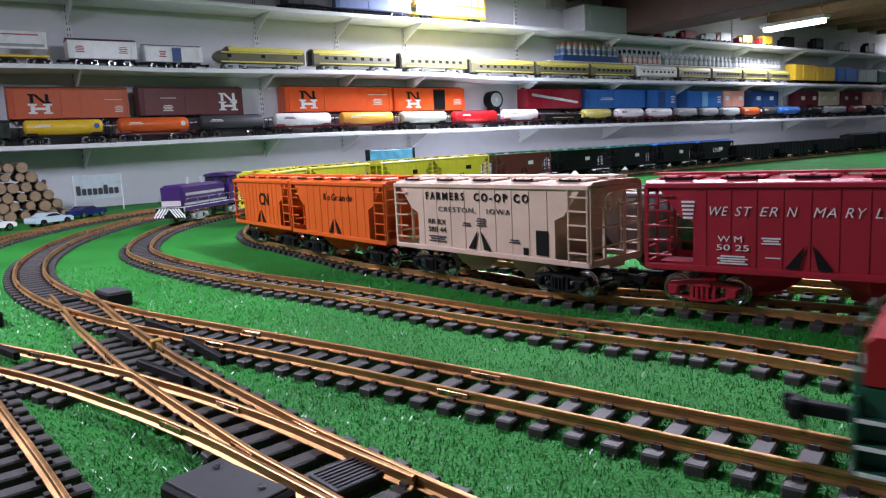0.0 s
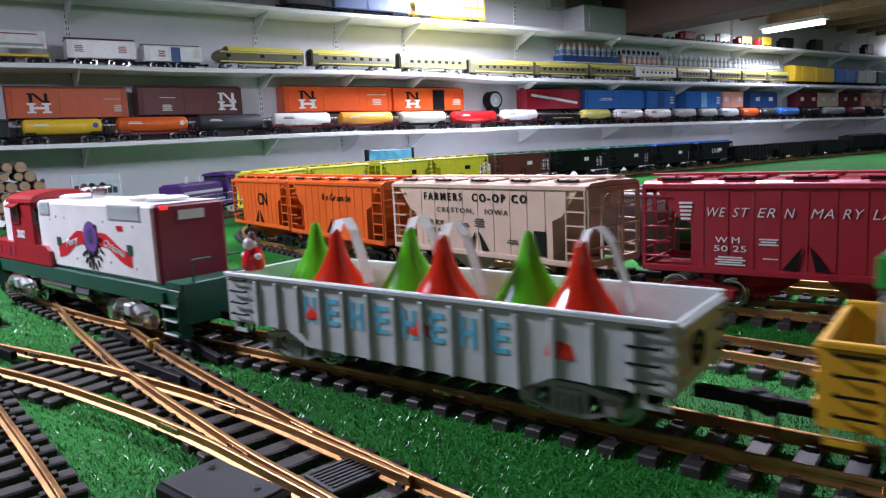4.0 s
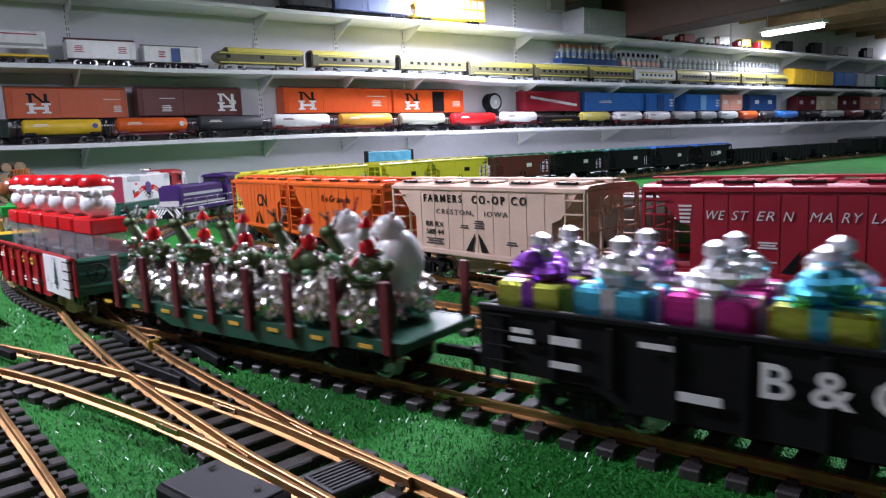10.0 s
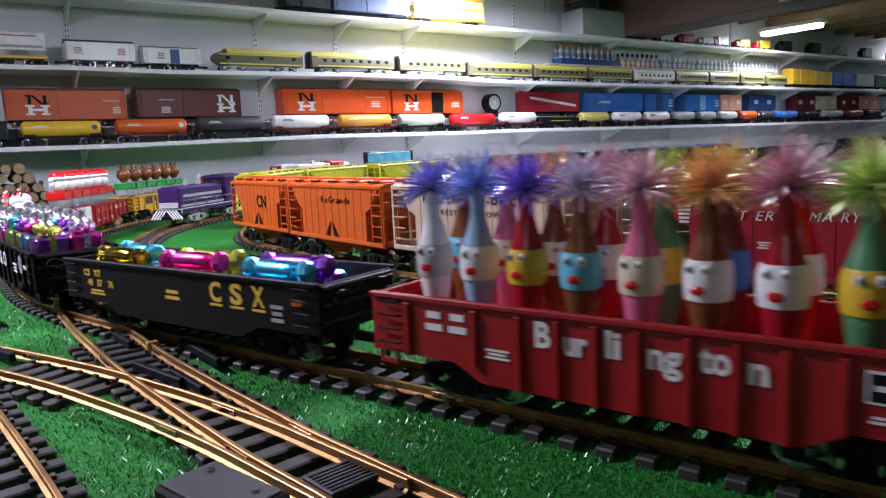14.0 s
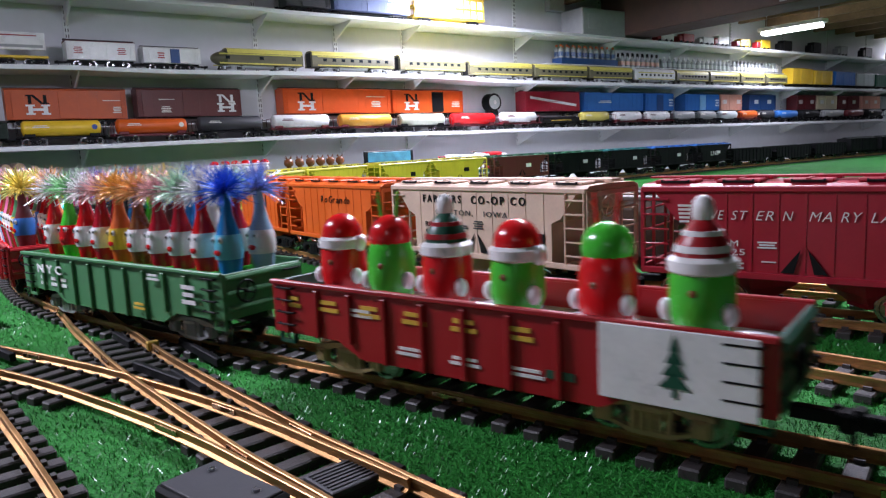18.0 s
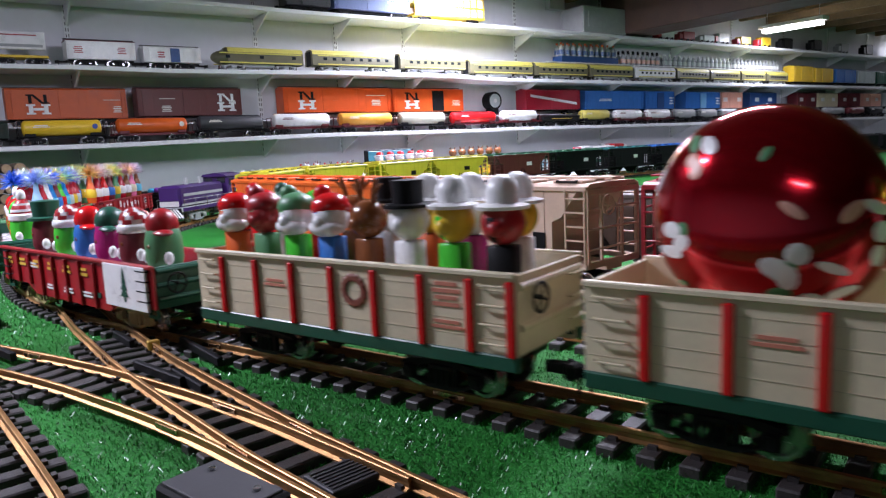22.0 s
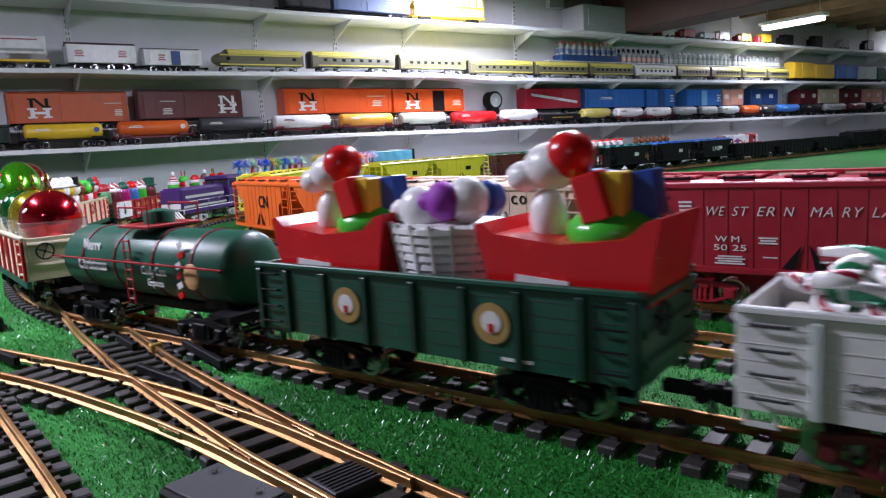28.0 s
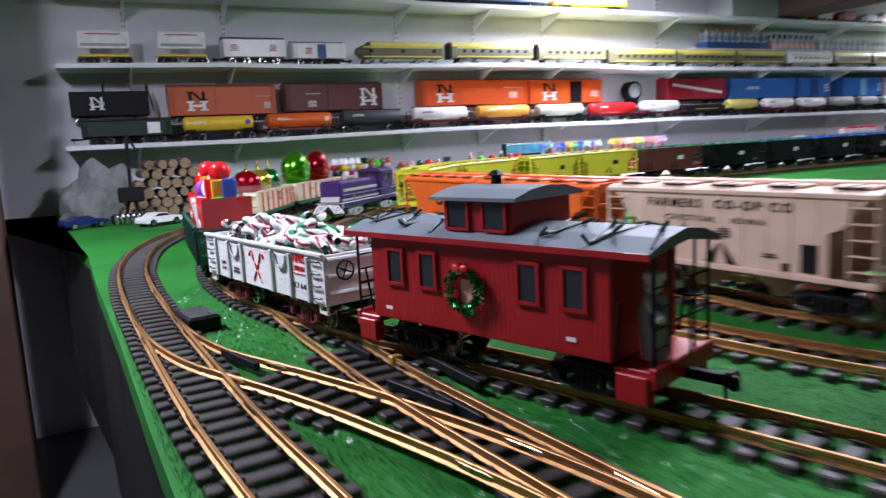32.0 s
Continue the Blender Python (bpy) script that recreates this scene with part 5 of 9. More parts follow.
# green stake flat
fl = thing("flat_car", "dark green stake flatcar with brown stakes, loaded with foil sweets", "model flatcar", "train cars")
bm = bmesh.new()
box(bm, 0, 0, 0.036, 0.405, 0.096, 0.008, 0.001)
part("deck", bm, GREEN, fl)
for s in (1, -1):
    bm = bmesh.new()
    extrude_xz(bm, [(-0.2025, 0.04), (-0.2025, 0.03), (-0.13, 0.03), (-0.1, 0.02), (0.1, 0.02), (0.13, 0.03), (0.2025, 0.03), (0.2025, 0.04)], min(s * 0.048, s * 0.051), max(s * 0.048, s * 0.051))
    sl = part("side_sill", bm, GREEN, fl)
    for i in range(8):
        x = -0.19 + i * 0.0543
        bm = bmesh.new()
        box(bm, x, s * 0.0535, 0.059, 0.009, 0.005, 0.058, 0.001)
        part("stake", bm, MAROON, fl)
        bars(GOLD, sl, x + 0.025, s * 0.0515, 0.034, 0.014, 0.006, s, 1)
add_trucks(fl, (-0.13, 0.13))
add_couplers(fl, (-0.2025, 0.2025))
CARS["flat"] = (fl, 9.768, 9.363)

# black gondolas
g = gondola("black gondola with white lettering, piled with foil gift parcels", 0.428, BLACK, floor_mat=DARK)
for s in (1, -1):
    letters("B & O", 0.027, SNOW, g, -s * 0.006, s * (W / 2 + 0.0042), 0.056, s, width=0.075, bold=0.0004)
    for x, z, a, b, r in ((0.178, 0.062, 0.018, 0.012, 2), (0.147, 0.062, 0.02, 0.01, 1), (0.147, 0.046, 0.02, 0.008, 1), (0.088, 0.067, 0.02, 0.006, 1), (0.063, 0.04, 0.024, 0.01, 1), (-0.11, 0.052, 0.026, 0.014, 3), (-0.181, 0.059, 0.018, 0.008, 1)):
        bars(SNOW, g, s * x, s * (W / 2 + 0.004), z, a, b, s, r)
    bm = bmesh.new()
    lathe(bm, [(0.012, s * 0.0532), (0.012, s * 0.0538), (0.008, s * 0.0538), (0.008, s * 0.0532)], (-s * 0.152, 0, 0.06), 20, "Y")
    part("round_emblem", bm, GREY, g)
CARS["bo"] = (g, 9.292, 8.862)
g = gondola("black gondola with yellow lettering, loaded with shiny wrapped sweets", 0.414, BLACK, floor_mat=DARK, ribs=0)
for s in (1, -1):
    for ch, x in (("C", -0.0715), ("S", -0.1015), ("X", -0.132)):
        letters(ch, 0.026, GOLD, g, s * x, s * (W / 2 + 0.0006), 0.061, s, width=0.017, bold=0.0008)
        bars(GOLD, g, s * x, s * (W / 2 + 0.0004), 0.0495, 0.018, 0.004, s, 1)
    for txt, z in (("CS   XT", 0.065), ("48   57    76", 0.054)):
        letters(txt, 0.0105, GOLD, g, s * (0.148 if z > 0.06 else 0.133), s * (W / 2 + 0.0006), z, s, bold=0.0002)
    for x, z, a, b, r in ((0.14, 0.044, 0.03, 0.007, 2), (-0.002, 0.053, 0.024, 0.012, 2)):
        bars(GOLD, g, s * x, s * (W / 2 + 0.0004), z, a, b, s, r)
    bars(GREY, g, -s * 0.156, s * (W / 2 + 0.0004), 0.049, 0.016, 0.018, s, 3)
    bars(ORANGE, g, -s * 0.182, s * (W / 2 + 0.0004), 0.061, 0.012, 0.01, s, 1)
CARS["csx"] = (g, 8.793, 8.379)
# red and green gondolas with tinsel-haired pens
g = gondola("bright red gondola lettered in white, full of tinsel-topped pens", 0.402, RED, end_mat=RED, floor_mat=HOTRED, rib_xs=(0.165, 0.105, 0.0694, 0.041, 0.0147, -0.0123, -0.0425, -0.0685, -0.0935, -0.12, -0.156, -0.18))
for s in (1, -1):
    for ch, x, wl in (("B", 0.0521, 0.011), ("ur", 0.0289, 0.016), ("li", 0.0033, 0.009), ("ng", -0.0278, 0.02), ("to", -0.0571, 0.017), ("n", -0.0794, 0.01)):
        letters(ch, 0.024, SNOW, g, s * x, s * (W / 2 + 0.0006), 0.0625 - 0.0025 * (ch not in ("B", "li", "to")), s, width=wl, bold=0.0006)
    for x in (0.141, 0.12):
        bars(SNOW, g, s * x, s * (W / 2 + 0.0004), 0.0625, 0.015, 0.018, s, 2)
    bars(SNOW, g, s * 0.087, s * (W / 2 + 0.0004), 0.045, 0.018, 0.008, s, 3)
    bm = bmesh.new()
    box(bm, -s * 0.138, s * (W / 2 + 0.0004), 0.0605, 0.018, 0.0008, 0.017)
    frame_ = part("herald_panel", bm, SNOW, g)
    bm = bmesh.new()
    box(bm, -s * 0.138, s * (W / 2 + 0.0007), 0.0605, 0.015, 0.0008, 0.014)
    part("herald_field", bm, BLACK, frame_)
    bars(SNOW, g, -s * 0.138, s * (W / 2 + 0.001), 0.0605, 0.01, 0.005, s, 1)
    bars(SNOW, g, -s * 0.138, s * (W / 2 + 0.0004), 0.044, 0.014, 0.005, s, 2)
CARS["pens_red"] = (g, 8.316, 7.914)
NYCG = paint("mid_green_paint", (0.075, 0.24, 0.1), 0.42)
g = gondola("mid green gondola lettered in white, full of tinsel-topped pens", 0.414, NYCG, floor_mat=LIMEGREEN, truck_mat=GREY)
for s in (1, -1):
    letters("N Y C", 0.014, SNOW, g, s * 0.1295, s * (W / 2 + 0.0042), 0.061, s, width=0.062, bold=0.0004)
    for x in (0.1555, 0.1285, 0.104):
        bars(SNOW, g, s * x, s * (W / 2 + 0.0004), 0.046, 0.015, 0.014, s, 2)
    bars(SNOW, g, -s * 0.098, s * (W / 2 + 0.004), 0.069, 0.022, 0.008, s, 2)
    bars(SNOW, g, -s * 0.158, s * (W / 2 + 0.004), 0.056, 0.022, 0.022, s, 3)
    bars(GOLD, g, -s * 0.067, s * (W / 2 + 0.004), 0.036, 0.022, 0.009, s, 2)
CARS["pens_green"] = (g, 7.855, 7.441)
CARS["candy_a"] = (red_green("red and green gondola with a tree panel, carrying round toy figures", 0.408), 7.375, 6.961)
CARS["candy_b"] = (red_green("red and green gondola with a tree panel, carrying hatted round toys", 0.408), 6.910, 6.493)


def cream(label):
    c = gondola(label, 0.352, CREAM, CREAM, rib_mat=HOTRED, top=0.099, bottom=0.043, belly=0, rib_xs=(0.137, 0.09, 0.043, -0.004, -0.05, -0.096, -0.139, -0.172), sill_mat=GREEN, planks=5, rung_mat=CREAM, end_ribs=2, joint_mat=mat("cream_joint", (0.5, 0.44, 0.3), 0.6))
    FADED = mat("faded_red_print", (0.55, 0.2, 0.13), 0.6)
    for s in (1, -1):
        bm = bmesh.new()
        rim = []
        for k in range(32):
            a, q = 2 * math.pi * k / 32, 0.0012 * (k % 2)
            rim.append([bm.verts.new((-s * 0.028 + r_ * math.cos(a), s * y_, 0.077 + r_ * math.sin(a))) for r_, y_ in ((0.0068 + q, 0.0493), (0.008 + q, 0.0506), (0.0128 - q, 0.0506), (0.0143 - q, 0.0493))])
        for k in range(32):
            for m in range(3):
                bm.faces.new((rim[k][m], rim[k][m + 1], rim[(k + 1) % 32][m + 1], rim[(k + 1) % 32][m]))
        part("wreath_emblem", bm, mat("wreath_brown", (0.22, 0.06, 0.035), 0.6), c)
        bars(FADED, c, s * 0.066, s * 0.0492, 0.076, 0.026, 0.008, s, 2)
        bars(FADED, c, -s * 0.118, s * 0.0492, 0.082, 0.024, 0.02, s, 4)
        bars(FADED, c, -s * 0.118, s * 0.0492, 0.06, 0.028, 0.008, s, 2)
    return c


CARS["cream_a"] = (cream("cream and red gondola carrying a row of toy dispensers"), 6.433, 6.077)
CARS["cream_b"] = (cream("cream and red gondola carrying two huge shiny baubles"), 6.031, 5.675)
CARS["cream_c"] = (cream("cream and red gondola carrying three shiny baubles"), 5.626, 5.270)
tk = tank_car("dark green tank car with white holiday lettering", 0.342, GREEN, BLACK, 0.0385, "train cars", True, MAROON, RED)
for s in (1, -1):
    letters("Merry", 0.018, SNOW, tk, s * 0.088, s * 0.0352, 0.0965, s, shear=0.2, width=0.038, bold=0.0004)
    letters("Christmas", 0.018, SNOW, tk, s * 0.084, s * 0.0398, 0.075, s, shear=0.2, width=0.062, bold=0.0004)
    letters("Candy Cane", 0.013, SNOW, tk, -s * 0.042, s * 0.04, 0.074, s, width=0.045)
    letters("Express", 0.011, SNOW, tk, -s * 0.042, s * 0.0385, 0.061, s, width=0.028)
    for k in range(6):
        bm = bmesh.new()
        a = k * 0.012
        box(bm, -s * 0.088, s * (0.0395 - 0.0035 * (k > 3)), 0.052 + a * 0.85, 0.009, 0.0012, 0.006, rot=(0, 25, 0))
        part("cane_emblem", bm, SNOW if k % 2 else HOTRED, tk)
    bm = bmesh.new()
    ball(bm, (-s * 0.106, s * 0.038, 0.072), 0.013, 0.0025, 0.014, 12, 6)
    part("figure_emblem", bm, mat("tan_print", (0.6, 0.35, 0.15), 0.5), tk)
bm = bmesh.new()
box(bm, 0, 0, 0.119, 0.06, 0.066, 0.003, 0.0005)
for s in (1, -1):
    for x in (-0.028, 0.028):
        rod(bm, (x, s * 0.031, 0.119), (x, s * 0.031, 0.14), 0.0011, 6)
    rod(bm, (-0.028, s * 0.031, 0.14), (0.028, s * 0.031, 0.14), 0.0011, 6)
part("dome_platform", bm, RED, tk)
CARS["tank"] = (tk, 5.207, 4.865)
g = gondola("dark green gondola with round emblems, loaded with toy sleighs", 0.352, GREEN, top=0.094, bottom=0.036, belly=0, rib_xs=(0.172, 0.137, 0.092, 0.046, -0.002, -0.048, -0.092, -0.138, -0.172), rib_mat=mat("deep_green", (0.006, 0.04, 0.025), 0.4), floor_mat=BLACK, planks=6)
for s in (1, -1):
    for x in (0.067, -0.071):
        bm = bmesh.new()
        lathe(bm, [(0.0145, s * 0.0498), (0.0145, s * 0.0505), (0.002, s * 0.0505)], (s * x, 0, 0.066), 20, "Y")
        em = part("round_emblem", bm, mat("wreath_gold", (0.4, 0.26, 0.08), 0.5), g)
        bm = bmesh.new()
        lathe(bm, [(0.008, s * 0.0506), (0.008, s * 0.0511), (0.002, s * 0.0511)], (s * x, 0, 0.067), 14, "Y")
        part("face_disc", bm, SNOW, em)
        bm = bmesh.new()
        box(bm, s * x, s * 0.0514, 0.063, 0.004, 0.0006, 0.006)
        part("cap", bm, HOTRED, em)
    bars(SNOW, g, -s * 0.09, s * 0.0494, 0.042, 0.024, 0.004, s, 1)
CARS["sleighs"] = (g, 4.813, 4.461)
g = gondola("white wooden gondola piled with striped candy canes", 0.35, SNOW, SNOW, top=0.092, bottom=0.036, belly=0, rib_xs=(0.135, 0.09, 0.044, -0.047, -0.097, -0.141), rib_mat=mat("pale_grey_rib", (0.55, 0.6, 0.58), 0.5), floor_mat=GREY, planks=6, truck_mat=MAROON, rung_mat=DARK, joint_mat=mat("pale_joint", (0.64, 0.64, 0.63), 0.6))
for s in (1, -1):
    for e in (-1, 1):
        pts = [(e * (-0.012 + 0.022 * k / 8), 0.043 + 0.029 * k / 8) for k in range(9)]
        pts += [(e * (0.0155 - 0.0055 * math.cos(k * 0.44)), 0.0735 + 0.0065 * math.sin(k * 0.44)) for k in range(1, 8)]
        for k, ((x0, z0), (x1, z1)) in enumerate(zip(pts, pts[1:])):
            bm = bmesh.new()
            rod(bm, (x0, s * 0.0492, z0), (x1, s * 0.0492, z1), 0.0016, 6)
            part("cane_emblem", bm, HOTRED if k % 3 else PINK, g)
    for x in (0.068, -0.072):
        bm = bmesh.new()
        pts = [(x + 0.016 * math.cos(math.pi * (1 + i / 10)), 0.084 + 0.016 * math.sin(math.pi * (1 + i / 10))) for i in range(11)]
        for (x0, z0), (x1, z1) in zip(pts, pts[1:]):
            rod(bm, (s * x0, s * 0.051, z0), (s * x1, s * 0.051, z1), 0.0018, 6)
        part("garland", bm, GREY, g)
    letters("NP&S", 0.012, HOTRED, g, -s * 0.118, s * 0.0496, 0.083, s, width=0.028, bold=0.0003)
    letters("308647", 0.009, HOTRED, g, -s * 0.118, s * 0.0496, 0.072, s, width=0.027)
    for z in (0.0895, 0.066):
        bars(HOTRED, g, -s * 0.118, s * 0.0494, z, 0.03, 0.0016, s, 1)
    letters("BLT 6-00", 0.009, DARK, g, -s * 0.118, s * 0.0496, 0.052, s, width=0.04)
    letters("CAPY", 0.007, DARK, g, s * 0.112, s * 0.0496, 0.056, s)
    letters("LT WT", 0.006, DARK, g, s * 0.112, s * 0.0496, 0.048, s)
    bars(DARK, g, s * 0.068, s * 0.0494, 0.05, 0.02, 0.009, s, 2)
CARS["canes"] = (g, 4.407, 4.057)
CARS["caboose"] = (caboose(), 4.037, 3.667)
for key in CARS:
    on_train(*CARS[key])


# ---- standing cars on the inner loops ----
def put(ob, line, s, wheelbase=0.2):
    ob.matrix_world = line.car(s, wheelbase)
    return ob


NHO = paint("burnt_orange_paint", (0.5, 0.09, 0.02), 0.42)
NHM = paint("oxide_brown_paint", (0.12, 0.028, 0.025), 0.45)
NHR = paint("vermilion_paint", (0.72, 0.1, 0.015), 0.4)
NAVY = paint("navy_paint", (0.02, 0.07, 0.22), 0.4)
TAN = paint("pale_pink_tan_paint", (0.62, 0.45, 0.35), 0.5)
CRIMSON = paint("crimson_paint", (0.34, 0.012, 0.03), 0.38)
c0 = LINE_C.nearest(0.054 + 0.015, 0.983)
hp = hopper("pale pink-tan covered hopper with black lettering", TAN, 0.356)
for s in (1,):
    letters("FARMERS  CO-OP CO", 0.0145, BLACK, hp, s * 0.0095, s * 0.0502, 0.1162, s, width=0.193, bold=0.0003, spacing=1.5)
    letters("CRESTON,   IOWA", 0.0098, DARK, hp, s * 0.012, s * 0.0502, 0.0985, s, width=0.136, spacing=1.3)
    letters("RR RX", 0.0105, BLACK, hp, 0.0845, 0.0502, 0.0805, 1, width=0.037)
    letters("588 44", 0.0105, BLACK, hp, 0.0845, 0.0502, 0.0695, 1, width=0.037)
    bars(DARK, hp, 0.0845, 0.0498, 0.057, 0.036, 0.01, 1, 3)
    bars(DARK, hp, -0.004, 0.0498, 0.084, 0.018, 0.012, 1, 4)
    bars(DARK, hp, 0.024, 0.0498, 0.08, 0.016, 0.006, 1, 2)
    bars(DARK, hp, -0.062, 0.0498, 0.063, 0.018, 0.006, 1, 2)
    bm = bmesh.new()
    box(bm, -0.107, 0.0502, 0.064, 0.018, 0.001, 0.03)
    part("data_panel", bm, BLACK, hp)
    bm = bmesh.new()
    box(bm, -0.081, 0.05, 0.052, 0.008, 0.001, 0.009)
    part("data_panel", bm, BLACK, hp)
C0 = LINE_C.nearest(0.04, 0.99)
put(hp, LINE_C, C0 - 0.0635)
hp2 = hopper("crimson covered hopper with slanted white lettering", CRIMSON, 0.325, truck_mat=CRIMSON)
for txt, x_, wl in (("WE", 0.0865, 0.0185), ("ST", 0.062, 0.0165), ("ER", 0.0373, 0.0165), ("N", 0.0165, 0.0095), ("MA", -0.0125, 0.0195), ("RY", -0.0372, 0.0175), ("LA", -0.062, 0.0165), ("ND", -0.0867, 0.018)):
    letters(txt, 0.0138, SNOW, hp2, x_, 0.0502, 0.104, 1, width=wl, shear=0.28, bold=-0.0001, spacing=1.15)
bm = bmesh.new()
for k in range(5):
    box(bm, 0.116, 0.0499, 0.097 + k * 0.0042, 0.01 + 0.001 * k, 0.0008, 0.0022)
part("stripe_emblem", bm, SNOW, hp2)
letters("W M", 0.0088, SNOW, hp2, 0.073, 0.0502, 0.0755, 1, width=0.024)
letters("50 25", 0.0088, SNOW, hp2, 0.0705, 0.0502, 0.0665, 1, width=0.032)
bars(SNOW, hp2, 0.0705, 0.0498, 0.054, 0.03, 0.01, 1, 4)
bars(SNOW, hp2, 0.034, 0.0498, 0.075, 0.018, 0.008, 1, 3)
bars(SNOW, hp2, 0.032, 0.0498, 0.058, 0.014, 0.002, 1, 1)
put(hp2, LINE_C, C0 - 0.445)
hp3 = hopper("orange covered hopper with black script lettering", ORANGE, 0.322)
for txt, x_, wl in (("R o", 0.023, 0.022), ("Gr", -0.0035, 0.02), ("an", -0.029, 0.02), ("de", -0.053, 0.017)):
    letters(txt, 0.0165, BLACK, hp3, x_, 0.0502, 0.108, 1, width=wl, shear=0.12)
put(hp3, LINE_C, C0 + 0.285)
hp4 = hopper("orange covered hopper with black letters", ORANGE, 0.29)
letters("CN", 0.034, BLACK, hp4, -0.02, 0.0502, 0.094, 1, bold=0.0006)
put(hp4, LINE_C, C0 + 0.612)
YEL = paint("lemon_hopper_paint", (0.62, 0.55, 0.04), 0.45)
DKGREEN = paint("hopper_green_paint", (0.02, 0.14, 0.07), 0.45)
TEAL = paint("teal_paint", (0.02, 0.16, 0.16), 0.45)
BLUEC = paint("bright_blue_paint", (0.03, 0.16, 0.5), 0.4)
s_c = C0 + 1.3
for i, (m_, r_, nm) in enumerate(((YEL, YEL, "lemon yellow"), (YEL, YEL, "lemon yellow"), (YEL, YEL, "lemon yellow"), (YEL, YEL, "lemon yellow"), (NHM, DKGREEN, "dark brown"), (BLACK, DKGREEN, "black"), (BLACK, TEAL, "black"), (BLACK, BLUEC, "black"), (BLACK, BLUEC, "black"))):
    h_ = hopper(nm + " covered hopper standing on the inner loop", m_, roof_mat=r_)
    bars(SNOW if m_ != YEL else BLACK, h_, 0.04, -0.0498, 0.09, 0.03, 0.03, -1, 1)
    if i == 8:
        letters("LNE", 0.036, SNOW, h_, 0, -0.0504, 0.085, -1, width=0.07)
    put(h_, LINE_C, s_c + i * 0.365)
bk_ = hopper("dull grey-brown covered hopper on the inner track", paint("grey_brown_paint", (0.09, 0.075, 0.065), 0.5))
put(bk_, LINE_E, LINE_E.nearest(0.24, 0.97))
bk_.matrix_world = bk_.matrix_world @ Matrix.Diagonal((1, 1, 0.84, 1))
s_c += 9 * 0.365 + 0.03
for i, (m_, nm) in enumerate(((BLACK, "black"), (BLACK, "black"), (BLACK, "black"), (BLACK, "black"), (BLACK, "black"), (GREY, "grey"), (BLACK, "black"), (GREY, "grey"), (BLACK, "black"), (BLACK, "black"), (BLACK, "black"), (BLACK, "black"))):
    g_ = boxcar(nm + " boxcar standing far along the inner loop", 0.4, m_, 0.085, group="standing cars") if i > 2 else gondola(nm + " open gondola standing on the inner loop", 0.41, m_, group="standing cars", top=0.1)
    put(g_, LINE_C, s_c + i * 0.475, 0.26)


def switcher():
    car = thing("switcher_locomotive", "purple and silver switcher with striped footboards", "model locomotive")
    PUR = paint("purple_paint", (0.04, 0.012, 0.1), 0.35)
    bm = bmesh.new()
    box(bm, 0, 0, 0.047, 0.37, 0.09, 0.014, 0.001)
    part("sill", bm, SILVER, car)
    bm = bmesh.new()
    box(bm, 0.06, 0, 0.09, 0.23, 0.066, 0.072, 0.008)
    hd = part("hood", bm, PUR, car)
    for s in (-1, 1):
        bm = bmesh.new()
        box(bm, 0.055, s * 0.0335, 0.094, 0.2, 0.002, 0.009)
        box(bm, 0.055, s * 0.0335, 0.062, 0.22, 0.002, 0.007)
        part("stripe", bm, SILVER, hd)
        bm = bmesh.new()
        box(bm, 0.0, s * 0.046, 0.047, 0.36, 0.002, 0.012)
        part("sill_stripe", bm, PUR, car)
        bm = bmesh.new()
        rod(bm, (-0.17, s * 0.043, 0.08), (0.17, s * 0.043, 0.08), 0.0012, 6)
        for x in np.linspace(-0.17, 0.17, 7):
            rod(bm, (x, s * 0.043, 0.054), (x, s * 0.043, 0.08), 0.001, 5)
        part("hand_rail", bm, STEEL, car)
    bm = bmesh.new()
    box(bm, 0.176, 0, 0.098, 0.004, 0.062, 0.046, 0.002)
    part("nose", bm, PUR, hd)
    bm = bmesh.new()
    box(bm, 0.1765, 0, 0.066, 0.004, 0.06, 0.018, 0.001)
    part("nose_panel", bm, mat("pale_nose_panel", (0.5, 0.46, 0.47), 0.5), hd)
    bm = bmesh.new()
    box(bm, -0.105, 0, 0.098, 0.085, 0.086, 0.09, 0.003)
    cb2 = part("cab", bm, PUR, car)
    bm = bmesh.new()
    extrude_yz(bm, [(-0.047, 0.142), (0.047, 0.142), (0.036, 0.151), (0, 0.156), (-0.036, 0.151)], -0.155, -0.055)
    part("roof", bm, PUR, cb2)
    for x in (-0.125, -0.085):
        for s in (-1, 1):
            bm = bmesh.new()
            box(bm, x, s * 0.0436, 0.122, 0.026, 0.002, 0.024)
            part("cab_window", bm, GLASS, cb2)
    for k in (-1, 1):
        bm = bmesh.new()
        box(bm, -0.0615, k * 0.022, 0.128, 0.002, 0.026, 0.018)
        part("cab_window", bm, GLASS, cb2)
    for x in (0.02, 0.09):
        bm = bmesh.new()
        rod(bm, (x, 0, 0.126), (x, 0, 0.148), 0.005, 10)
        part("chimney", bm, SILVER, hd)
    for e in (-1, 1):
        bm = bmesh.new()
        box(bm, e * 0.186, 0, 0.036, 0.004, 0.086, 0.034, 0.001)
        pl = part("pilot", bm, BLACK, car)
        for k in (-1, 1):
            for i in range(4):
                bm = bmesh.new()
                box(bm, e * 0.189, k * (0.012 + i * 0.009), 0.036, 0.001, 0.0045, 0.036, rot=(k * 35, 0, 0))
                part("warning_stripe", bm, SNOW, pl)
    add_trucks(car, (-0.11, 0.11), SILVER, 0.075)
    add_couplers(car, (-0.187, 0.187))
    return car


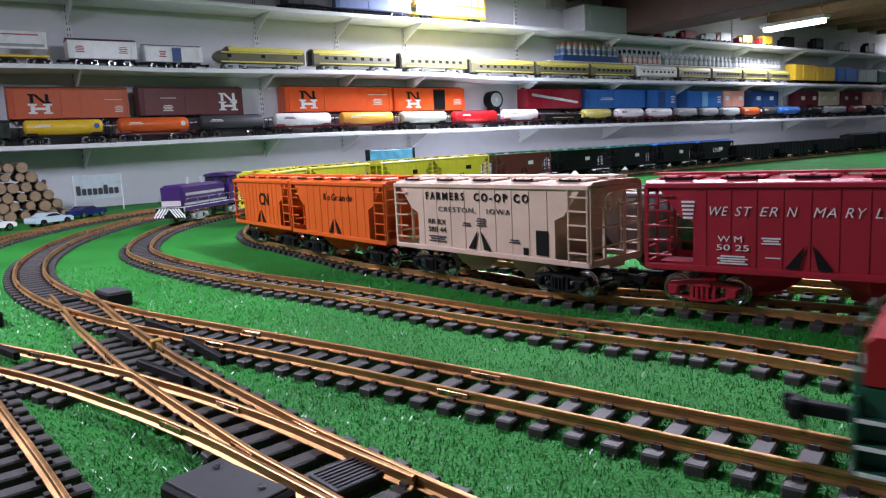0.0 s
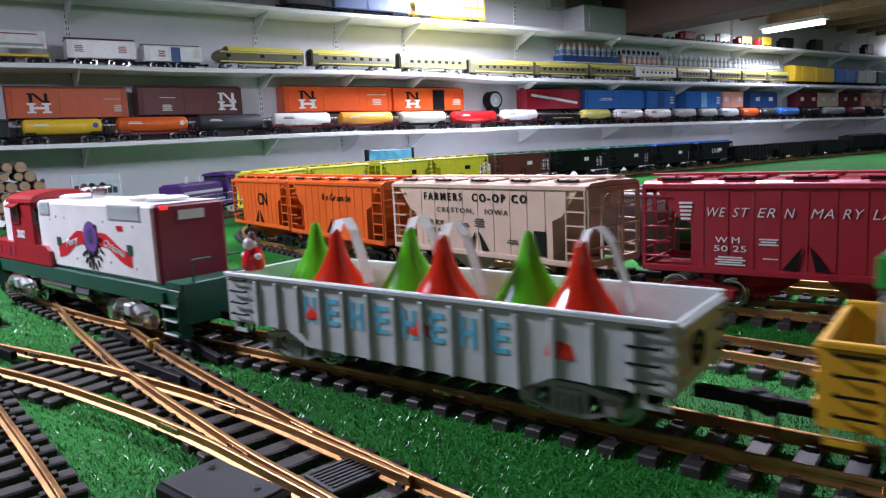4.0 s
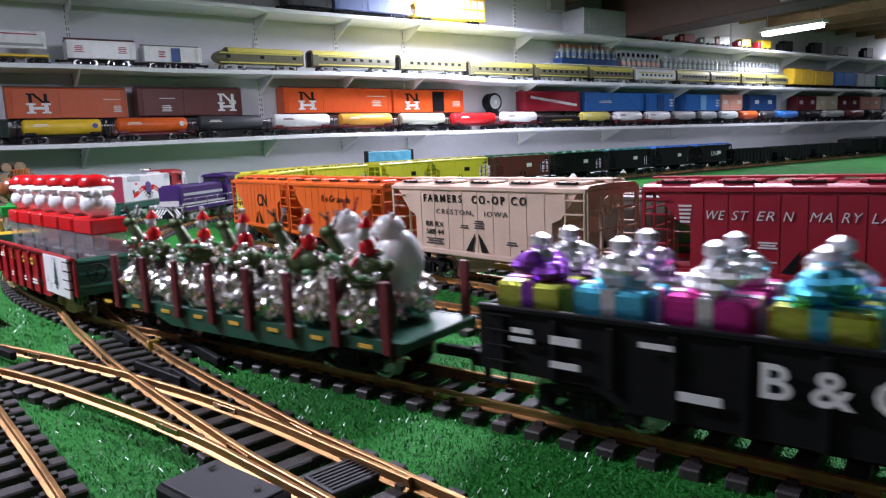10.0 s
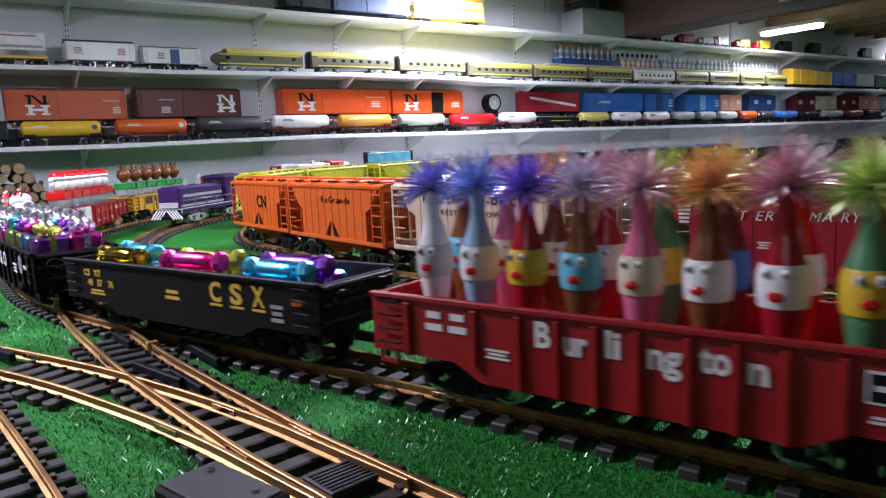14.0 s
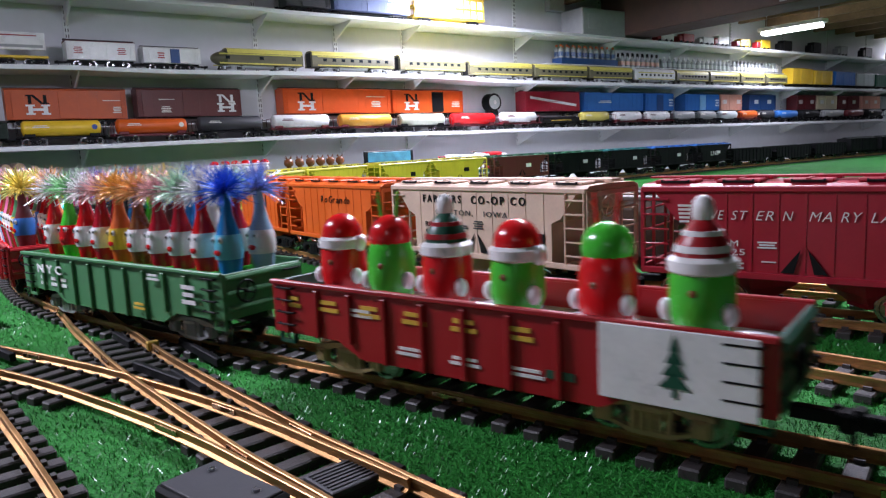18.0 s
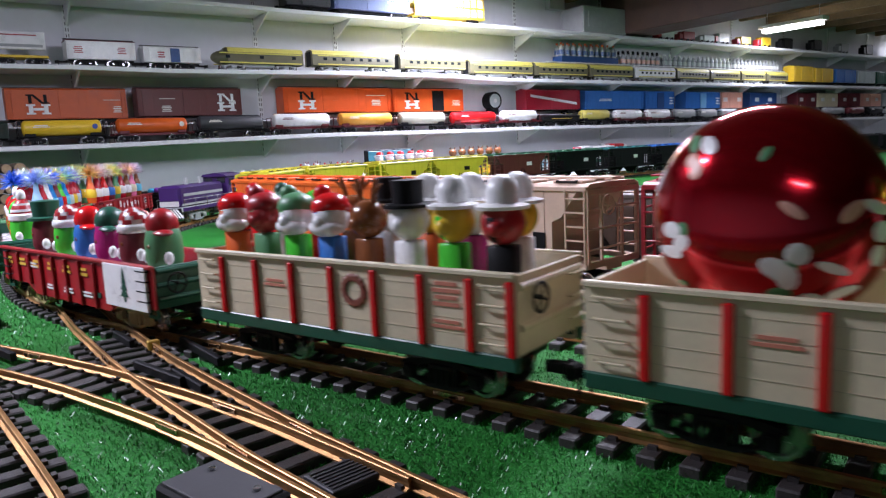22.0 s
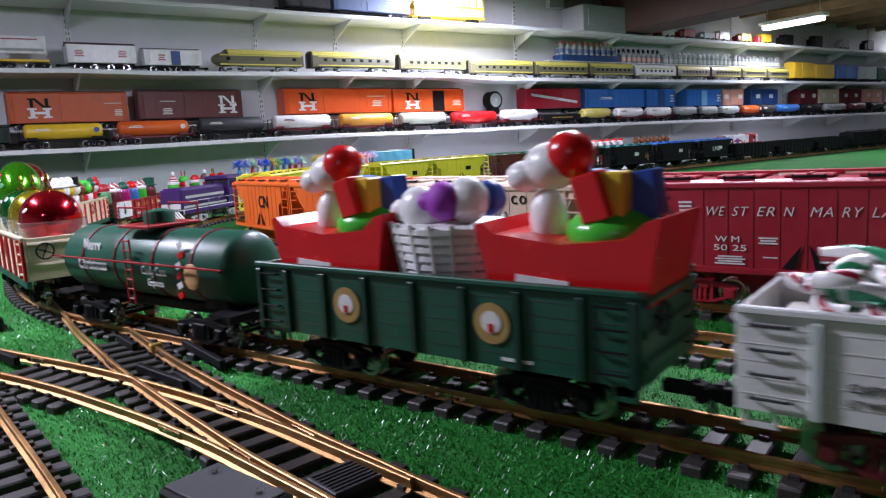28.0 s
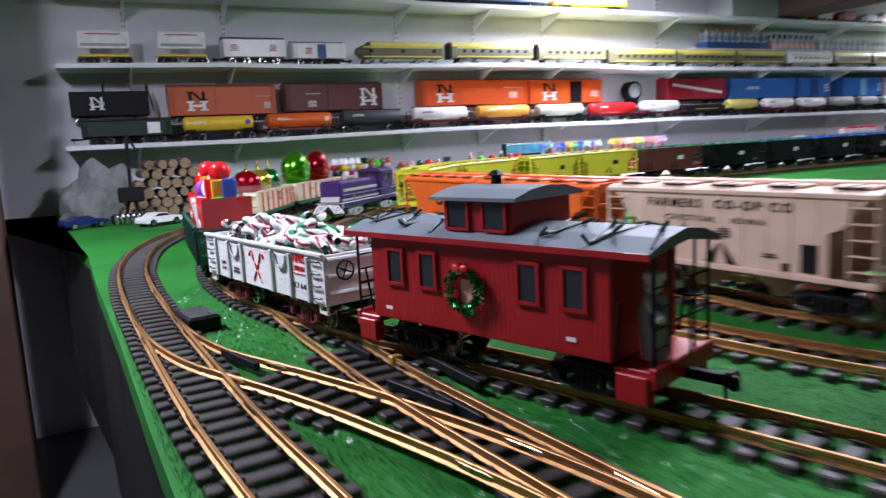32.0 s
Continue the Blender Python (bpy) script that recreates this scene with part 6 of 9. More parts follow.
sw = switcher()
for o in sw.children_recursive:
    if o.data.users == 1 and o.name.split(".")[0] not in ("truck", "wheelset", "coupler"):
        o.data.transform(Matrix.Diagonal((1.12, 1.0, 0.87, 1)))
sw.matrix_world = LINE_B.car(10.15, 0.22) @ pose(0, 0, 0, 0, 0, 180)

# ---- shelf stock ----


def nh_mark(car, x, z, size, top_mat, low_mat, side=1):
    """A stacked N over H mark as plain shapes."""
    y = 0.0508 * side
    bm = bmesh.new()
    for k in (-1, 1):
        box(bm, x + k * size * 0.35, y, z + size * 0.28, size * 0.16, 0.001, size * 0.46)
        box(bm, x + k * size * 0.35, y, z + size * 0.28 + k * size * 0.2, size * 0.36, 0.001, size * 0.08)
    box(bm, x, y, z + size * 0.28, size * 0.12, 0.001, size * 0.6, rot=(0, 45, 0))
    part("upper_mark", bm, top_mat, car)
    bm = bmesh.new()
    for k in (-1, 1):
        box(bm, x + k * size * 0.35, y, z - size * 0.24, size * 0.2, 0.001, size * 0.46)
        box(bm, x + k * size * 0.35, y, z - size * 0.03, size * 0.42, 0.001, size * 0.09)
        box(bm, x + k * size * 0.35, y, z - size * 0.46, size * 0.42, 0.001, size * 0.09)
    box(bm, x, y, z - size * 0.24, size * 0.6, 0.001, size * 0.13)
    part("lower_mark", bm, low_mat, car)


solid("riser", sagging_board(0, -0.1, 9.0, 3.395, 3.51, 0.3605, 0.3655), SHELFPAINT, "narrow white riser board behind the front row of cars", "riser", kind="structure")
RZ = 0.3655
for i in range(14):
    k = sag(0, -0.03 + i * 0.68)
    slab("riser_block", -0.05 + i * 0.68, -0.01 + i * 0.68, 3.44, 3.49, SHELF_Z[0] + 0.0005 + k, 0.36 + k, SHELFPAINT, "white block under the riser board")


def shelf_box(u0, u1, m_, label, d=3.453, z=RZ, **k):
    c = boxcar(label, (u1 - u0) - 0.012, m_, 0.122, **k)
    c.matrix_world = wall_pose((u0 + u1) / 2, d, z)
    return c


c = shelf_box(0.243, 0.717, NHO, "burnt orange boxcar with a black and white monogram")
nh_mark(c, 0.115, 0.092, 0.08, BLACK, SNOW)
bars(IVORY, c, -0.17, 0.05, 0.11, 0.07, 0.005, 1, 1)
bars(IVORY, c, -0.19, 0.05, 0.07, 0.035, 0.03, 1, 4)
c = shelf_box(0.75, 1.239, NHM, "dark oxide boxcar with a white monogram")
nh_mark(c, -0.165, 0.092, 0.08, SNOW, SNOW)
bars(IVORY, c, 0.11, 0.05, 0.11, 0.07, 0.005, 1, 1)
bars(IVORY, c, 0.115, 0.05, 0.065, 0.045, 0.03, 1, 4)
c = shelf_box(1.445, 2.091, NHR, "vermilion double-door boxcar with a black and white monogram", door=0.2)
nh_mark(c, 0.19, 0.092, 0.088, BLACK, SNOW)
bars(IVORY, c, -0.22, 0.05, 0.118, 0.12, 0.006, 1, 1)
bars(IVORY, c, -0.22, 0.05, 0.08, 0.06, 0.034, 1, 4)
c = shelf_box(2.091, 2.594, NHR, "vermilion boxcar with a black door and monogram", door=0.08, door_mat=BLACK, door_x=-0.06)
nh_mark(c, 0.12, 0.092, 0.088, BLACK, SNOW)
bars(IVORY, c, -0.19, 0.05, 0.08, 0.06, 0.034, 1, 4)
c = shelf_box(3.082, 3.585, CRIMSON, "crimson toy boxcar with a slanted white stripe")
bm = bmesh.new()
box(bm, -0.0, 0.0525, 0.095, 0.42, 0.001, 0.016, rot=(0, -7, 0))
part("stripe", bm, SNOW, c)
c = shelf_box(3.623, 4.244, BLUEC, "bright blue boxcar with small white print")
bars(SNOW, c, 0.1, 0.05, 0.095, 0.14, 0.02, 1, 2)
c = shelf_box(4.26, 4.60, BLUEC, "bright blue boxcar with a white cross mark", door_mat=NAVY)
bars(SNOW, c, -0.13, 0.05, 0.09, 0.05, 0.06, 1, 3)
c = shelf_box(4.731, 5.188, BLUEC, "bright blue boxcar with a pale door", door_mat=paint("pale_blue_paint", (0.2, 0.45, 0.7), 0.4))
bars(SNOW, c, -0.19, 0.05, 0.09, 0.05, 0.06, 1, 3)
for u0, u1, m_, nm in ((5.2, 5.5, PINK, "pale pink"), (5.6, 6.02, NAVY, "navy blue"), (6.36, 6.7, MAROON, "maroon"), (6.72, 7.1, CREAM, "cream"), (7.12, 7.55, MAROON, "maroon"), (7.6, 8.0, PINK, "dull pink"), (8.02, 8.5, GREY, "grey")):
    c = shelf_box(u0, u1, m_, nm + " boxcar far down the shelf", d=3.45)
    for k in range(3):
        bars(SNOW, c, (k - 1) * 0.1, 0.05, 0.1, 0.06, 0.06, 1, 1)

TANKS = [(0.264, 0.61, YELLOW, "yellow"), (0.621, 0.971, ORANGE, "orange"), (0.971, 1.33, DARK, "dark grey"), (1.335, 1.69, SNOW, "white"), (1.70, 2.065, paint("amber_paint", (0.7, 0.33, 0.04), 0.35), "amber"),
         (2.069, 2.42, paint("pale_olive_paint", (0.5, 0.52, 0.42), 0.35), "pale olive"), (2.427, 2.797, HOTRED, "bright red"), (2.806, 3.134, SNOW, "white"), (3.5, 3.81, paint("straw_paint", (0.6, 0.52, 0.12), 0.35), "straw yellow"),
         (3.83, 4.15, SNOW, "white"), (4.165, 4.47, SNOW, "white"), (4.48, 4.775, GREY, "grey"), (4.79, 5.05, GREY, "grey"), (5.06, 5.34, LGREY, "pale grey"), (5.35, 5.63, ORANGE, "orange"),
         (5.65, 5.89, DARK, "dark grey"), (5.9, 6.27, BLUEC, "blue"), (6.3, 6.65, BLACK, "black"), (6.7, 7.1, GREY, "grey"), (7.15, 7.5, MAROON, "maroon"), (7.55, 7.9, BLACK, "black")]
for u0, u1, m_, nm in TANKS:
    t_ = tank_car(nm + " toy tank car on the lower wall shelf", (u1 - u0) - 0.01, m_, MAROON if nm in ("white", "amber", "orange", "bright red") else BLACK, 0.0325, dome=False)
    bars(IVORY if nm not in ("white", "pale grey") else MAROON, t_, 0.08, 0.0325, 0.078, 0.06, 0.012, 1, 2)
    if nm in ("yellow", "orange"):
        bm = bmesh.new()
        lathe(bm, [(0.011, 0.0338), (0.011, 0.0346), (0.002, 0.0346)], (-0.12, 0, 0.074), 14, "Y")
        part("round_emblem", bm, IVORY if nm == "orange" else BLUE, t_)
    t_.matrix_world = wall_pose((u0 + u1) / 2, 3.35, SHELF_Z[0])


def streamliner(label, length, cab, m_low, m_high, roof_mat):
    """A streamlined diesel unit or coach with side stripes."""
    car = thing("streamlined_unit" if cab else "passenger_coach", label, "model locomotive" if cab else "model coach", "shelf cars")
    h = length / 2
    n0 = h - (0.07 if cab else 0)
    bm = bmesh.new()
    extrude_yz(bm, [(-0.046, 0.03), (0.046, 0.03), (0.047, 0.085), (0.04, 0.1), (0.02, 0.108), (-0.02, 0.108), (-0.04, 0.1), (-0.047, 0.085)], -h, n0)
    if cab:
        ball(bm, (n0, 0, 0.062), 0.068, 0.046, 0.034, 14, 10)
        box(bm, n0 - 0.01, 0, 0.095, 0.04, 0.08, 0.018, 0.006)
    part("body", bm, m_low, car, smooth=True)
    bm = bmesh.new()
    extrude_yz(bm, [(-0.0475, 0.084), (0.0475, 0.084), (0.041, 0.1015), (0.0205, 0.1095), (-0.0205, 0.1095), (-0.041, 0.1015)], -h + 0.001, n0 - 0.001)
    part("roof", bm, roof_mat, car, smooth=True)
    for s in (-1, 1):
        for z, t in ((0.079, 0.006), (0.036, 0.006)):
            bm = bmesh.new()
            box(bm, -0.01, s * 0.0475, z, length - 0.04, 0.0015, t)
            part("stripe", bm, m_high, car)
        for i in range(3 if cab else 8):
            x = -h + 0.05 + i * (length - 0.12) / (2 if cab else 7)
            bm = bmesh.new()
            box(bm, x, s * 0.0475, 0.063, 0.02, 0.0016, 0.014, 0.0004)
            part("window_pane", bm, GLASS, car)
    bm = bmesh.new()
    for e in (-1, 1):
        box(bm, e * (h - 0.003 - (0.07 if cab and e > 0 else 0) * 0), 0, 0.064, 0.008, 0.05, 0.07)
    if not cab:
        part("vestibule", bm, BLACK, car)
    else:
        bm.free()
    bm = bmesh.new()
    box(bm, 0, 0, 0.026, length * 0.35, 0.06, 0.016, 0.003)
    part("tank_skirt", bm, SILVER, car)
    add_trucks(car, (-h + 0.09, h - 0.1), SILVER, 0.09)
    return car


OLIVE = paint("olive_grey_paint", (0.13, 0.12, 0.07), 0.4)
LEMON = paint("lemon_stripe", (0.62, 0.55, 0.12), 0.4)
for i, (u0, u1, cab) in enumerate(((1.082, 1.553, True), (1.584, 2.088, False), (2.106, 2.574, False), (2.587, 3.101, False), (3.105, 3.594, False), (3.6, 4.049, False), (4.06, 4.524, False), (4.53, 4.943, False), (4.95, 5.361, False), (5.365, 5.731, False), (5.735, 6.083, False))):
    lab = "lemon and grey streamlined diesel on the middle shelf" if cab else ("silver-sided passenger coach on the middle shelf" if i == 6 else "lemon and grey streamlined coach on the middle shelf")
    c = streamliner(lab, (u1 - u0) - 0.02, cab, SNOW if i == 6 else OLIVE, LEMON, LEMON if i != 6 else SNOW)
    c.matrix_world = wall_pose((u0 + u1) / 2, 3.38, SHELF_Z[1])
c = boxcar("white toy reefer with a maroon roof and red emblems", 0.27, SNOW, 0.075, roof_mat=MAROON, door=0)
for x in (0.09, -0.08):
    bars(RED, c, x, 0.0495, 0.07, 0.035, 0.03, 1, 4)
c.matrix_world = wall_pose(0.621, 3.39, SHELF_Z[1])
c = boxcar("white toy boxcar with a navy door and flag emblem", 0.25, SNOW, 0.065, door=0.04, door_mat=NAVY, door_x=-0.01)
bars(RED, c, 0.05, 0.0495, 0.065, 0.03, 0.03, 1, 3)
c.matrix_world = wall_pose(0.914, 3.39, SHELF_Z[1])
for uc in (0.02, 0.32):
    f_ = thing("flat_car", "yellow toy flatcar carrying a long white sign board", "model flatcar", "shelf cars", wall_pose(uc, 3.39, SHELF_Z[1]))
    bm = bmesh.new()
    box(bm, 0, 0, 0.036, 0.2, 0.08, 0.01, 0.001)
    part("deck", bm, YELLOW, f_)
    bm = bmesh.new()
    box(bm, 0, 0.02, 0.1, 0.19, 0.012, 0.07, 0.002)
    bd = part("sign_board", bm, SNOW, f_)
    bars(RED, bd, 0, 0.0265, 0.122, 0.13, 0.008, 1, 1)
    bars(GREY, bd, 0, 0.0265, 0.08, 0.17, 0.02, 1, 1)
    add_trucks(f_, (-0.06, 0.06))
# top shelf
c = boxcar("dark maroon boxcar on the top shelf", 0.24, DARK, 0.1)
c.matrix_world = wall_pose(1.6, 3.39, SHELF_Z[2])
c = boxcar("slate blue boxcar on the top shelf", 0.46, paint("slate_blue_paint", (0.12, 0.17, 0.33), 0.45), 0.12)
bars(SNOW, c, -0.12, 0.0495, 0.1, 0.06, 0.06, 1, 3)
c.matrix_world = wall_pose(1.97, 3.39, SHELF_Z[2])
ar = thing("autorack_car", "yellow open-sided car carrier on the top shelf", "model autorack", "shelf cars", wall_pose(2.48, 3.39, SHELF_Z[2]))
for z in (0.036, 0.09, 0.15):
    bm = bmesh.new()
    box(bm, 0, 0, z, 0.5, 0.09, 0.012, 0.001)
    part("deck", bm, YELLOW, ar)
for i in range(11):
    for s in (-1, 1):
        bm = bmesh.new()
        box(bm, -0.24 + i * 0.048, s * 0.044, 0.093, 0.006, 0.004, 0.12)
        part("post", bm, YELLOW, ar)
for s in (-1, 1):
    for i in range(10):
        for z in (0.065, 0.12):
            bm = bmesh.new()
            box(bm, -0.216 + i * 0.048, s * 0.041, z, 0.036, 0.002, 0.042)
            part("screen_panel", bm, SNOW, ar)
add_trucks(ar, (-0.17, 0.17))
hb = thing("heater_box", "grey metal heater box at the beam's end", "heater", m=wall_pose(3.72, 3.4, SHELF_Z[2]))
bx = bmesh.new()
box(bx, 0, 0, 0.085, 0.42, 0.2, 0.17, 0.006)
part("case", bx, GREY, hb)
bx = bmesh.new()
box(bx, 0.1, 0.101, 0.09, 0.12, 0.004, 0.1, 0.002)
part("access_panel", bx, GREY, hb)
bx = bmesh.new()
box(bx, 0, 0, 0.05, 0.1, 0.1, 0.1, 0.004)
solid("storage_box", bx, BLACK, "small black box on the top shelf", "box", m=wall_pose(0.05, 3.4, SHELF_Z[2]))


# ---- loads on the train: each rests on its car and runs with it ----
def load(key, ob, x=0.0, y=0.0, z=0.0, rz=0.0):
    car, front, rear = CARS[key]
    on_train(ob, front, rear, pose(x, y, z, 0, 0, rz))
    return ob


def figure(name, label, category, pieces, group=""):
    """One plain mesh in several colours; pieces are pairs of a building function and a material."""
    me = bpy.data.meshes.new(name)
    whole = bmesh.new()
    for i, (build, material) in enumerate(pieces):
        n0 = len(whole.faces)
        build(whole)
        whole.faces.ensure_lookup_table()
        for f_ in whole.faces[n0:]:
            f_.material_index = i
            f_.smooth = True
        me.materials.append(material)
    bmesh.ops.recalc_face_normals(whole, faces=whole.faces)
    whole.to_mesh(me)
    whole.free()
    me.set_sharp_from_angle(angle=radians(50))
    return tagged(new(name, me), label, category, group)


R6 = random.Random(6)
# foil drops in the grey car
FG = paint("glossy_green_shell", (0.1, 0.5, 0.02), 0.12)
FR = paint("glossy_red_shell", (0.62, 0.03, 0.012), 0.12)
for i in range(6):
    red = i % 2 == 1
    dr = thing("candy_drop", "glossy %s drop-shaped sweet shell standing in the grey gondola" % ("red" if red else "green"), "candy drop", "candy drops")
    bm = bmesh.new()
    lathe(bm, [(0.012, 0), (0.028, 0.001), (0.035, 0.007), (0.034, 0.016), (0.027, 0.028), (0.017, 0.042), (0.009, 0.056), (0.006, 0.068), (0.004, 0.076), (0.001, 0.079)], (0, 0, 0), 24)
    part("shell", bm, FR if red else FG, dr, smooth=True)
    if red or i == 2:
        bm = bmesh.new()
        pts = [(0.0, 0.074), (-0.006, 0.086), (-0.014, 0.088), (-0.022, 0.078), (-0.03, 0.055), (-0.036, 0.034)]
        for (x0, z0), (x1, z1) in zip(pts, pts[1:]):
            v = [bm.verts.new(q) for q in ((x0, 0.006, z0), (x1, 0.006, z1), (x1, -0.006, z1), (x0, -0.006, z0))]
            bm.faces.new(v)
        bmesh.ops.solidify(bm, geom=bm.faces[:], thickness=0.0008)
        part("paper_tag", bm, SNOW, dr, "curled white paper tag")
    load("grey", dr, 0.153 - i * 0.0575, 0.016 if red else -0.014, 0.0412)
santa = figure("figurine", "small red and white bearded figurine on the gondola's corner", "figurine", [
    (lambda b: lathe(b, [(0.011, 0), (0.014, 0.004), (0.012, 0.016), (0.007, 0.026)], (0, 0, 0), 12), HOTRED),
    (lambda b: (ball(b, (0, 0.003, 0.03), 0.007, 0.008, 0.008), ball(b, (0.012, 0.002, 0.016), 0.004), ball(b, (-0.012, 0.002, 0.016), 0.004)), SNOW),
    (lambda b: lathe(b, [(0.0065, 0.034), (0.004, 0.041), (0.001, 0.045)], (0, 0, 0), 10), MAROON)])
santa.data.transform(Matrix.Scale(0.8, 4))
load("grey", santa, 0.192, 0.03, 0.0798)

# clear gift tubes with animal and bearded heads
CLEAR = mat("clear_plastic", (0.96, 0.97, 0.97), 0.1, 0, 0.02, trans=0.97)
CLEAR.node_tree.nodes["Principled BSDF"].inputs["IOR"].default_value = 1.12


def gift_tube(label, cap_mat, fill_mat, head, slab_fill=False):
    t = thing("gift_tube", label, "candy tube", "gift tubes")
    for sx, sy in ((1, 0), (-1, 0), (0, 1), (0, -1)):
        bm = bmesh.new()
        box(bm, sx * 0.0245, sy * 0.0195, 0.03, 0.001 if sx else 0.05, 0.001 if sy else 0.038, 0.06)
        part("clear_panel", bm, CLEAR, t).visible_shadow = False
    bm = bmesh.new()
    rr = random.Random(2)
    if slab_fill:
        box(bm, 0, 0, 0.018, 0.044, 0.033, 0.034, 0.002)
        part("dark_insert", bm, fill_mat, t)
    else:
        for _ in range(26):
            ball(bm, (rr.uniform(-0.018, 0.018), rr.uniform(-0.013, 0.013), rr.uniform(0.007, 0.034)), 0.007, 0.006, 0.006, 8, 6)
        part("sweets", bm, fill_mat, t, smooth=True)
    bm = bmesh.new()
    box(bm, 0, 0, 0.0695, 0.055, 0.043, 0.019, 0.002)
    part("cap", bm, cap_mat, t)
    head(t)
    return t


def deer_head(t):
    bm = bmesh.new()
    ball(bm, (0, 0, 0.106), 0.0225, 0.021, 0.0205, 16, 12)
    ball(bm, (0.012, 0.014, 0.102), 0.012, 0.01, 0.0095, 12, 8)
    ball(bm, (0.0, 0, 0.087), 0.012, 0.012, 0.006, 10, 6)
    for k in (-1, 1):
        rod(bm, (k * 0.009, 0, 0.122), (k * 0.016, -0.002, 0.138), 0.0035, 7, 0.002)
        rod(bm, (k * 0.013, 0, 0.13), (k * 0.021, 0, 0.131), 0.0028, 6, 0.0015)
        ball(bm, (k * 0.02, 0.0, 0.117), 0.007, 0.003, 0.004, 8, 6)
    part("deer_topper", bm, BROWN, t, "glossy brown reindeer-shaped topper", True)


def beard_head(t):
    bm = bmesh.new()
    ball(bm, (0, 0, 0.0945), 0.0215, 0.0195, 0.0165, 18, 12)
    ball(bm, (0, 0, 0.0815), 0.009, 0.009, 0.004, 10, 6)
    for k in (-1, 1):
        ball(bm, (k * 0.0185, 0.006, 0.0985), 0.0062, 0.0075, 0.009, 10, 8)
    ball(bm, (0.001, 0, 0.1115), 0.0222, 0.0205, 0.0078, 18, 8)
    ball(bm, (-0.02, 0.008, 0.1085), 0.0075, 0.0065, 0.0065, 10, 8)
    part("bearded_topper", bm, SNOW, t, "glossy white bearded topper", True)
    bm = bmesh.new()
    lathe(bm, [(0.0165, 0.1145), (0.0188, 0.1185), (0.0172, 0.1245), (0.0115, 0.129), (0.003, 0.131)], (0.003, 0, 0), 16)
    part("red_cap", bm, HOTRED, t, "glossy red cap", True)


GREENFOIL = mat("dark_green_sweet_foil", (0.004, 0.05, 0.02), 0.12, 0.3, 0.5, 60, 0.3, 200)
SWEETS = paint("slate_grey_insert", (0.012, 0.012, 0.014), 0.6)
t0 = gift_tube("clear sweet tube with a green cap and a brown reindeer topper", paint("leaf_green_cap", (0.02, 0.3, 0.05), 0.25), GREENFOIL, deer_head)
for i in range(6):
    t_ = t0 if i == 0 else copy_thing(t0, Matrix())
    load("yellow", t_, 0.158 - i * 0.065, 0, 0.0408, (i * 37) % 9 - 4)
pile = bmesh.new()
rr = random.Random(12)
for _ in range(160):
    ball(pile, (rr.uniform(-0.19, 0.19), rr.uniform(-0.04, 0.04), rr.uniform(0.0, 0.018)), 0.008, 0.007, 0.007, 6, 4)
o = solid("sweet_pile", pile, GREENFOIL, "dark green foil sweets heaped in the yellow gondola", "sweets", kind="stuff", smooth=True)
load("yellow", o, 0, 0, 0.047)
t0 = gift_tube("clear sweet tube with a red cap and a bearded white topper", HOTRED, SWEETS, beard_head, True)
for i in range(6):
    t_ = t0 if i == 0 else copy_thing(t0, Matrix())
    load("santa", t_, 0.15 - i * 0.0635, 0, 0.0408, (i * 23) % 9 - 4)

# silver drops and animal riders on the flatcar
SIL = mat("crinkled_silver_foil", (0.93, 0.89, 0.84), 0.24, 1.0, 0.1, 120, 0.6, 260)


def nugget(b, seed, rx, ry, rz):
    """A drop of crumpled foil with sharp facets."""
    n0 = len(b.verts)
    bmesh.ops.create_icosphere(b, subdivisions=4, radius=1.0)
    b.verts.ensure_lookup_table()
    for v_ in b.verts[n0:]:
        q = v_.co.copy()
        k_ = 1 + 0.2 * noise.noise(q * 4 + Vector((seed, 0, 0))) + 0.16 * noise.noise(q * 9 + Vector((0, seed, 0))) + 0.1 * noise.noise(q * 19 + Vector((0, 0, seed)))
        taper = 1.0 - 0.55 * max(q.z, 0) ** 1.5
        v_.co = Vector((q.x * rx * k_ * taper, q.y * ry * k_ * taper, max(q.z, -0.75) * rz * k_ + rz * 0.75))


for i in range(7):
    for j, yy in enumerate((0.027, -0.022)):
        d_ = bmesh.new()
        nugget(d_, i * 3 + j, 0.028, 0.025, 0.029)
        d_ = solid("silver_drop", d_, SIL, "crinkled silver foil drop standing on the flatcar", "foil drop", "silver drops")
        load("flat", d_, 0.168 - i * 0.053, yy, 0.0402, R6.uniform(0, 360))


def deer_body(b):
    ball(b, (0, 0, 0.0), 0.024, 0.0115, 0.0125, 14, 10)
    rod(b, (0.017, 0, 0.004), (0.03, 0.002, 0.026), 0.0075, 9, 0.005)
    ball(b, (0.033, 0.002, 0.029), 0.009, 0.0055, 0.006, 10, 7)
    ball(b, (-0.024, 0, 0.004), 0.005, 0.004, 0.005, 8, 6)


def deer_legs(b):
    for x_ in (-0.016, 0.015):
        for y_ in (-0.006, 0.006):
            rod(b, (x_, y_, -0.006), (x_ * 1.35, y_ * 1.2, -0.028), 0.0042, 7, 0.003)
            rod(b, (x_ * 1.35, y_ * 1.2, -0.028), (x_ * 1.2, y_ * 1.2, -0.05), 0.003, 7, 0.0034)
    for k in (-1, 1):
        rod(b, (0.031, k * 0.003, 0.033), (0.027, k * 0.008, 0.047), 0.0016, 5, 0.001)
        rod(b, (0.029, k * 0.006, 0.04), (0.034, k * 0.009, 0.046), 0.0013, 5, 0.001)


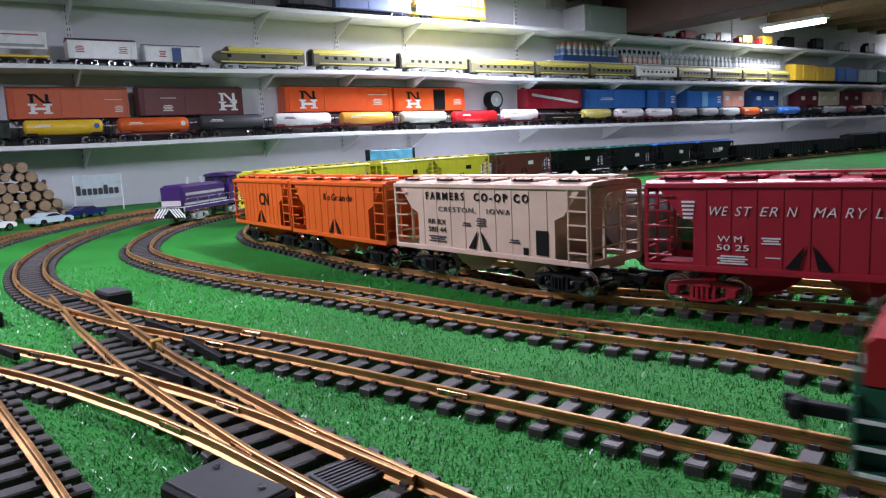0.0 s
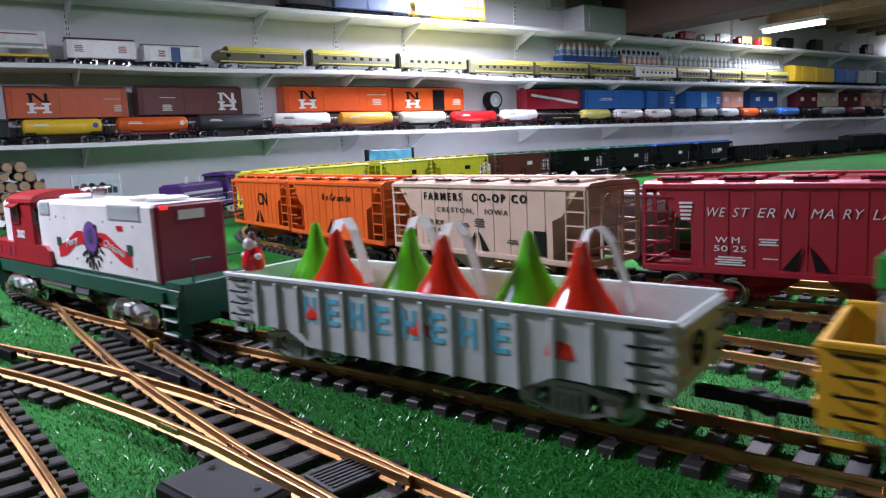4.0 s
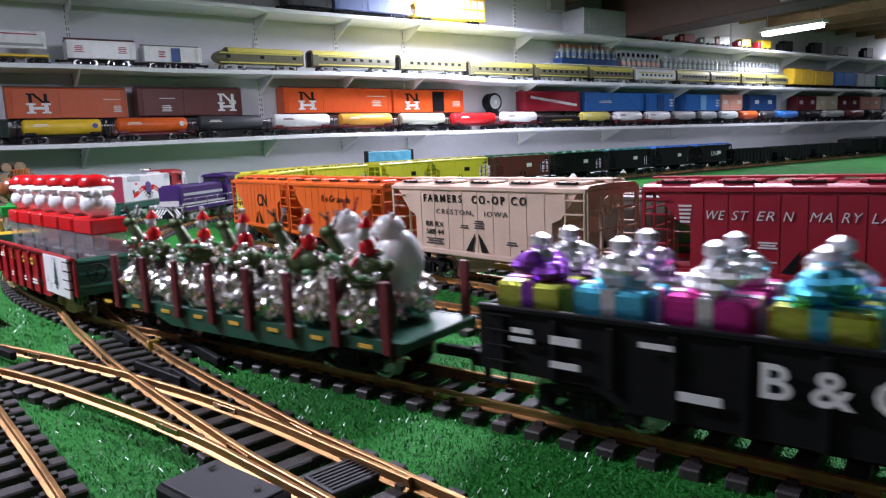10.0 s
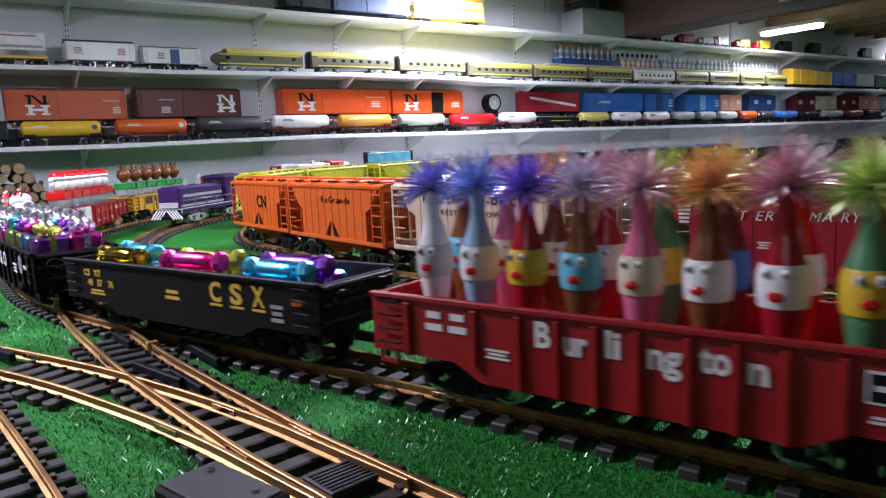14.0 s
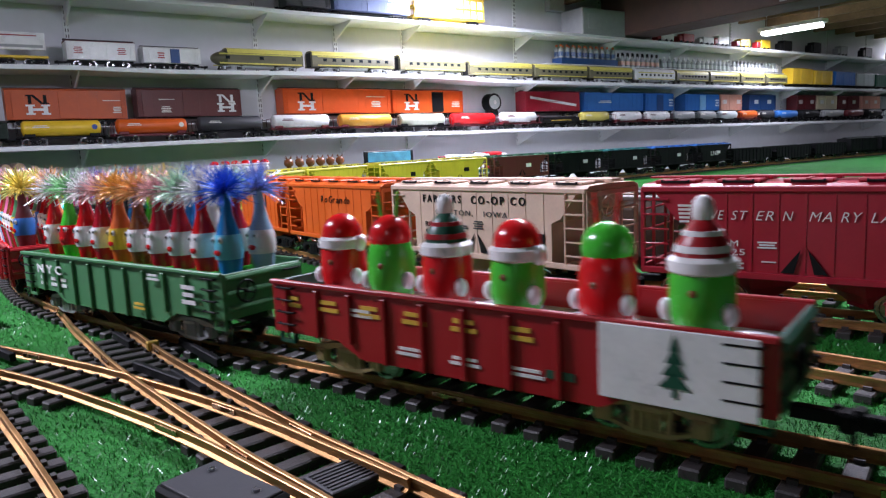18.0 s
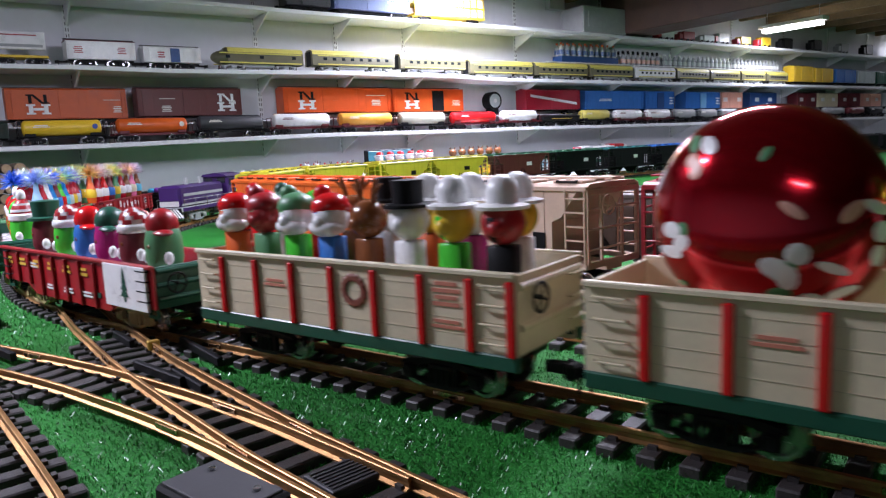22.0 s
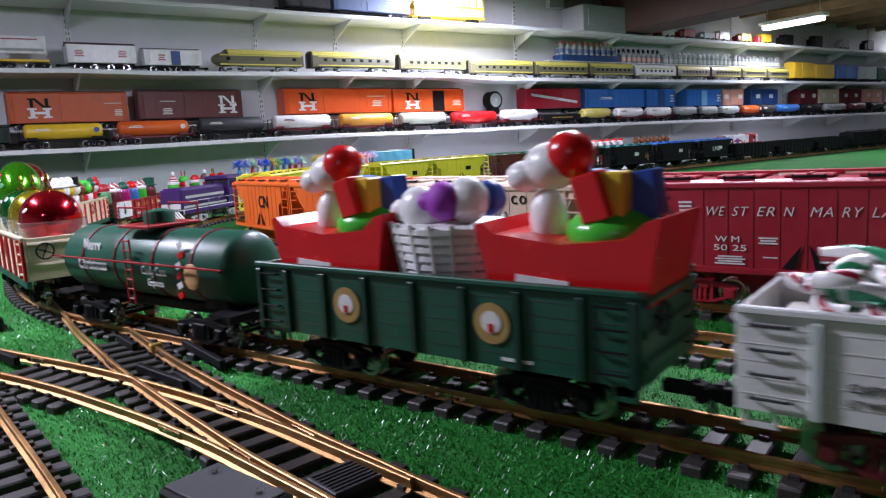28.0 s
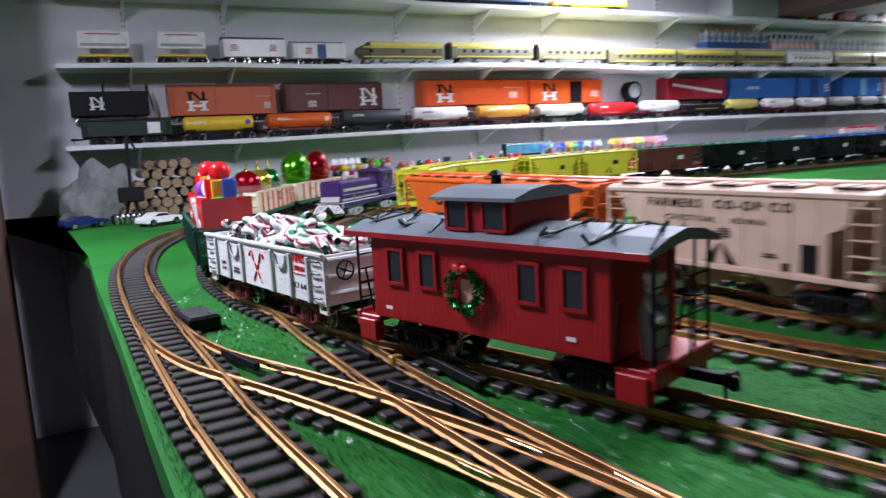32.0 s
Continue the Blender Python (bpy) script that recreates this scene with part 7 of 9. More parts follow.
HOLLY = mat("holly_green_gold", (0.07, 0.1, 0.03), 0.42, 0.35, 0.75, 70, 0.8, 160)
DKB = paint("dark_brown_leg", (0.05, 0.03, 0.02), 0.5)
for i in range(5):
    f_ = figure("figurine", "green and silver reindeer figurine with a small red rider", "figurine", [
        (deer_body, HOLLY), (deer_legs, DKB),
        (lambda b: [ball(b, (R6.uniform(-0.024, 0.032), R6.uniform(-0.012, 0.013), R6.uniform(-0.006, 0.014)), R6.uniform(0.002, 0.005), 0.0035, 0.0032, 6, 5) for _ in range(30)], SIL),
        (lambda b: [ball(b, (R6.uniform(-0.022, 0.026), R6.uniform(-0.011, 0.013), R6.uniform(-0.008, 0.012)), R6.uniform(0.004, 0.007), 0.0035, 0.0028, 6, 5) for _ in range(14)], NYCG),
        (lambda b: (ball(b, (-0.004, 0, 0.017), 0.007, 0.0065, 0.009, 10, 7), lathe(b, [(0.0062, 0.034), (0.004, 0.039), (0.001, 0.043)], (-0.004, 0, 0), 8), rod(b, (-0.002, 0.006, 0.014), (0.004, 0.011, 0.004), 0.0028, 6)), HOTRED),
        (lambda b: (ball(b, (-0.002, 0.001, 0.029), 0.0055, 0.0055, 0.006, 9, 7), ball(b, (-0.004, 0, 0.0445), 0.0025, 0.0025, 0.0025, 6, 5)), SNOW)], "flatcar figurines")
    load("flat", f_, 0.14 - i * 0.074, 0.038 - 0.008 * (i % 2), 0.0925, R6.uniform(-10, 10))
f_ = figure("figurine", "white seated bear-like figurine with a red antler band", "figurine", [
    (lambda b: (ball(b, (0, 0, 0.032), 0.027, 0.023, 0.034, 16, 12), ball(b, (0.008, 0.004, 0.066), 0.017, 0.016, 0.015, 14, 10), ball(b, (0.021, 0.007, 0.063), 0.008, 0.0075, 0.0065, 8, 6), ball(b, (0.017, 0.014, 0.034), 0.008, 0.008, 0.014, 8, 6), ball(b, (0.0, 0.01, 0.08), 0.004, 0.003, 0.004, 7, 5)), SNOW),
    (lambda b: [rod(b, (0.006, k * 0.006, 0.078), (0.004, k * 0.012, 0.094), 0.0022, 6, 0.0012) for k in (-1, 1)], RED)], "flatcar figurines")
f_.data.transform(Matrix.Scale(0.8, 4))
load("flat", f_, -0.105, -0.008, 0.07)
load("flat", copy_thing(f_, Matrix()), -0.158, -0.004, 0.068, 8)

# foil parcels on the first black gondola
PCOL = [foil("violet_foil", (0.36, 0.1, 0.62), 0.32), foil("magenta_foil", (0.8, 0.06, 0.38), 0.32), foil("turquoise_foil", (0.12, 0.62, 0.85), 0.32), foil("lime_foil", (0.66, 0.72, 0.12), 0.32), foil("bright_silver_foil", (0.9, 0.9, 0.92), 0.32), foil("lilac_foil", (0.8, 0.6, 0.9), 0.25)]
PNAME = ["violet", "magenta", "turquoise", "lime", "silver", "lilac"]
PROWS = (((3, 0), (2, 4), (1, 4), (3, 2), (3, 0), (2, 1), (0, 3)), ((5, 4), (4, 5), (1, 4), (2, 4), (5, 2), (4, 0), (1, 5)))
for i in range(7):
    for j in range(2):
        a, b2 = PROWS[j][i]
        g_ = thing("gift_parcel", "%s foil gift parcel with a %s tied top" % (PNAME[a], PNAME[b2]), "gift parcel", "gift parcels")
        bm = bmesh.new()
        box(bm, 0, 0, 0.0135, 0.051, 0.039, 0.053, 0.0025)
        part("box", bm, PCOL[a], g_)
        bm = bmesh.new()
        box(bm, 0, 0, 0.014, 0.052, 0.008, 0.0535)
        box(bm, 0, 0, 0.014, 0.009, 0.04, 0.0535)
        part("ribbon", bm, PCOL[b2], g_)
        bm = bmesh.new()
        ball(bm, (0, 0, 0.046), 0.011, 0.011, 0.009, 8, 6)
        bow = part("bow", bm, PCOL[b2], g_)
        for k in range(8):
            an = k * math.pi / 4 + R6.uniform(-0.25, 0.25)
            bm = bmesh.new()
            ball(bm, (0.0105 * math.cos(an), 0.0095 * math.sin(an), 0.047 + R6.uniform(-0.002, 0.007)), R6.uniform(0.009, 0.012), R6.uniform(0.007, 0.01), 0.007, 8, 6)
            part("loop", bm, PCOL[b2], bow)
        bm = bmesh.new()
        lathe(bm, [(0.007, 0.05), (0.009, 0.056), (0.005, 0.061), (0.0078, 0.064), (0.007, 0.069), (0.002, 0.072)], (0, 0, 0), 10)
        part("silver_top", bm, PCOL[4], g_, smooth=True)
        load("bo", g_, 0.18 - i * 0.058, 0.021 - j * 0.042, 0.0542, R6.uniform(-4, 4))

# wrapped sweets in the second black gondola
SCOL = [PCOL[3], foil("gold_foil", (0.65, 0.5, 0.08)), PCOL[1], PCOL[2], PCOL[0], PCOL[4]]
SNAME = ["lime", "gold", "magenta", "turquoise", "violet", "silver"]
bed = bmesh.new()
box(bed, 0, 0, 0.006, 0.4, 0.088, 0.012, 0.003)
load("csx", solid("packing_bed", bed, mat("crumpled_grey_foil", (0.3, 0.31, 0.33), 0.3, 1.0, 0.3, 60, 1.0, 150), "crumpled grey foil bed in the black gondola", "packing"), 0, 0, 0.0408)
sweet = {}
for i in range(18):
    grp, lay = i // 6, i % 6
    k = ((1, 3, 3, 1, 3, 0), (2, 0, 0, 2, 0, 2), (3, 4, 4, 3, 4, 3))[grp][lay]
    if k not in sweet:
        s_ = thing("wrapped_sweet", SNAME[k] + " foil-wrapped sweet with twisted ends", "wrapped sweet", "wrapped sweets")
        bm = bmesh.new()
        lathe(bm, [(0.003, -0.026), (0.0085, -0.0235), (0.0096, -0.02), (0.0096, 0.02), (0.0085, 0.0235), (0.003, 0.026)], (0, 0, 0), 16, "X")
        part("wrapper", bm, SCOL[k], s_, smooth=True)
        for e in (-1, 1):
            bm = bmesh.new()
            lathe(bm, [(0.003, e * 0.025), (0.0042, e * 0.028), (0.0105, e * 0.034), (0.0112, e * 0.039), (0.0085, e * 0.043), (0.003, e * 0.044)], (0, 0, 0), 9, "X")
            part("twisted_end", bm, SCOL[k], s_)
        sweet[k] = s_
    else:
        s_ = copy_thing(sweet[k], Matrix())
    load("csx", s_, 0.143 - grp * 0.132 + R6.uniform(-0.004, 0.004), (0.028, 0.004, -0.022, 0.015, -0.008, -0.034)[lay], (0.0635 if lay in (0, 1, 2, 5) else 0.0795) + R6.uniform(0, 0.003), R6.uniform(-9, 9))

# tinsel-topped pens
HAIRS = {}


def hair_mesh(key, material):
    if key not in HAIRS:
        rr_ = random.Random(key)
        vv, ff = [], []
        for _ in range(260):
            a, b_ = rr_.uniform(0, 2 * math.pi), rr_.uniform(-0.4, 1.45)
            d = Vector((math.cos(a) * math.cos(b_), math.sin(a) * math.cos(b_), math.sin(b_)))
            side = d.cross(Vector((rr_.uniform(-1, 1), rr_.uniform(-1, 1), rr_.uniform(-1, 1)))).normalized() * 0.0006
            ln = rr_.uniform(0.019, 0.034)
            droop = Vector((0, 0, -0.006 * rr_.random()))
            base = len(vv)
            m_ = d * ln * 0.55
            e_ = d * ln + droop
            vv += [tuple(side), tuple(-side), tuple(m_ - side), tuple(m_ + side), tuple(e_ - side * 0.6), tuple(e_ + side * 0.6)]
            ff += [(base, base + 1, base + 2, base + 3), (base + 3, base + 2, base + 4, base + 5)]
        me_ = bpy.data.meshes.new("tinsel_hair")
        me_.from_pydata(vv, [], ff)
        me_.materials.append(material)
        HAIRS[key] = me_
    return HAIRS[key]


def tinsel(name, color):
    return mat(name, color, 0.25, 0.35, 0.3, 80)


TURQ = paint("pale_blue_body", (0.32, 0.5, 0.68), 0.2)
ROSE = paint("rose_body", (0.7, 0.16, 0.3), 0.22)
DEEP = paint("deep_red_body", (0.38, 0.012, 0.025), 0.2)
# name, tinsel colour, body, printed band
PENC = [("lilac and blue", (0.42, 0.4, 0.85), SNOW, LGREY), ("pale blue", (0.4, 0.52, 0.9), TURQ, SNOW), ("violet", (0.35, 0.25, 0.8), DEEP, YELLOW), ("silver lilac", (0.72, 0.66, 0.8), BROWN, SKY), ("pink and white", (0.85, 0.6, 0.68), ROSE, CREAM),
        ("orange and white", (0.9, 0.55, 0.25), BROWN, SNOW), ("rose", (0.75, 0.4, 0.5), DEEP, SNOW), ("green and yellow", (0.6, 0.75, 0.25), NYCG, YELLOW), ("yellow", (0.9, 0.75, 0.2), MAROON, BLUEC),
        ("white", (0.88, 0.86, 0.86), HOTRED, SNOW), ("red and white", (0.85, 0.55, 0.55), DEEP, SNOW), ("amber", (0.85, 0.5, 0.15), ORANGE, YELLOW), ("green and white", (0.6, 0.8, 0.62), DEEP, LGREY), ("blue", (0.06, 0.2, 0.8), paint("clear_blue_body", (0.02, 0.2, 0.5), 0.12), SKY),
        ("leaf green", (0.35, 0.7, 0.35), LIMEGREEN, HOTRED)]


def pen(i):
    nm, hc, body, band = PENC[i % len(PENC)]
    p_ = thing("novelty_pen", "stout %s novelty pen with a tinsel tuft on top" % nm, "novelty pen", "novelty pens")
    bm = bmesh.new()
    lathe(bm, [(0.005, 0), (0.0075, 0.004), (0.009, 0.02), (0.0115, 0.036), (0.0135, 0.053), (0.0122, 0.066), (0.0085, 0.077), (0.0058, 0.087), (0.005, 0.1), (0.004, 0.106)], (0, 0, 0), 16)
    part("body", bm, body, p_, smooth=True)
    bm = bmesh.new()
    lathe(bm, [(0.0132, 0.043), (0.0141, 0.048), (0.0142, 0.056), (0.0136, 0.0625), (0.0122, 0.067)], (0, 0.0005, 0), 16)
    part("sleeve", bm, band, p_, "printed band round the pen", True)
    for k in (-1, 1):
        bm = bmesh.new()
        ball(bm, (k * 0.0048, 0.0128, 0.062), 0.0028, 0.002, 0.0034, 7, 5)
        eye_ = part("eye", bm, SNOW, p_)
        bm = bmesh.new()
        ball(bm, (k * 0.0048, 0.0147, 0.062), 0.0013, 0.0008, 0.0018, 6, 4)
        part("pupil", bm, BLACK, eye_)
    bm = bmesh.new()
    ball(bm, (0, 0.0142, 0.05), 0.005, 0.002, 0.003, 7, 5)
    part("mouth", bm, HOTRED, p_)
    h_ = part("tinsel_hair", hair_mesh(i % len(PENC), tinsel("tinsel_" + nm.replace(" ", "_"), hc)), SNOW, p_, "bright %s tinsel tuft" % nm)
    h_.location = (0, 0, 0.107)
    return p_


PENS = [pen(i) for i in range(len(PENC))]
used = set()
for key, order in (("pens_red", (0, 1, 2, 3, 4, 5, 6, 7, 8)), ("pens_green", (9, 14, 9, 10, 11, 5, 10, 12, 9, 13))):
    for i, k in enumerate(order):
        for j in range(2):
            kk = (k + j * 3) % len(PENC)
            p_ = PENS[kk] if kk not in used else copy_thing(PENS[kk], Matrix())
            used.add(kk)
            x_ = 0.171 - i * 0.0394 if key == "pens_green" else 0.16 - i * 0.0408
            load(key, p_, x_, 0.02 - j * 0.04, 0.0455 if key == "pens_green" else 0.048, R6.uniform(-12, 12))
bm = bmesh.new()
for i in range(10):
    box(bm, 0.19 - i * 0.0394, 0, 0.016, 0.0025, 0.09, 0.034)
box(bm, 0, 0, 0.016, 0.396, 0.0025, 0.034)
load("pens_green", solid("divider_grid", bm, LIMEGREEN, "bright green plastic divider grid in the gondola", "divider"), 0, 0, 0.0418)
bm = bmesh.new()
for i in range(9):
    for j in (-1, 1):
        ball(bm, (0.17 - i * 0.0425, j * 0.02, 0.006), 0.02, 0.019, 0.014, 10, 6)
load("pens_red", solid("red_cushion", bm, HOTRED, "red padded tray under the pens", "tray", smooth=True), 0, 0, 0.0425)

# round figures with hats
ROUND = [("candy_a", "red", HOTRED, "round", HOTRED), ("candy_a", "green", LIMEGREEN, "antler", HOTRED), ("candy_a", "red", HOTRED, "cone", GREEN), ("candy_a", "green", LIMEGREEN, "round", HOTRED), ("candy_a", "red", HOTRED, "antler", LIMEGREEN), ("candy_a", "green", LIMEGREEN, "cone", RED),
         ("candy_b", "brown", MAROON, "top", GREEN), ("candy_b", "green", LIMEGREEN, "stripe", SNOW), ("candy_b", "blue", BLUEC, "cap", HOTRED), ("candy_b", "magenta", paint("magenta_plastic", (0.4, 0.02, 0.16), 0.2), "cap", GREEN), ("candy_b", "brown", MAROON, "stripe", SNOW), ("candy_b", "green", NYCG, "cap", RED)]
for i, (key, nm, body, hat, hatm) in enumerate(ROUND):
    def build_body(b):
        lathe(b, [(0.012, 0), (0.021, 0.004), (0.0265, 0.02), (0.0262, 0.042), (0.022, 0.056), (0.014, 0.064), (0.003, 0.067)], (0, 0, 0), 18)

    def build_hat(b, hat=hat):
        if hat in ("round", "cap", "stripe", "antler"):
            ball(b, (0, 0, 0.06), 0.0235, 0.0235, 0.02, 16, 8)
        if hat == "cone":
            lathe(b, [(0.024, 0.054), (0.02, 0.068), (0.012, 0.078), (0.006, 0.084)], (0, 0, 0), 14)
        if hat == "top":
            lathe(b, [(0.032, 0.056), (0.032, 0.06), (0.022, 0.062), (0.024, 0.084), (0.005, 0.086)], (0, 0, 0), 16)
        if hat == "cap":
            ball(b, (-0.02, 0.014, 0.052), 0.018, 0.012, 0.004, 10, 6)

    def build_trim(b, hat=hat):
        if hat in ("round", "cone"):
            lathe(b, [(0.023, 0.046), (0.0275, 0.049), (0.0275, 0.056), (0.023, 0.059)], (0, 0, 0), 16)
        if hat == "cone":
            ball(b, (0, 0, 0.088), 0.009, 0.009, 0.011, 10, 7)
        if hat == "round":
            ball(b, (-0.026, 0.004, 0.052), 0.008, 0.008, 0.008, 8, 6)
        for k in (-1, 1):
            ball(b, (k * 0.025, 0.012, 0.022), 0.007, 0.007, 0.008, 8, 6)
        rod(b, (0, 0, -0.019), (0, 0, 0.004), 0.012, 10)
        if hat == "stripe":
            lathe(b, [(0.0235, 0.048), (0.027, 0.051), (0.027, 0.057), (0.0235, 0.06)], (0, 0, 0), 16)

    def build_stripes(b, hat=hat):
        if hat in ("stripe", "cone"):
            q = bmesh.ops.create_uvsphere(b, u_segments=40, v_segments=12, radius=1.0)["verts"] if hat == "stripe" else []
            own = set(q)
            gone = []
            for f_ in [f_ for f_ in b.faces if f_.verts[0] in own]:
                c_ = f_.calc_center_median()
                if math.sin(5 * (math.atan2(c_.y, c_.x) + 1.6 * c_.z)) > 0 or c_.z < 0:
                    gone.append(f_)
            bmesh.ops.delete(b, geom=gone, context="FACES")
            for v_ in q:
                if v_.is_valid:
                    v_.co = Vector((v_.co.x * 0.0241, v_.co.y * 0.0241, 0.0602 + v_.co.z * 0.0206))
            if hat == "cone":
                for z_, r_ in ((0.064, 0.0222), (0.0735, 0.0162)):
                    lathe(b, [(r_ + 0.0006, z_ - 0.0022), (r_ - 0.0006, z_ + 0.0022)], (0, 0, 0), 14)

    def build_horns(b, hat=hat):
        if hat == "antler":
            for k in (-1, 1):
                rod(b, (k * 0.009, 0, 0.075), (k * 0.012, 0, 0.1), 0.003, 6, 0.002)
                rod(b, (k * 0.011, 0, 0.088), (k * 0.017, 0, 0.094), 0.0022, 6, 0.0015)
        ball(b, (0.0, 0.025, 0.036), 0.004, 0.003, 0.003, 6, 4)

    f_ = figure("figurine", "glossy %s round toy figure wearing a %s" % (nm, {"round": "red and white hat", "antler": "antlered cap", "cone": "bobble hat", "top": "green top hat", "stripe": "striped hat", "cap": "baseball cap"}[hat]), "figurine",
                [(build_body, body), (build_hat, hatm), (build_trim, SNOW), (build_horns, BROWN), (build_stripes, RED if hatm != RED else SNOW)], "round toy figures")
    f_.data.transform(Matrix.Diagonal((0.76, 0.76, 0.92, 1)))
    load(key, f_, ((0.16, 0.104, 0.046, -0.018, -0.088, -0.15) if key == "candy_a" else (0.16, 0.088, 0.028, -0.028, -0.09, -0.15))[i % 6], 0.004, 0.06, R6.uniform(-15, 15))
for key in ("candy_a", "candy_b"):
    bm = bmesh.new()
    box(bm, 0, 0, 0.009, 0.395, 0.09, 0.018, 0.002)
    for i in range(26):
        ball(bm, (R6.uniform(-0.18, 0.18), R6.uniform(-0.032, 0.032), 0.0175), R6.uniform(0.01, 0.02), R6.uniform(0.008, 0.013), 0.005, 8, 5)
    load(key, solid("packing_sheet", bm, mat("crumpled_clear_sheet", (0.5, 0.5, 0.52), 0.12, 0, 0.3, 50, 1.0, 120), "crumpled pale plastic packing sheet in the gondola", "packing", smooth=True), 0, 0, 0.0408)

# dispensers in the first cream gondola
MAGENTA = paint("magenta_plastic", (0.4, 0.02, 0.16), 0.2)
# colour name, stem, face, hat, kind of hat
DISP = [("orange-red", ORANGE, SNOW, HOTRED, "hood"), ("green", NYCG, RED, RED, "ball"), ("leaf green", LIMEGREEN, SNOW, NYCG, "cap"), ("blue", BLUEC, SNOW, HOTRED, "cap"), ("brown", BROWN, BROWN, BROWN, "antler"), ("white", SNOW, SNOW, BLACK, "top"),
        ("lime", LIMEGREEN, YELLOW, SNOW, "cone"), ("black", BLACK, RED, SNOW, "cone"), ("red", HOTRED, SNOW, HOTRED, "cap"), ("white", SNOW, RED, GREEN, "cap"), ("red", HOTRED, SNOW, LIMEGREEN, "hood"), ("brown", BROWN, BROWN, BROWN, "antler"),
        ("white", SNOW, SNOW, BLACK, "top"), ("orange", ORANGE, YELLOW, SNOW, "cone"), ("magenta", MAGENTA, SNOW, SNOW, "cone"), ("white", SNOW, YELLOW, SNOW, "cone")]


def disp_head(b, hat):
    ball(b, (0, 0, 0.08), 0.0165, 0.0155, 0.016, 14, 10)
    ball(b, (0, 0.013, 0.077), 0.007, 0.006, 0.006, 8, 6)
    if hat in ("hood", "cap"):
        ball(b, (0, 0.006, 0.072), 0.0185, 0.012, 0.008, 12, 8)


def disp_hat(b, hat):
    if hat == "cone":
        lathe(b, [(0.019, 0.09), (0.02, 0.0925), (0.012, 0.0945), (0.0125, 0.103), (0.009, 0.111), (0.003, 0.114)], (0, 0, 0), 14)
    elif hat == "top":
        lathe(b, [(0.02, 0.09), (0.02, 0.0925), (0.0125, 0.0935), (0.013, 0.111), (0.003, 0.112)], (0, 0, 0), 14)
    elif hat == "antler":
        for k in (-1, 1):
            rod(b, (k * 0.007, 0, 0.092), (k * 0.012, 0, 0.112), 0.0028, 6, 0.002)
            rod(b, (k * 0.01, 0, 0.102), (k * 0.018, 0, 0.108), 0.0022, 6, 0.0015)
    else:
        ball(b, (0.002, -0.002, 0.089), 0.0178, 0.017, 0.0125, 14, 8)
        if hat == "hood":
            ball(b, (0.002, -0.007, 0.08), 0.0195, 0.013, 0.017, 12, 8)
        else:
            ball(b, (0.014, -0.004, 0.1), 0.008, 0.008, 0.008, 8, 6)


for i, (nm, stem, face, top_, hat) in enumerate(DISP):
    d_ = figure("dispenser_toy", "%s sweet dispenser with a moulded head" % nm, "sweet dispenser", [
        (lambda b: (box(b, 0, 0, 0.032, 0.0205, 0.0155, 0.064, 0.001), box(b, 0, 0, 0.003, 0.024, 0.02, 0.006, 0.001)), stem),
        (lambda b, hat=hat: disp_head(b, hat), face), (lambda b, hat=hat: disp_hat(b, hat), top_)], "sweet dispensers")
    load("cream_a", d_, 0.15 - (i % 8) * 0.0428 + (0.012 if i > 7 else 0), 0.02 if i < 8 else -0.021, 0.0505, R6.uniform(-10, 10))

# big shiny baubles
BR = mat("red_bauble", (0.5, 0.006, 0.018), 0.14, 0.85, 0.1, 12, 0.05, 60, coat=0.6)
BG = mat("green_bauble", (0.09, 0.5, 0.015), 0.14, 0.85, 0.1, 12, 0.05, 60, coat=0.6)
BD = mat("dark_green_bauble", (0.01, 0.22, 0.04), 0.14, 0.85, 0.1, 12, 0.05, 60, coat=0.6)
BY = mat("gold_bauble", (0.62, 0.5, 0.03), 0.14, 0.85, 0.1, 12, 0.05, 60, coat=0.6)


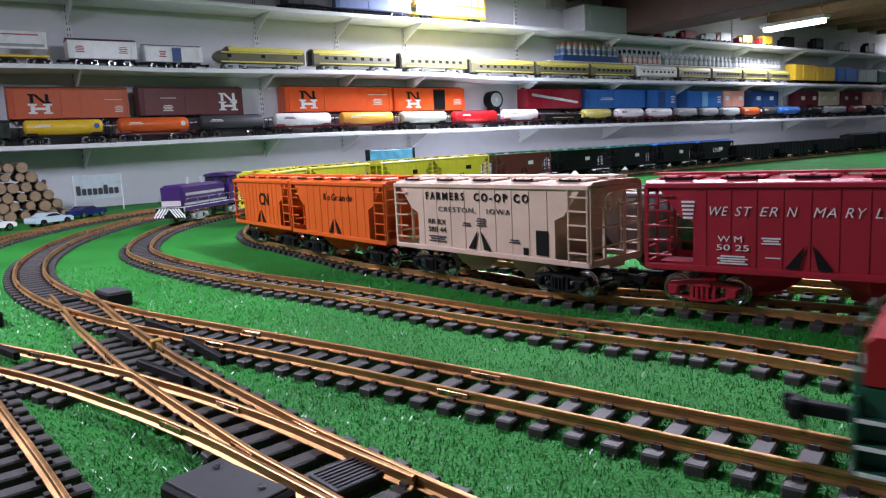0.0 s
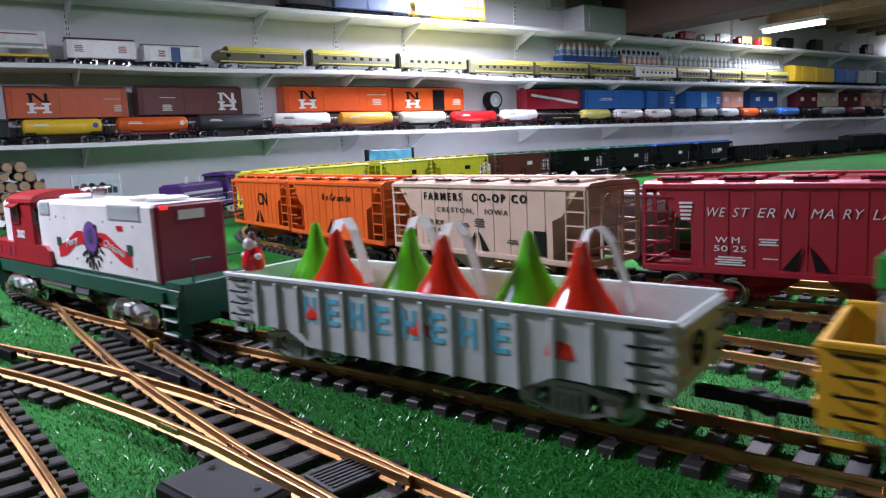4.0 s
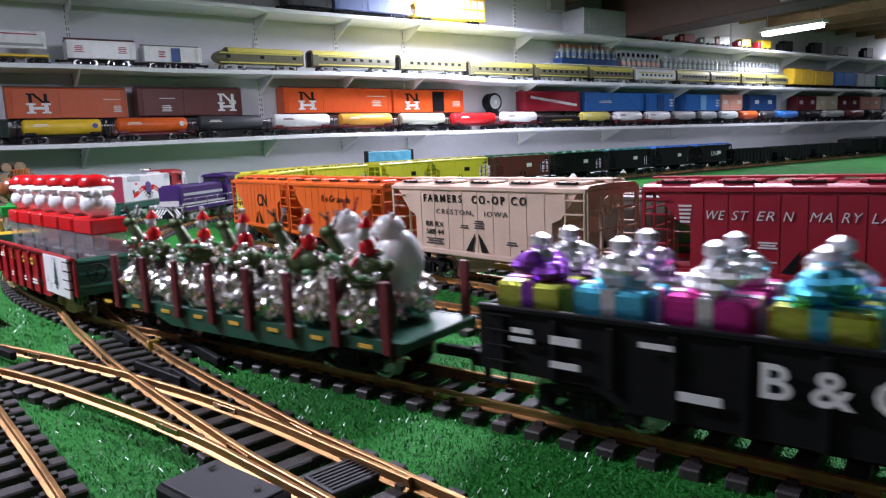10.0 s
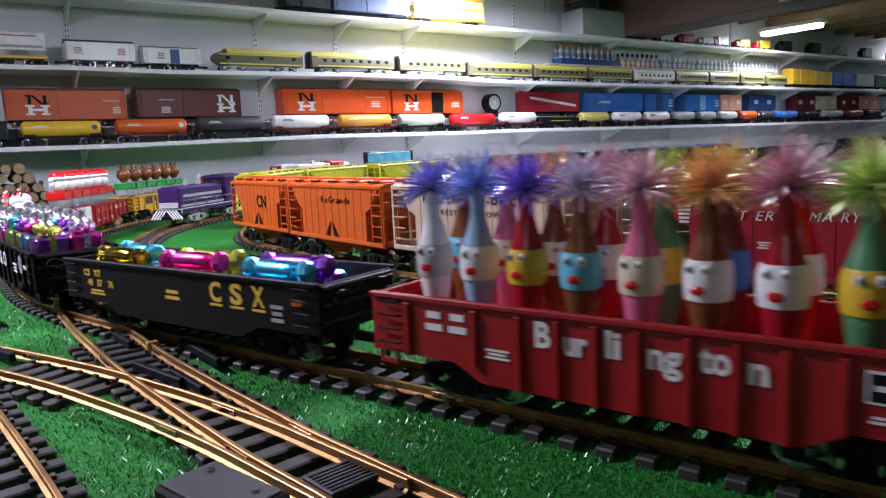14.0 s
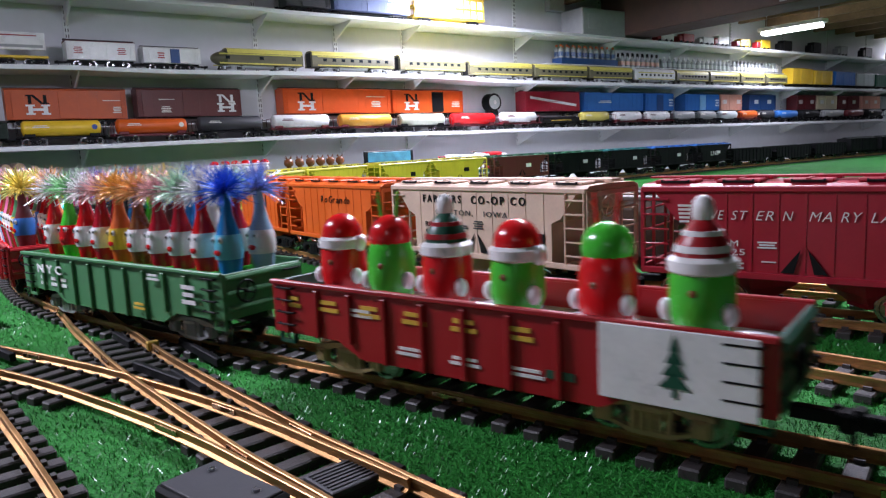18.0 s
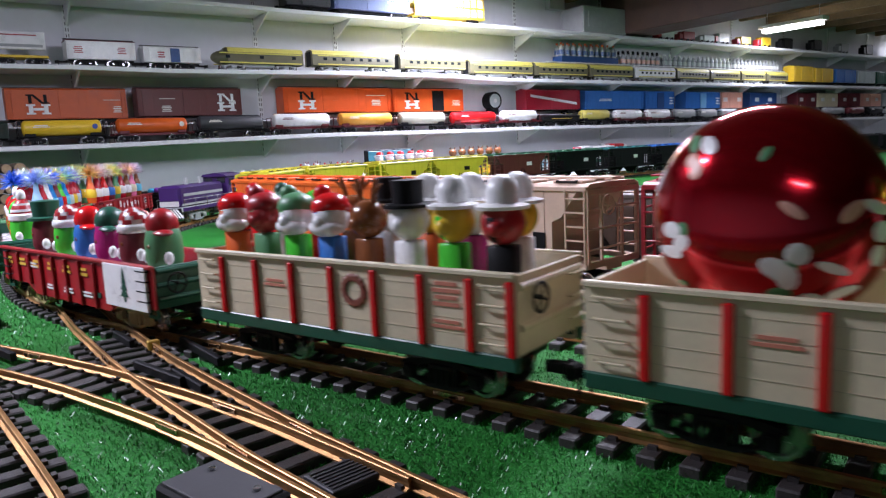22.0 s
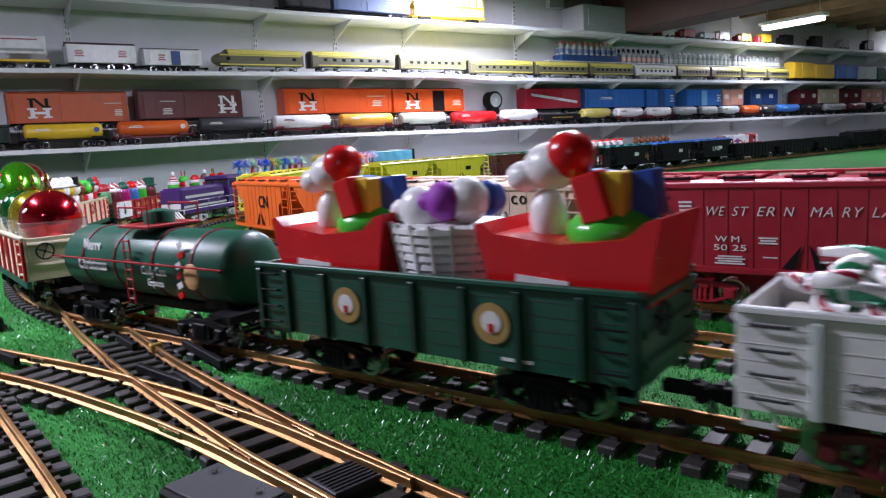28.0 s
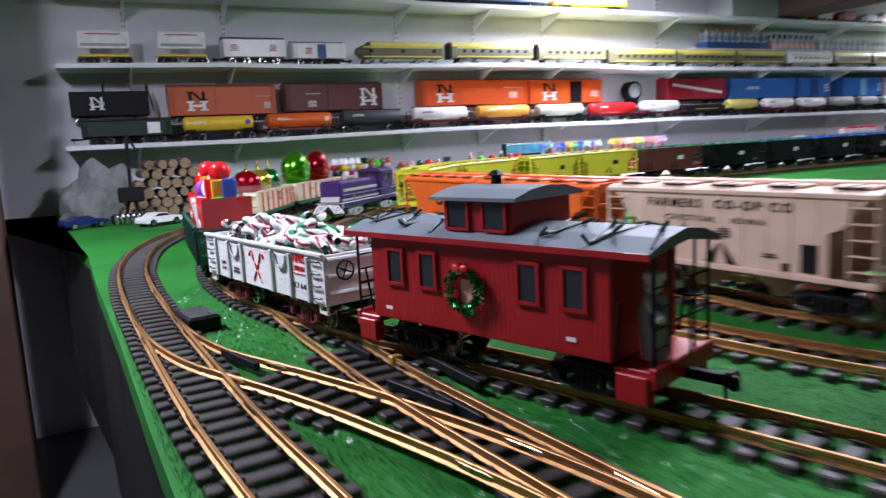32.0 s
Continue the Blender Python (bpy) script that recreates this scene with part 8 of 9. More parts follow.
def bauble(label, rx, rz, shell, blobs, clear=False, loop=False, flat=0.96):
    b_ = thing("bauble", label, "bauble", "shiny baubles")
    bm = bmesh.new()
    ball(bm, (0, 0, rz), rx, rx * flat, rz, 40, 26)
    part("shell", bm, shell, b_, smooth=True)
    rr_ = random.Random(int(rx * 1e5))
    for n_, (m_, cnt_, lo, hi) in enumerate(blobs):
        for _ in range(cnt_):
            a, e_ = rr_.uniform(0.35, 2.8), rr_.uniform(-0.75, 0.75)
            d = Vector((math.cos(a) * math.cos(e_), math.sin(a) * math.cos(e_), math.sin(e_)))
            p_ = Vector((d.x * rx, d.y * rx * flat, rz + d.z * rz))
            q_ = Vector((d.x / rx, d.y / (rx * flat), d.z / rz)).to_track_quat("Z", "Y").to_matrix().to_4x4()
            bm = bmesh.new()
            bmesh.ops.create_uvsphere(bm, u_segments=10, v_segments=6, radius=1.0, matrix=Matrix.Translation(p_) @ q_ @ pose(0, 0, 0, 0, 0, rr_.uniform(0, 180)) @ Matrix.Diagonal((rr_.uniform(lo, hi), rr_.uniform(lo, hi) * 0.6, 0.0004, 1)))
            part("printed_patch", bm, m_, b_, smooth=True)
    if clear:
        bm = bmesh.new()
        lathe(bm, [(0.002, -0.028), (rx * 0.7, -0.026), (rx * 0.98, -0.012), (rx * 1.05, rz * 0.2), (rx * 1.06, rz * 0.5), (rx * 1.06, rz * 0.92), (rx * 1.02, rz * 0.95), (rx * 1.03, rz * 0.9), (rx * 1.03, rz * 0.2), (rx * 0.95, -0.012), (rx * 0.68, -0.024), (0.002, -0.026)], (0, 0, 0), 28)
        part("clear_cup", bm, CLEAR, b_, smooth=True).visible_shadow = False
    if loop:
        bm = bmesh.new()
        pts = [(0, 2 * rz), (0.004, 2 * rz + 0.012), (-0.004, 2 * rz + 0.022), (-0.008, 2 * rz + 0.014)]
        for (x0, z0), (x1, z1) in zip(pts, pts[1:]):
            rod(bm, (x0, 0, z0), (x1, 0, z1), 0.0022, 6)
        rod(bm, (0, 0, 2 * rz - 0.002), (0, 0, 2 * rz + 0.004), 0.006, 10)
        part("gold_loop", bm, foil("gold_foil", (0.65, 0.5, 0.08)), b_)
    return b_


load("cream_b", bauble("huge glossy red bauble with white printed patches", 0.0655, 0.0645, BR, ((SNOW, 14, 0.005, 0.011), (PINK, 5, 0.004, 0.008), (NYCG, 6, 0.004, 0.007)), flat=0.6), 0.083, 0, 0.072)
load("cream_b", bauble("huge glossy green bauble with red and white printed patches", 0.071, 0.0665, BG, ((SNOW, 9, 0.005, 0.011), (RED, 8, 0.005, 0.011), (NYCG, 9, 0.005, 0.013)), flat=0.6), -0.082, 0, 0.071)
load("cream_c", bauble("glossy green bauble in a clear cup with a gold loop", 0.036, 0.039, BD, ((SNOW, 4, 0.004, 0.009),), True, True), 0.099, 0, 0.078)
load("cream_c", bauble("glossy gold bauble in a clear cup with a gold loop", 0.039, 0.0395, BY, ((SNOW, 4, 0.004, 0.009),), True, True), -0.003, 0, 0.078)
load("cream_c", bauble("glossy red bauble in a clear cup with a gold loop", 0.0415, 0.04, BR, ((SNOW, 4, 0.004, 0.009),), True, True), -0.106, 0, 0.078)

# sleighs and a basket
for x_ in (0.1, -0.118):
    sl_ = thing("toy_sleigh", "bright red plastic sleigh full of wrapped gifts", "toy sleigh", "toy sleighs")
    bm = bmesh.new()
    extrude_xz(bm, [(-0.047, -0.02), (0.047, -0.02), (0.05, 0.02), (0.057, 0.052), (0.052, 0.054), (0.044, 0.047), (0.0, 0.042), (-0.038, 0.046), (-0.05, 0.056), (-0.058, 0.058), (-0.053, 0.03)], -0.034, 0.034)
    part("hull", bm, HOTRED, sl_)
    bm = bmesh.new()
    for k in (-1, 1):
        box(bm, 0.012, k * 0.0345, 0.018, 0.034, 0.001, 0.008, rot=(0, -4, 0))
    part("white_mark", bm, SNOW, sl_)
    bm = bmesh.new()
    ball(bm, (-0.018, 0, 0.046), 0.028, 0.028, 0.016, 12, 8)
    part("sack", bm, LIMEGREEN, sl_, smooth=True)
    for k, (xx, m_) in enumerate(((-0.006, BLUEC), (-0.022, YELLOW), (-0.036, BLUE), (-0.014, HOTRED))):
        bm = bmesh.new()
        box(bm, xx, (-0.012, 0.008, -0.006, 0.016)[k], 0.068, 0.017, 0.017, 0.028, 0.001, rot=(0, 8 * (k - 1), 0))
        part("gift", bm, m_, sl_)
    bm = bmesh.new()
    ball(bm, (0.024, 0, 0.053), 0.012, 0.012, 0.02, 10, 8)
    ball(bm, (0.02, 0, 0.086), 0.019, 0.016, 0.015, 12, 8)
    ball(bm, (0.038, 0.002, 0.08), 0.013, 0.011, 0.01, 10, 8)
    part("white_rider", bm, SNOW, sl_, "plain white long-nosed rider shape", True)
    bm = bmesh.new()
    ball(bm, (0.008, 0, 0.092), 0.015, 0.0165, 0.0155, 12, 8)
    part("red_hood", bm, HOTRED, sl_, smooth=True)
    for o_ in sl_.children:
        o_.data.transform(Matrix.Diagonal((1.15, 1.1, 1.12, 1)))
    load("sleighs", sl_, x_, 0, 0.073)
bk = thing("wicker_basket", "white wicker basket holding small white and purple toys", "basket")
bm = bmesh.new()
for k in range(9):
    z = 0.004 + k * 0.0052
    r_ = 0.027 + k * 0.0011
    lathe(bm, [(r_ - 0.002, z - 0.003), (r_ + 0.0015, z - 0.0015), (r_ + 0.0015, z + 0.0015), (r_ - 0.002, z + 0.003)], (0, 0, 0), 24)
part("weave", bm, SNOW, bk)
for k in range(18):
    a = k * 2 * math.pi / 18
    bm = bmesh.new()
    rod(bm, (0.028 * math.cos(a), 0.028 * math.sin(a), 0), (0.037 * math.cos(a), 0.037 * math.sin(a), 0.05), 0.0016, 5)
    part("stake", bm, SNOW, bk)
for k, (xx, yy, m_, r_) in enumerate(((0.015, 0.01, SNOW, 0.014), (-0.016, 0.008, SNOW, 0.013), (0.0, -0.01, HOTRED, 0.011), (-0.006, 0.018, mat("purple_plush", (0.3, 0.03, 0.4), 0.6), 0.011), (0.022, -0.008, NYCG, 0.009), (-0.024, -0.004, BLUE, 0.01))):
    bm = bmesh.new()
    ball(bm, (xx, yy, 0.056 + (k % 2) * 0.006), r_, r_, r_ * 1.05, 10, 8)
    ball(bm, (xx + r_ * 0.8, yy + 0.003, 0.056 + (k % 2) * 0.006), r_ * 0.6, r_ * 0.5, r_ * 0.5, 8, 6)
    part("plush_toy", bm, m_, bk, smooth=True)
for o_ in bk.children:
    o_.data.transform(Matrix.Diagonal((1.4, 1.1, 1.3, 1)))
load("sleighs", bk, -0.006, 0.002, 0.066)

# candy canes heaped in the white gondola
CANE_MATS = [SNOW, paint("cane_green", (0.02, 0.28, 0.13), 0.3), paint("cane_red", (0.3, 0.01, 0.03), 0.3)]


def cane_mesh(seed):
    rr_ = random.Random(seed)
    pts = []
    L = 0.085
    for k in range(12):
        pts.append(Vector((-0.05 + L * k / 11, 0.004 * math.sin(k * 0.6 + seed), 0.003 * math.sin(k * 0.5))))
    for k in range(1, 12):
        a = k / 11 * math.pi * 1.05
        pts.append(Vector((-0.05 + L + 0.014 * math.sin(a), 0.0, 0.014 * (1 - math.cos(a)))))
    vv, ff, mi = [], [], []
    seg, r_ = 8, 0.005
    for i, p_ in enumerate(pts):
        d = (pts[min(i + 1, len(pts) - 1)] - pts[max(i - 1, 0)]).normalized()
        q_ = d.to_track_quat("Z", "Y")
        for k in range(seg):
            a = 2 * math.pi * k / seg + i * 0.42
            vv.append(tuple(p_ + q_ @ Vector((r_ * math.cos(a), r_ * math.sin(a), 0))))
    for i in range(len(pts) - 1):
        for k in range(seg):
            j = (k + 1) % seg
            ff.append((i * seg + k, i * seg + j, (i + 1) * seg + j, (i + 1) * seg + k))
            mi.append((0, 0, 1, 1, 0, 0, 2, 0)[k])
    me_ = bpy.data.meshes.new("candy_cane")
    me_.from_pydata(vv, [], ff)
    for m_ in CANE_MATS:
        me_.materials.append(m_)
    me_.polygons.foreach_set("material_index", mi)
    me_.polygons.foreach_set("use_smooth", [True] * len(mi))
    return me_


CANES = [cane_mesh(s) for s in range(4)]
for i in range(84):
    c_ = tagged(new("candy_cane", CANES[i % 4]), "striped white, green and red candy cane in the heap", "candy cane", "candy canes")
    car, front, rear = CARS["canes"]
    for _ in range(60):
        m_ = pose(R6.uniform(-0.12, 0.12), R6.uniform(-0.03, 0.03), 0.082 + 0.016 * (i / 84) + R6.uniform(0, 0.012), R6.choice((-80, 80)) + R6.uniform(-30, 22), R6.uniform(-8, 8), R6.choice((0, 180)) + R6.uniform(-34, 34))
        far = [m_ @ v_.co for v_ in CANES[i % 4].vertices]
        if max(abs(q.y) for q in far) < 0.0465 and max(abs(q.x) for q in far) < 0.166:
            break
    on_train(c_, front, rear, m_)
bm = bmesh.new()
box(bm, 0, 0, 0.018, 0.335, 0.086, 0.036, 0.004)
load("canes", solid("packing_bed", bm, mat("striped_fill", (0.45, 0.42, 0.38), 0.5, 0, 0.4, 60, 0.6, 100), "pale packing under the candy canes", "packing"), 0, 0, 0.0428)

# crew figurines on the caboose platforms
for x_, m1, m2 in ((-0.151, GREY, BLUE), (0.151, LGREY, SNOW)):
    f_ = figure("figurine", "small grey-coated crew figurine on the caboose platform", "figurine", [
        (lambda b: (lathe(b, [(0.009, 0), (0.011, 0.02), (0.012, 0.035), (0.008, 0.05)], (0, 0, 0), 10), rod(b, (0, 0.009, 0.045), (-0.014, 0.016, 0.034), 0.0035, 6)), m1),
        (lambda b: (ball(b, (0, 0.002, 0.057), 0.007, 0.007, 0.008, 10, 7), lathe(b, [(0.0085, 0.061), (0.008, 0.066), (0.002, 0.068)], (0, 0, 0), 10)), SNOW),
        (lambda b: box(b, -0.006, 0.01, 0.036, 0.008, 0.006, 0.018, 0.001), m2)])
    load("caboose", f_, x_, 0.016, 0.0352, 0)


# ---- scenery at the near end of the wall ----
def spot(x, y, rz=0.0, z=0.0):
    return pose(x, y, z, 0, 0, rz)


R7 = random.Random(17)
BARK = mat("log_bark", (0.1, 0.07, 0.045), 0.8, 0, 0.35, 40, 0.6, 200)
CUT = mat("log_cut_end", (0.26, 0.18, 0.1), 0.75, 0, 0.3, 60, 0.3, 200)
lp = thing("log_pile", "heap of small cut logs with pale round ends", "log pile", m=spot(-1.55, 2.52, 40))
k = 0
for row in range(6):
    for i in range(9 - row):
        r_ = R7.uniform(0.015, 0.021)
        x_ = -0.17 + row * 0.02 + i * 0.042 + R7.uniform(-0.006, 0.006)
        z_ = 0.024 + row * 0.034 + R7.uniform(-0.003, 0.003)
        ln = R7.uniform(0.05, 0.065)
        bm = bmesh.new()
        rod(bm, (x_, -ln, z_), (x_ + R7.uniform(-0.006, 0.006), ln, z_), r_, 10)
        lg = part("log", bm, BARK, lp)
        for e in (-1, 1):
            bm = bmesh.new()
            rod(bm, (x_, e * ln, z_), (x_, e * (ln + 0.0012), z_), r_ * 0.9, 10)
            part("cut_end", bm, CUT, lg)
bm = bmesh.new()
bmesh.ops.create_icosphere(bm, subdivisions=4, radius=1.0)
for v_ in bm.verts:
    n_ = noise.noise(v_.co * 2.2) * 0.25 + noise.noise(v_.co * 6) * 0.1
    v_.co = Vector((v_.co.x * 0.16, v_.co.y * 0.12, max(v_.co.z, -0.02) * 0.2)) * (1 + n_)
solid("rock_mound", bm, mat("grey_rock", (0.2, 0.21, 0.2), 0.85, 0, 0.35, 18, 0.8, 60), "rough grey-green plaster rock mound", "rock", m=spot(-1.9, 2.62, 20, 0.002))
# crane model in front of the logs
cr = thing("toy_crane", "black toy clamshell crane standing before the logs", "toy crane", m=spot(-1.56, 2.28, 30))
bm = bmesh.new()
box(bm, 0, 0, 0.02, 0.14, 0.06, 0.03, 0.004)
part("base", bm, BLACK, cr)
bm = bmesh.new()
box(bm, 0, 0, 0.1, 0.08, 0.055, 0.05, 0.004)
part("cab", bm, BLACK, cr)
bm = bmesh.new()
for a in (-0.02, 0.02):
    rod(bm, (a, 0, 0.035), (a * 0.5, 0, 0.08), 0.006, 8)
rod(bm, (0, 0, 0.12), (0.004, 0, 0.3), 0.006, 8)
rod(bm, (0.004, 0, 0.3), (0.03, 0, 0.25), 0.004, 8)
part("boom", bm, BLACK, cr)
bm = bmesh.new()
for i in range(7):
    ball(bm, (-0.05 + i * 0.017, -0.045 + 0.01 * math.sin(i * 2), 0.02), 0.009, 0.008, 0.02, 8, 6)
part("base_fittings", bm, CHROME, cr, "bright metal fittings round the base")


def toy_car(label, body, x, y, rz, stripe=None):
    c_ = thing("toy_car", label, "toy car", "toy cars", spot(x, y, rz))
    bm = bmesh.new()
    extrude_xz(bm, [(-0.068, 0.012), (0.068, 0.012), (0.07, 0.022), (0.062, 0.028), (0.03, 0.031), (0.008, 0.043), (-0.022, 0.043), (-0.045, 0.032), (-0.066, 0.03), (-0.07, 0.02)], -0.03, 0.03)
    part("body", bm, body, c_)
    for s in (-1, 1):
        bm = bmesh.new()
        extrude_xz(bm, [(0.024, 0.032), (0.006, 0.0405), (-0.02, 0.0405), (-0.036, 0.033)], min(s * 0.0301, s * 0.0306), max(s * 0.0301, s * 0.0306))
        part("side_window", bm, GLASS, c_)
        for xx in (-0.042, 0.044):
            bm = bmesh.new()
            rod(bm, (xx, s * 0.024, 0.012), (xx, s * 0.0315, 0.012), 0.012, 16)
            w_ = part("wheel", bm, BLACK, c_)
            bm = bmesh.new()
            rod(bm, (xx, s * 0.0316, 0.012), (xx, s * 0.0322, 0.012), 0.0075, 12)
            part("rim", bm, CHROME, w_)
    if stripe:
        bm = bmesh.new()
        box(bm, 0.035, 0.0306, 0.024, 0.05, 0.0008, 0.006)
        part("stripe", bm, stripe, c_)
    return c_


PALECAR = paint("pale_blue_car_paint", (0.5, 0.62, 0.68), 0.15)
toy_car("pale blue-white toy sports car with a dark stripe", PALECAR, -1.32, 2.36, 65, NAVY)
toy_car("dark navy toy sports car", paint("navy_car_paint", (0.01, 0.02, 0.12), 0.12), -1.33, 2.63, 70)
toy_car("white toy car beside the sports cars", SNOW, -1.42, 2.2, 65)
toy_car("dark blue toy car at the table's corner", paint("navy_car_paint", (0.01, 0.02, 0.12), 0.12), -1.68, 2.18, 60)
# figurine and billboard
hk = figure("figurine", "painted plaster figurine of two walkers on a base", "figurine", [
    (lambda b: (lathe(b, [(0.014, 0), (0.012, 0.03), (0.016, 0.05), (0.01, 0.07)], (-0.012, 0, 0), 10), lathe(b, [(0.014, 0), (0.011, 0.03), (0.014, 0.046), (0.008, 0.062)], (0.016, 0, 0), 10), box(b, 0, 0, -0.002, 0.07, 0.04, 0.006)), mat("tan_plaster", (0.38, 0.28, 0.2), 0.7)),
    (lambda b: (ball(b, (-0.012, 0, 0.08), 0.01, 0.01, 0.011), ball(b, (0.016, 0, 0.071), 0.009, 0.009, 0.01)), DARK)])
hk.matrix_world = spot(-1.62, 2.86, 35, 0.063)
bm = bmesh.new()
box(bm, 0, 0, 0.03, 0.14, 0.06, 0.06, 0.004)
solid("plinth", bm, GREY, "grey block under the painted figurine", "plinth", m=spot(-1.62, 2.86, 35))
sgn = thing("toy_billboard", "clear-backed toy billboard with a white word shape", "billboard", m=spot(-1.42, 2.93, 35))
bm = bmesh.new()
box(bm, 0, 0, 0.1, 0.19, 0.004, 0.1, 0.001)
part("panel", bm, mat("pale_blue_panel", (0.52, 0.6, 0.62), 0.3), sgn)
for i in range(8):
    bm = bmesh.new()
    box(bm, -0.075 + i * 0.0205, -0.0035, 0.083 + 0.006 * (i in (0, 5)), 0.016, 0.003, 0.026 + 0.012 * (i in (0, 5)), 0.003)
    part("letter_shape", bm, DARK, sgn)
for k in (-1, 1):
    bm = bmesh.new()
    rod(bm, (k * 0.09, 0, 0), (k * 0.09, 0, 0.15), 0.003, 6)
    part("post", bm, SNOW, sgn)
# small framed screen behind the hoppers
fs = thing("framed_picture", "small blue picture in a dark frame behind the hoppers", "picture", m=wall_pose(1.93, 3.2, 0.0))
bm = bmesh.new()
box(bm, 0, 0, 0.1, 0.3, 0.012, 0.2, 0.003)
part("frame", bm, BLACK, fs)
bm = bmesh.new()
box(bm, 0, 0.0075, 0.168, 0.26, 0.004, 0.05, 0.001)
part("picture", bm, mat("blue_print", (0.08, 0.3, 0.4), 0.35, 0, 0.5, 25), fs)
# drum with a white face on the lower shelf
dm = thing("cable_drum", "black drum with a white round face on the shelf", "drum", m=wall_pose(2.845, 3.45, RZ))
bm = bmesh.new()
rod(bm, (0, -0.03, 0.09), (0, 0.03, 0.09), 0.055, 22)
box(bm, 0, 0, 0.02, 0.07, 0.05, 0.04, 0.003)
part("drum", bm, BLACK, dm)
bm = bmesh.new()
rod(bm, (0, 0.0305, 0.09), (0, 0.033, 0.09), 0.042, 22)
fc = part("face", bm, LGREY, dm)
bm = bmesh.new()
rod(bm, (0, 0.0335, 0.09), (0, 0.036, 0.09), 0.012, 12)
part("hub", bm, SNOW, fc)
# black work caboose and crane at the shelf's near end
wc = thing("work_car", "black wreck-train car with white monogram on the shelf", "model work car", m=wall_pose(0.02, 3.45, RZ))
bm = bmesh.new()
box(bm, 0, 0, 0.09, 0.3, 0.09, 0.1, 0.003)
part("cabin", bm, BLACK, wc)
nh_mark(wc, 0.05, 0.09, 0.05, SNOW, SNOW)
bm = bmesh.new()
rod(bm, (0.02, 0, 0.14), (0.02, 0, 0.175), 0.005, 8)
rod(bm, (-0.13, 0, 0.04), (-0.15, 0, 0.17), 0.004, 6)
rod(bm, (-0.15, 0, 0.17), (-0.17, 0, 0.06), 0.003, 6)
part("davit", bm, BLACK, wc)
add_trucks(wc, (-0.09, 0.09))
tc = boxcar("very dark green tender car with a white patch", 0.34, paint("very_dark_green", (0.006, 0.02, 0.012), 0.4), 0.06, 0.09, door=0)
bm = bmesh.new()
box(bm, -0.1, 0.0458, 0.062, 0.05, 0.001, 0.045)
part("white_patch", bm, SNOW, tc)
tc.matrix_world = wall_pose(0.07, 3.35, SHELF_Z[0])
# tender on the lower shelf
td_ = boxcar("black flat tender car with small gold print", 0.33, BLACK, 0.03, 0.08, door=0)
bars(GOLD, td_, 0, 0.0405, 0.048, 0.18, 0.006, 1, 1)
td_.matrix_world = wall_pose(3.31, 3.35, SHELF_Z[0])

# racks of small bottles behind the coaches
solid("riser_upper", sagging_board(1, 3.3, 8.2, 3.41, 3.51, 0.708, 0.714), SHELFPAINT, "narrow white riser board behind the coaches", "riser", kind="structure")
for i in range(8):
    k = sag(1, 3.37 + i * 0.66)
    slab("riser_block", 3.35 + i * 0.66, 3.39 + i * 0.66, 3.45, 3.49, SHELF_Z[1] + 0.0005 + k, 0.7075 + k, SHELFPAINT, "white block under the riser board")
CAPS = [ORANGE, BLACK, SNOW, SNOW, GREY]
BODY = [NAVY, PINK, LGREY, LGREY, SNOW]
GLS = mat("bottle_glass", (0.72, 0.76, 0.78), 0.1, 0, 0.1, trans=0.5)
for gi, (u0, u1) in enumerate(((3.42, 3.98), (4.03, 4.46), (4.5, 4.9), (4.92, 5.36), (5.4, 6.1))):
    if gi == 0:
        bm = bmesh.new()
        box(bm, 0, 0, 0.02, u1 - u0, 0.085, 0.04, 0.002)
        solid("bottle_tray", bm, NAVY, "dark blue tray under the bottles", "tray", m=wall_pose((u0 + u1) / 2, 3.455, 0.7142))
    n_ = int((u1 - u0) / 0.052)
    proto = thing("toy_bottle", "small clear bottle with a %s cap in a shelf row" % ("orange", "black", "white", "white", "grey")[gi], "bottle", "small bottles")
    bm = bmesh.new()
    lathe(bm, [(0.016, 0), (0.018, 0.003), (0.018, 0.05), (0.012, 0.062), (0.007, 0.068), (0.007, 0.076)], (0, 0, 0), 10)
    part("glass", bm, GLS, proto, smooth=True)
    bm = bmesh.new()
    rod(bm, (0, 0, 0.012), (0, 0, 0.04), 0.0186, 10)
    part("label", bm, BODY[gi], proto)
    bm = bmesh.new()
    rod(bm, (0, 0, 0.074), (0, 0, 0.088 if gi != 1 else 0.098), 0.0085, 9)
    part("cap", bm, CAPS[gi], proto)
    zb = 0.7142 + (0.0402 if gi == 0 else 0)
    first = True
    for i in range(n_):
        for j in range(2):
            m_ = wall_pose(u0 + 0.025 + i * (u1 - u0 - 0.05) / max(n_ - 1, 1), 3.438 + j * 0.04, zb)
            if first:
                proto.matrix_world = m_
                first = False
            else:
                copy_thing(proto, m_)
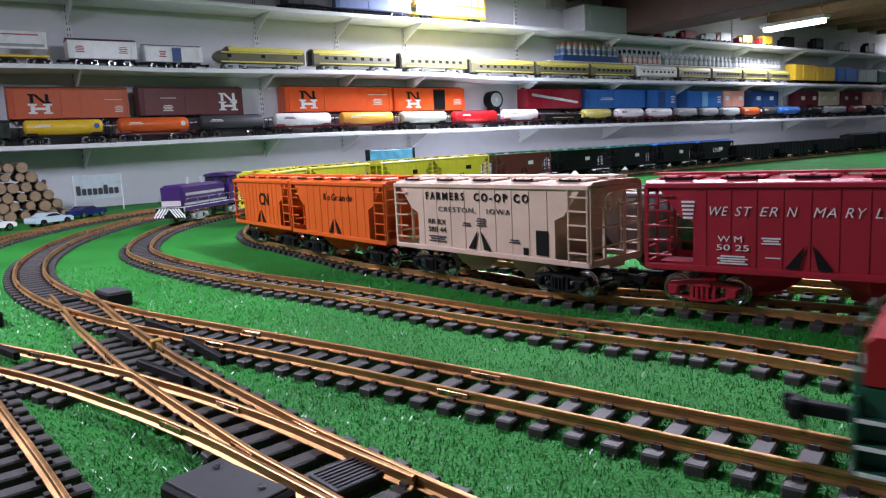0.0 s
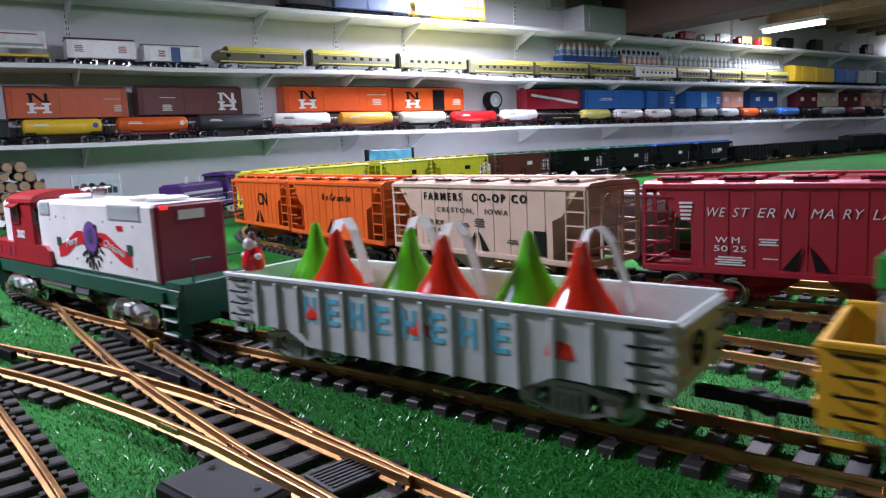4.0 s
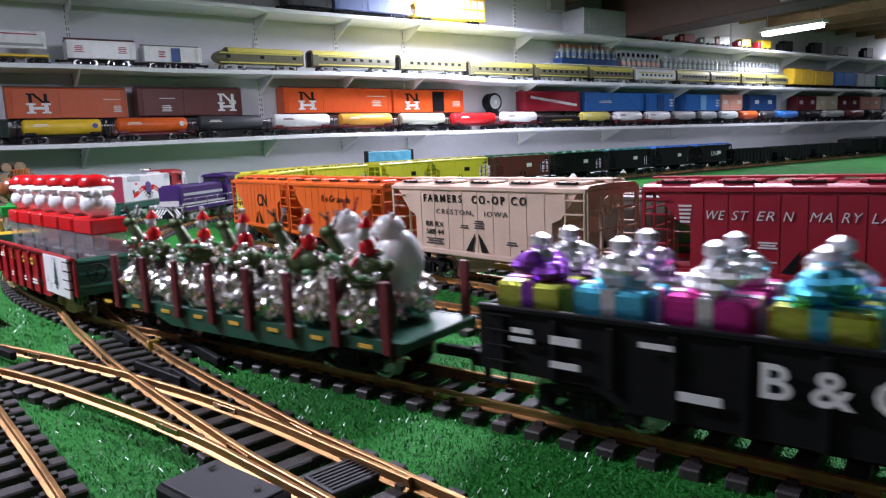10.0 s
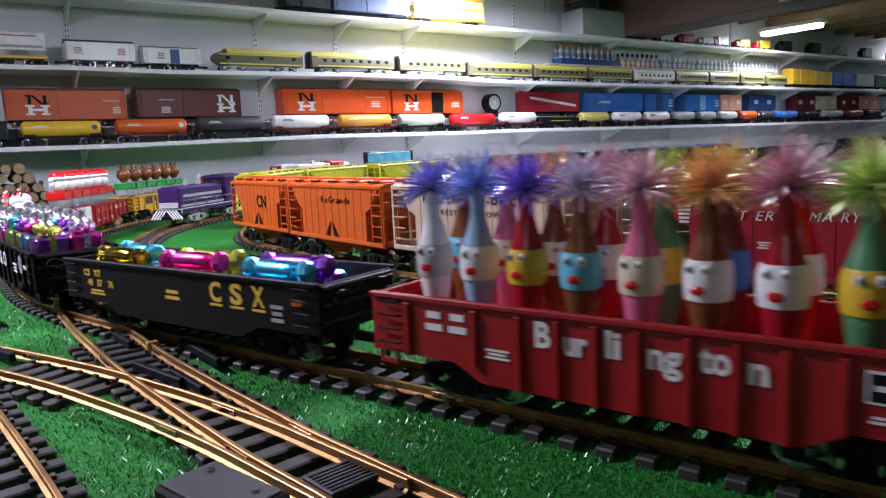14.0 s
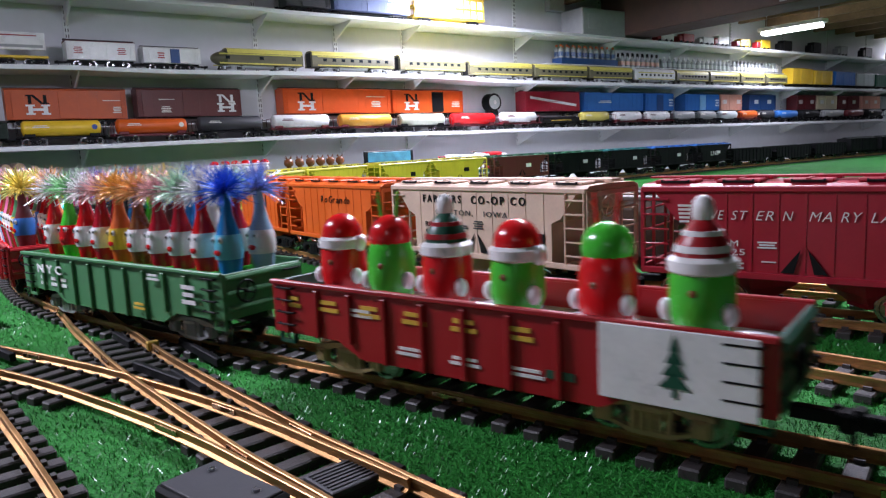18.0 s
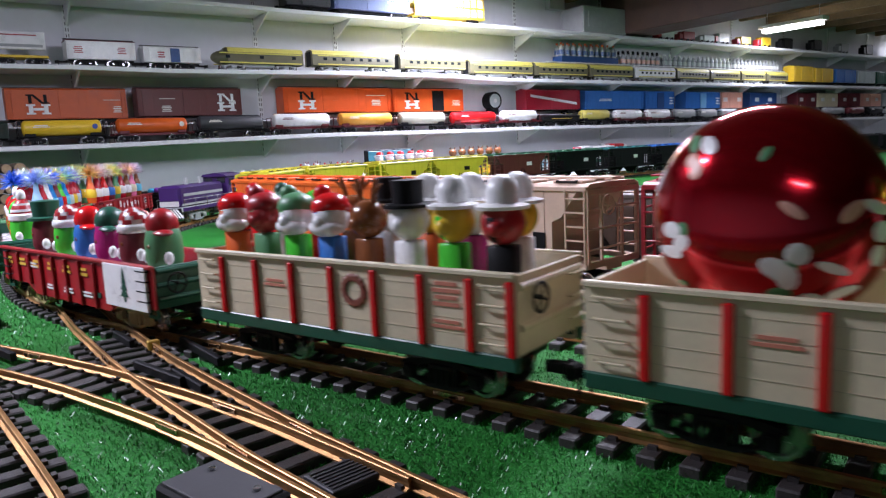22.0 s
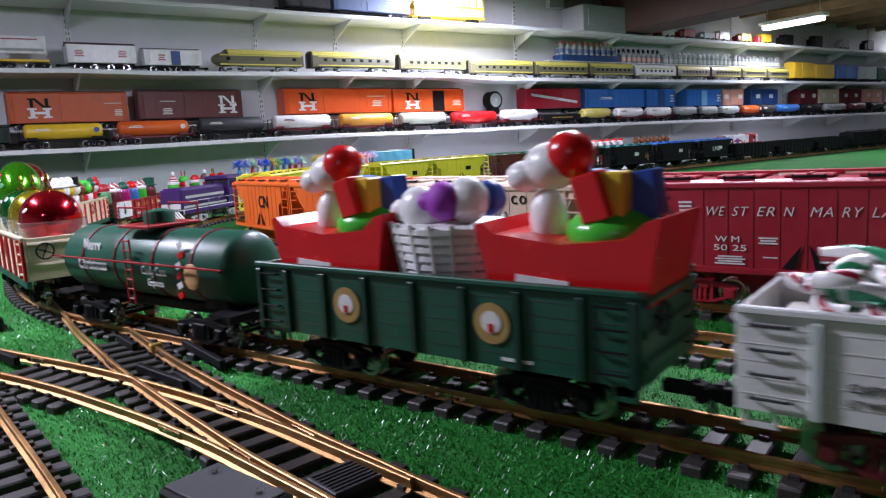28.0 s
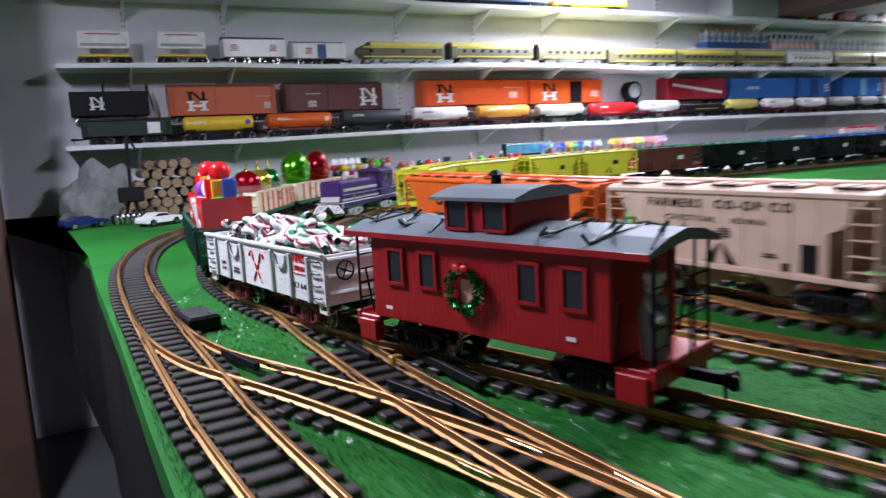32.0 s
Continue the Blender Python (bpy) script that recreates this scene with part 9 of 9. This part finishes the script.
# far boxes and toys
for u0, u1, z, hgt, m_, nm in ((6.15, 6.5, 1, 0.13, YELLOW, "yellow"), (6.52, 6.86, 1, 0.12, YELLOW, "yellow"), (6.9, 7.3, 1, 0.12, BLUEC, "blue"), (7.32, 7.7, 1, 0.11, LGREY, "pale grey"), (7.72, 8.2, 1, 0.11, GREEN, "green"), (8.3, 8.9, 1, 0.12, MAROON, "maroon"), (9.0, 9.7, 1, 0.12, DARK, "dark grey")):
    c_ = boxcar(nm + " boxcar far down the middle shelf", u1 - u0 - 0.02, m_, hgt)
    c_.matrix_world = wall_pose((u0 + u1) / 2, 3.38, SHELF_Z[z])
for u0, m_, nm, hgt in ((4.45, SNOW, "white", 0.05), (4.7, RED, "red", 0.06), (4.95, LGREY, "pale grey", 0.05), (5.15, SNOW, "white", 0.07), (5.45, YELLOW, "yellow", 0.06), (5.75, YELLOW, "yellow", 0.07), (6.1, BLACK, "black", 0.08), (6.6, BLACK, "black", 0.09), (7.1, GREY, "grey", 0.08), (7.6, BLACK, "black", 0.09), (8.2, MAROON, "maroon", 0.09)):
    tt = thing("toy_truck", nm + " toy truck on the top shelf", "toy truck", "toy trucks", wall_pose(u0, 3.39, SHELF_Z[2]))
    bm = bmesh.new()
    box(bm, -0.02, 0, 0.02 + hgt / 2, 0.14, 0.06, hgt, 0.004)
    part("load_box", bm, m_, tt)
    bm = bmesh.new()
    box(bm, 0.075, 0, 0.02 + hgt * 0.35, 0.045, 0.055, hgt * 0.7, 0.005)
    part("cab", bm, RED if nm in ("white", "yellow") else m_, tt)
    for xx in (-0.06, 0.0, 0.075):
        for s in (-1, 1):
            bm = bmesh.new()
            rod(bm, (xx, s * 0.022, 0.014), (xx, s * 0.033, 0.014), 0.014, 12)
            part("wheel", bm, BLACK, tt)
# junction box high on the wall
jb = bmesh.new()
box(jb, 0, 0, 0, 0.14, 0.05, 0.12, 0.004)
solid("junction_box", jb, GREY, "grey junction box on the wall near the ceiling", "junction box", m=wall_pose(3.45, WALL_D - 0.026, 1.12))


def motions():
    """The train runs round the loop at an even pace."""
    for ob, s0, base, local in MOVING:
        rows = []
        for i in range(65):
            t = i * 0.5
            m = LINE_A.car(s0 + run(t), base)
            rows.append((t, m @ local if local is not None else m))
        walk(ob, rows)


motions()
